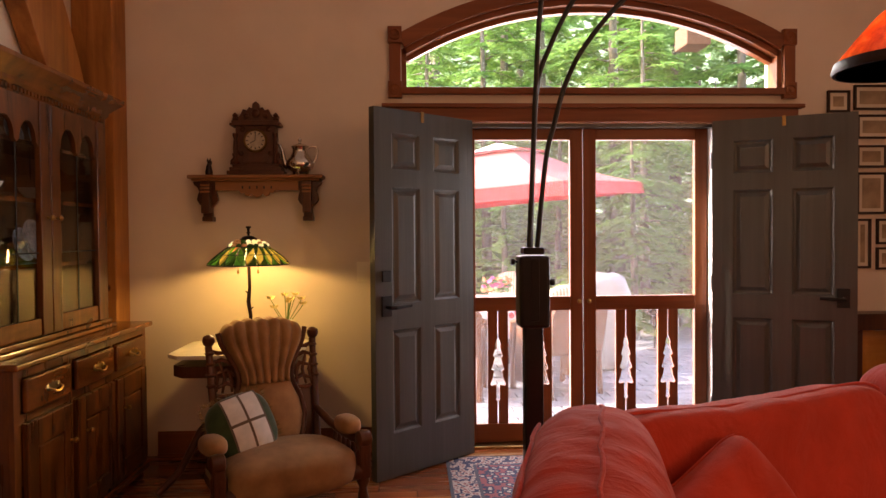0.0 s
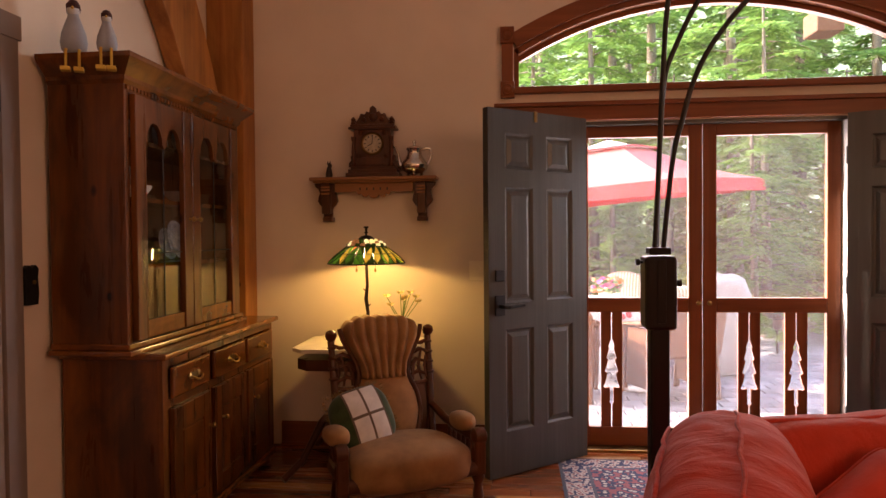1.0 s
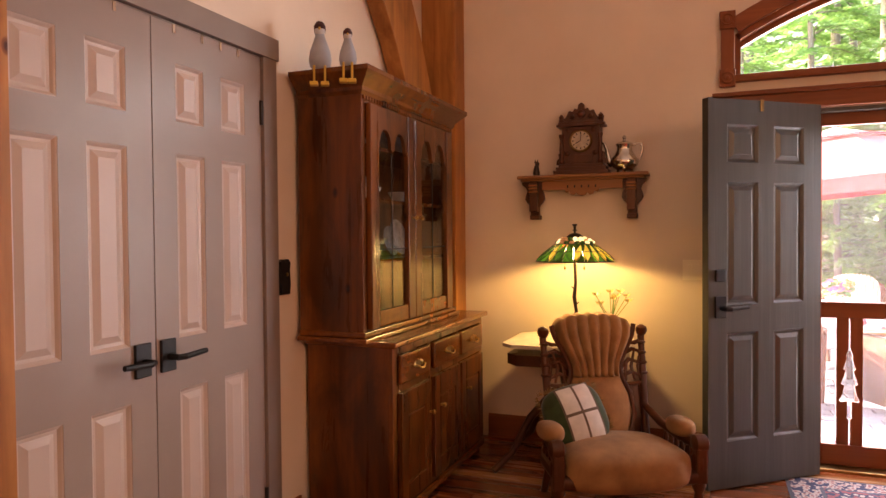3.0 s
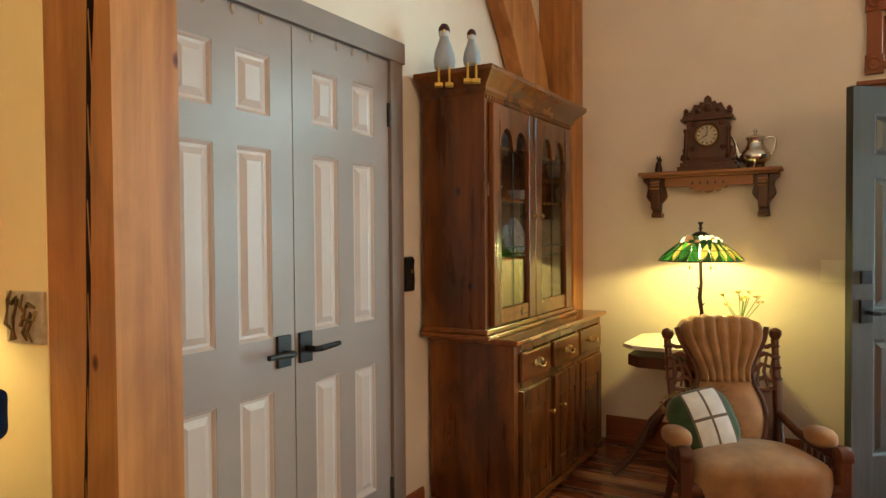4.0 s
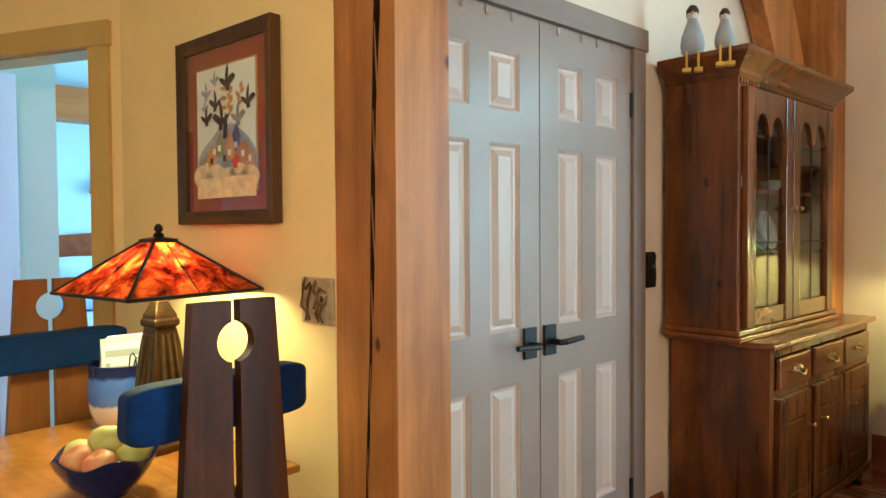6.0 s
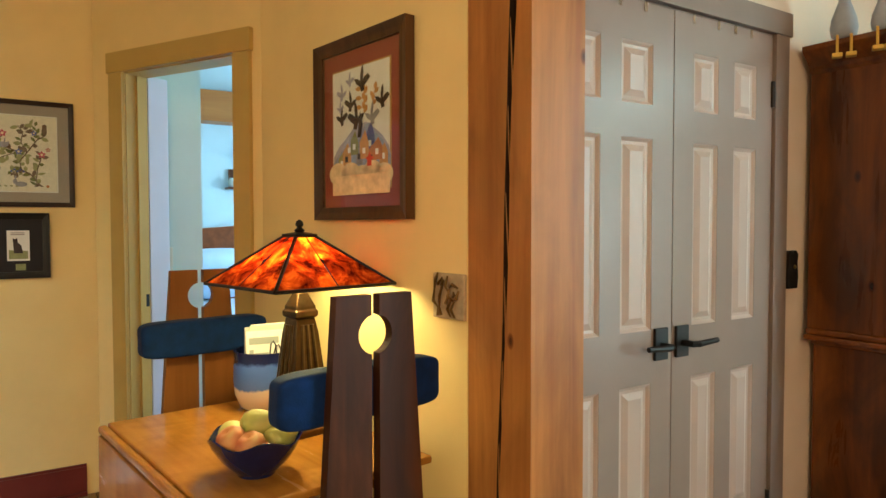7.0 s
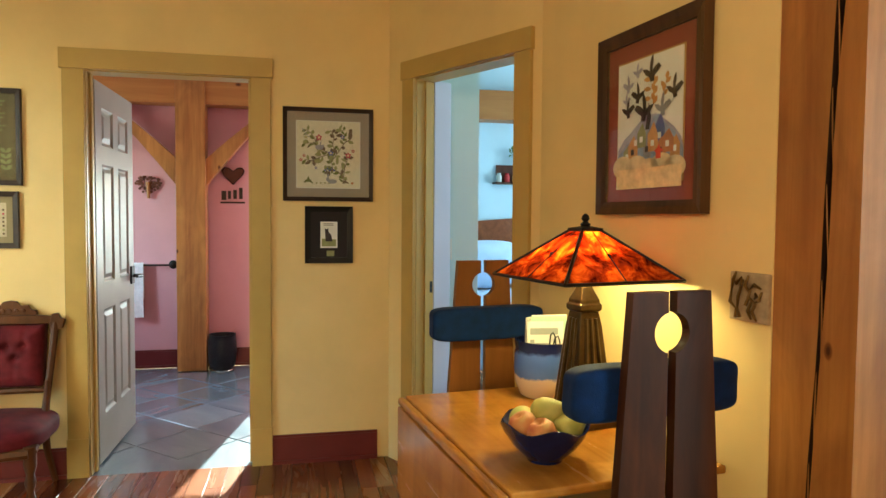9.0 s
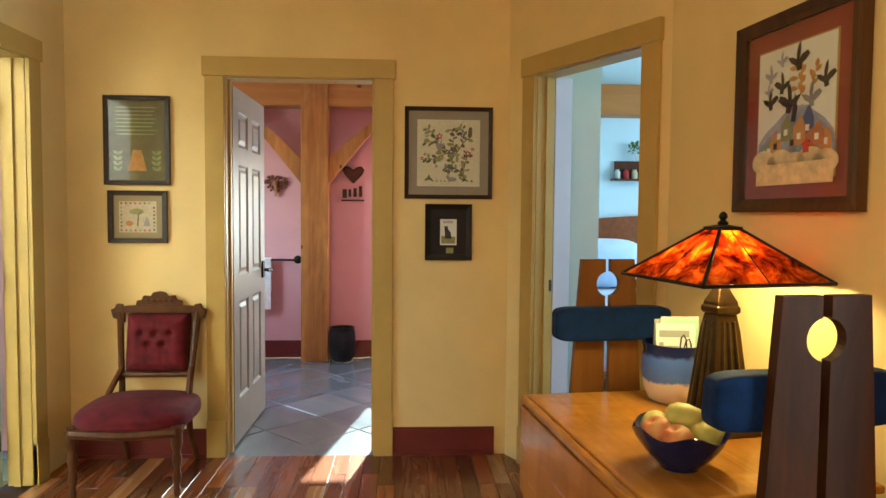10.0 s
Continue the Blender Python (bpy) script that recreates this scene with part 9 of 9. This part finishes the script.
for x, y, rz, s, src in ((5.8, 11.5, 70, 1.0, TREE_A), (1.9, 14.0, 160, 1.15, TREE_A), (4.6, 15.5, 250, 1.2, TREE_B), (8.2, 14.0, 120, 1.1, TREE_A), (0.6, 17.5, 45, 1.2, TREE_B), (3.2, 19.0, 10, 1.3, TREE_A), (7.0, 19.5, 200, 1.3, TREE_B), (11.0, 18.0, 330, 1.2, TREE_B), (10.5, 24.0, 60, 1.4, TREE_A), (5.2, 24.5, 220, 1.5, TREE_B), (0.2, 24.0, 280, 1.5, TREE_A), (1.3, 11.4, 75, 0.8, TREE_A), (2.5, 12.6, 190, 0.95, TREE_B), (4.3, 12.4, 290, 0.9, TREE_A), (5.4, 13.6, 15, 1.0, TREE_B), (0.2, 11.2, 240, 0.7, TREE_A), (7.0, 12.2, 140, 0.95, TREE_A), (2.6, 11.9, 200, 0.55, TREE_A), (1.0, 12.0, 30, 0.45, TREE_B), (4.6, 9.9, 330, 0.5, TREE_A), (3.35, 9.5, 80, 0.62, TREE_A), (2.25, 10.4, 210, 0.5, TREE_A), (3.0, 8.9, 15, 0.45, TREE_A), (1.5, 10.6, 140, 0.42, TREE_B)):
    copy_tree(src, x, y, 0.06 * max(0, y - 11) - 0.15, rz, s)

# distant woods and sky between the trunks: haze put into colour, sheet emits light
M_far, n_, l_, b_ = nodes_of("emissive_woods")
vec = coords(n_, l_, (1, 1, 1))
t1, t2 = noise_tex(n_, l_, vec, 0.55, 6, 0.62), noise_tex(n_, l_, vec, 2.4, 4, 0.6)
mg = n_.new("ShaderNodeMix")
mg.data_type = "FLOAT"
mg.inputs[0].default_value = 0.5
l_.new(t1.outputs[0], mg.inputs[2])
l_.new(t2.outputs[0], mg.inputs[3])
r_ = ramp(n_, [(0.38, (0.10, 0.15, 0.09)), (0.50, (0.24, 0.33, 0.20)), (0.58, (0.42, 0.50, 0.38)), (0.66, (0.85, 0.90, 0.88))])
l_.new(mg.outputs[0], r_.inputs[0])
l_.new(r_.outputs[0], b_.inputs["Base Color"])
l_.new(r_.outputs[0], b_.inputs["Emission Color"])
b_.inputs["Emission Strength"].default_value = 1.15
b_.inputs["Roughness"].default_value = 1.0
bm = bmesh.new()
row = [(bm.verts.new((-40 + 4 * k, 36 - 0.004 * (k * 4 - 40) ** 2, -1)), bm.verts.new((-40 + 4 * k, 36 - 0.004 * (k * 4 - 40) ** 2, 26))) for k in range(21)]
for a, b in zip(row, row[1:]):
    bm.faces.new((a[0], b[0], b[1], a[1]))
structure("backdrop", bm, M_far, "self-lit backdrop of pale green woods, haze in its colour", "backdrop")

# ---- hardwood planks and bathroom tiles ----
M_plank = [wood("plank_cherry", (0.13, 0.028, 0.010), (0.28, 0.085, 0.026), 0.26, "x", 12, 0, 0.06, 0.35, 0.4),
           wood("plank_pale", (0.27, 0.11, 0.038), (0.42, 0.20, 0.075), 0.26, "x", 12, 0, 0.06, 0.25, 0.4),
           wood("plank_dark", (0.085, 0.022, 0.009), (0.19, 0.06, 0.022), 0.26, "x", 12, 0, 0.06, 0.3, 0.4)]
FLOOR = bpy.data.objects["subfloor"]


def plank_mesh(w, ln, m):
    bm = boxm(-ln / 2 + 0.0008, ln / 2 - 0.0008, -w / 2 + 0.0008, w / 2 - 0.0008, -0.012, 0.0)
    bmesh.ops.bevel(bm, geom=[e for e in bm.edges if all(v.co.z > -0.001 for v in e.verts)], offset=0.0015, segments=1, affect="EDGES")
    me = bpy.data.meshes.new("plank")
    bm.to_mesh(me)
    bm.free()
    me.materials.append(m)
    return me


PW = 0.083
LENS = (0.28, 0.42, 0.6, 0.9)
PLANKS = {(l_, k): plank_mesh(PW, l_, M_plank[k]) for l_ in LENS for k in range(3)}
rng = random.Random(31)
rest = bmesh.new()
made = 0
for x0, x1, y0, y1, near in ((TX, -1.72, EY, 0.78, True), (-1.90, 1.6, 2.30, BY, True), (-1.72, 4.6, -4.2, 2.30, False), (1.6, 4.6, 2.30, BY, False)):
    y = y0 + PW / 2
    while y < y1 - PW / 2 + 0.03:
        x = x0
        while x < x1 - 0.02:
            ln = rng.choice(LENS)
            k = rng.choices((0, 1, 2), (0.64, 0.10, 0.26))[0]
            if near and x + ln <= x1 and made < 300:
                ob = new("plank", PLANKS[(ln, k)])
                ob.parent = FLOOR
                ob.location = (x + ln / 2, y, rng.uniform(-0.0006, 0.0004))
                made += 1
            else:
                e = min(ln, x1 - x)
                box(rest, x + 0.0008, x + e - 0.0008, y - PW / 2 + 0.0008, y + PW / 2 - 0.0008, -0.012, 0.0)
            x += ln
        y += PW
tagged(part("plank_rest", rest, M_plank[0], FLOOR), kind="stuff")

M_tile = wood("slate_tile", (0.10, 0.118, 0.145), (0.19, 0.215, 0.25), 0.2, "x", 5, 0, 0.12, 0.25, 0.5)
BED = bpy.data.objects["mortar_bed"]
TS = 0.40
bm = boxm(-TS / 2 + 0.004, TS / 2 - 0.004, -TS / 2 + 0.004, TS / 2 - 0.004, -0.012, 0.0)
bmesh.ops.bevel(bm, geom=[e for e in bm.edges if all(v.co.z > -0.001 for v in e.verts)], offset=0.003, segments=1, affect="EDGES")
tile_mesh = bpy.data.meshes.new("tile")
bm.to_mesh(tile_mesh)
bm.free()
tile_mesh.materials.append(M_tile)
c45 = math.cos(radians(45))
for i in range(-12, 13):
    for j in range(-12, 13):
        x, y = -5.4 + (i - j) * TS * c45, -1.3 + (i + j) * TS * c45
        if -6.45 < x < TX - 0.29 and -2.6 < y < -0.27:
            ob = new("tile", tile_mesh)
            ob.parent = BED
            ob.location, ob.rotation_euler = (x, y, rng.uniform(-0.0008, 0.0)), (0, 0, radians(45 + 90 * rng.randrange(4)))
# cut tiles close the edges of the room
cut = bmesh.new()
box(cut, -6.70, TX + 0.0, -2.9, 0.02, -0.0095, -0.004)
tagged(part("cut_tiles", cut, M_tile, BED), kind="stuff")
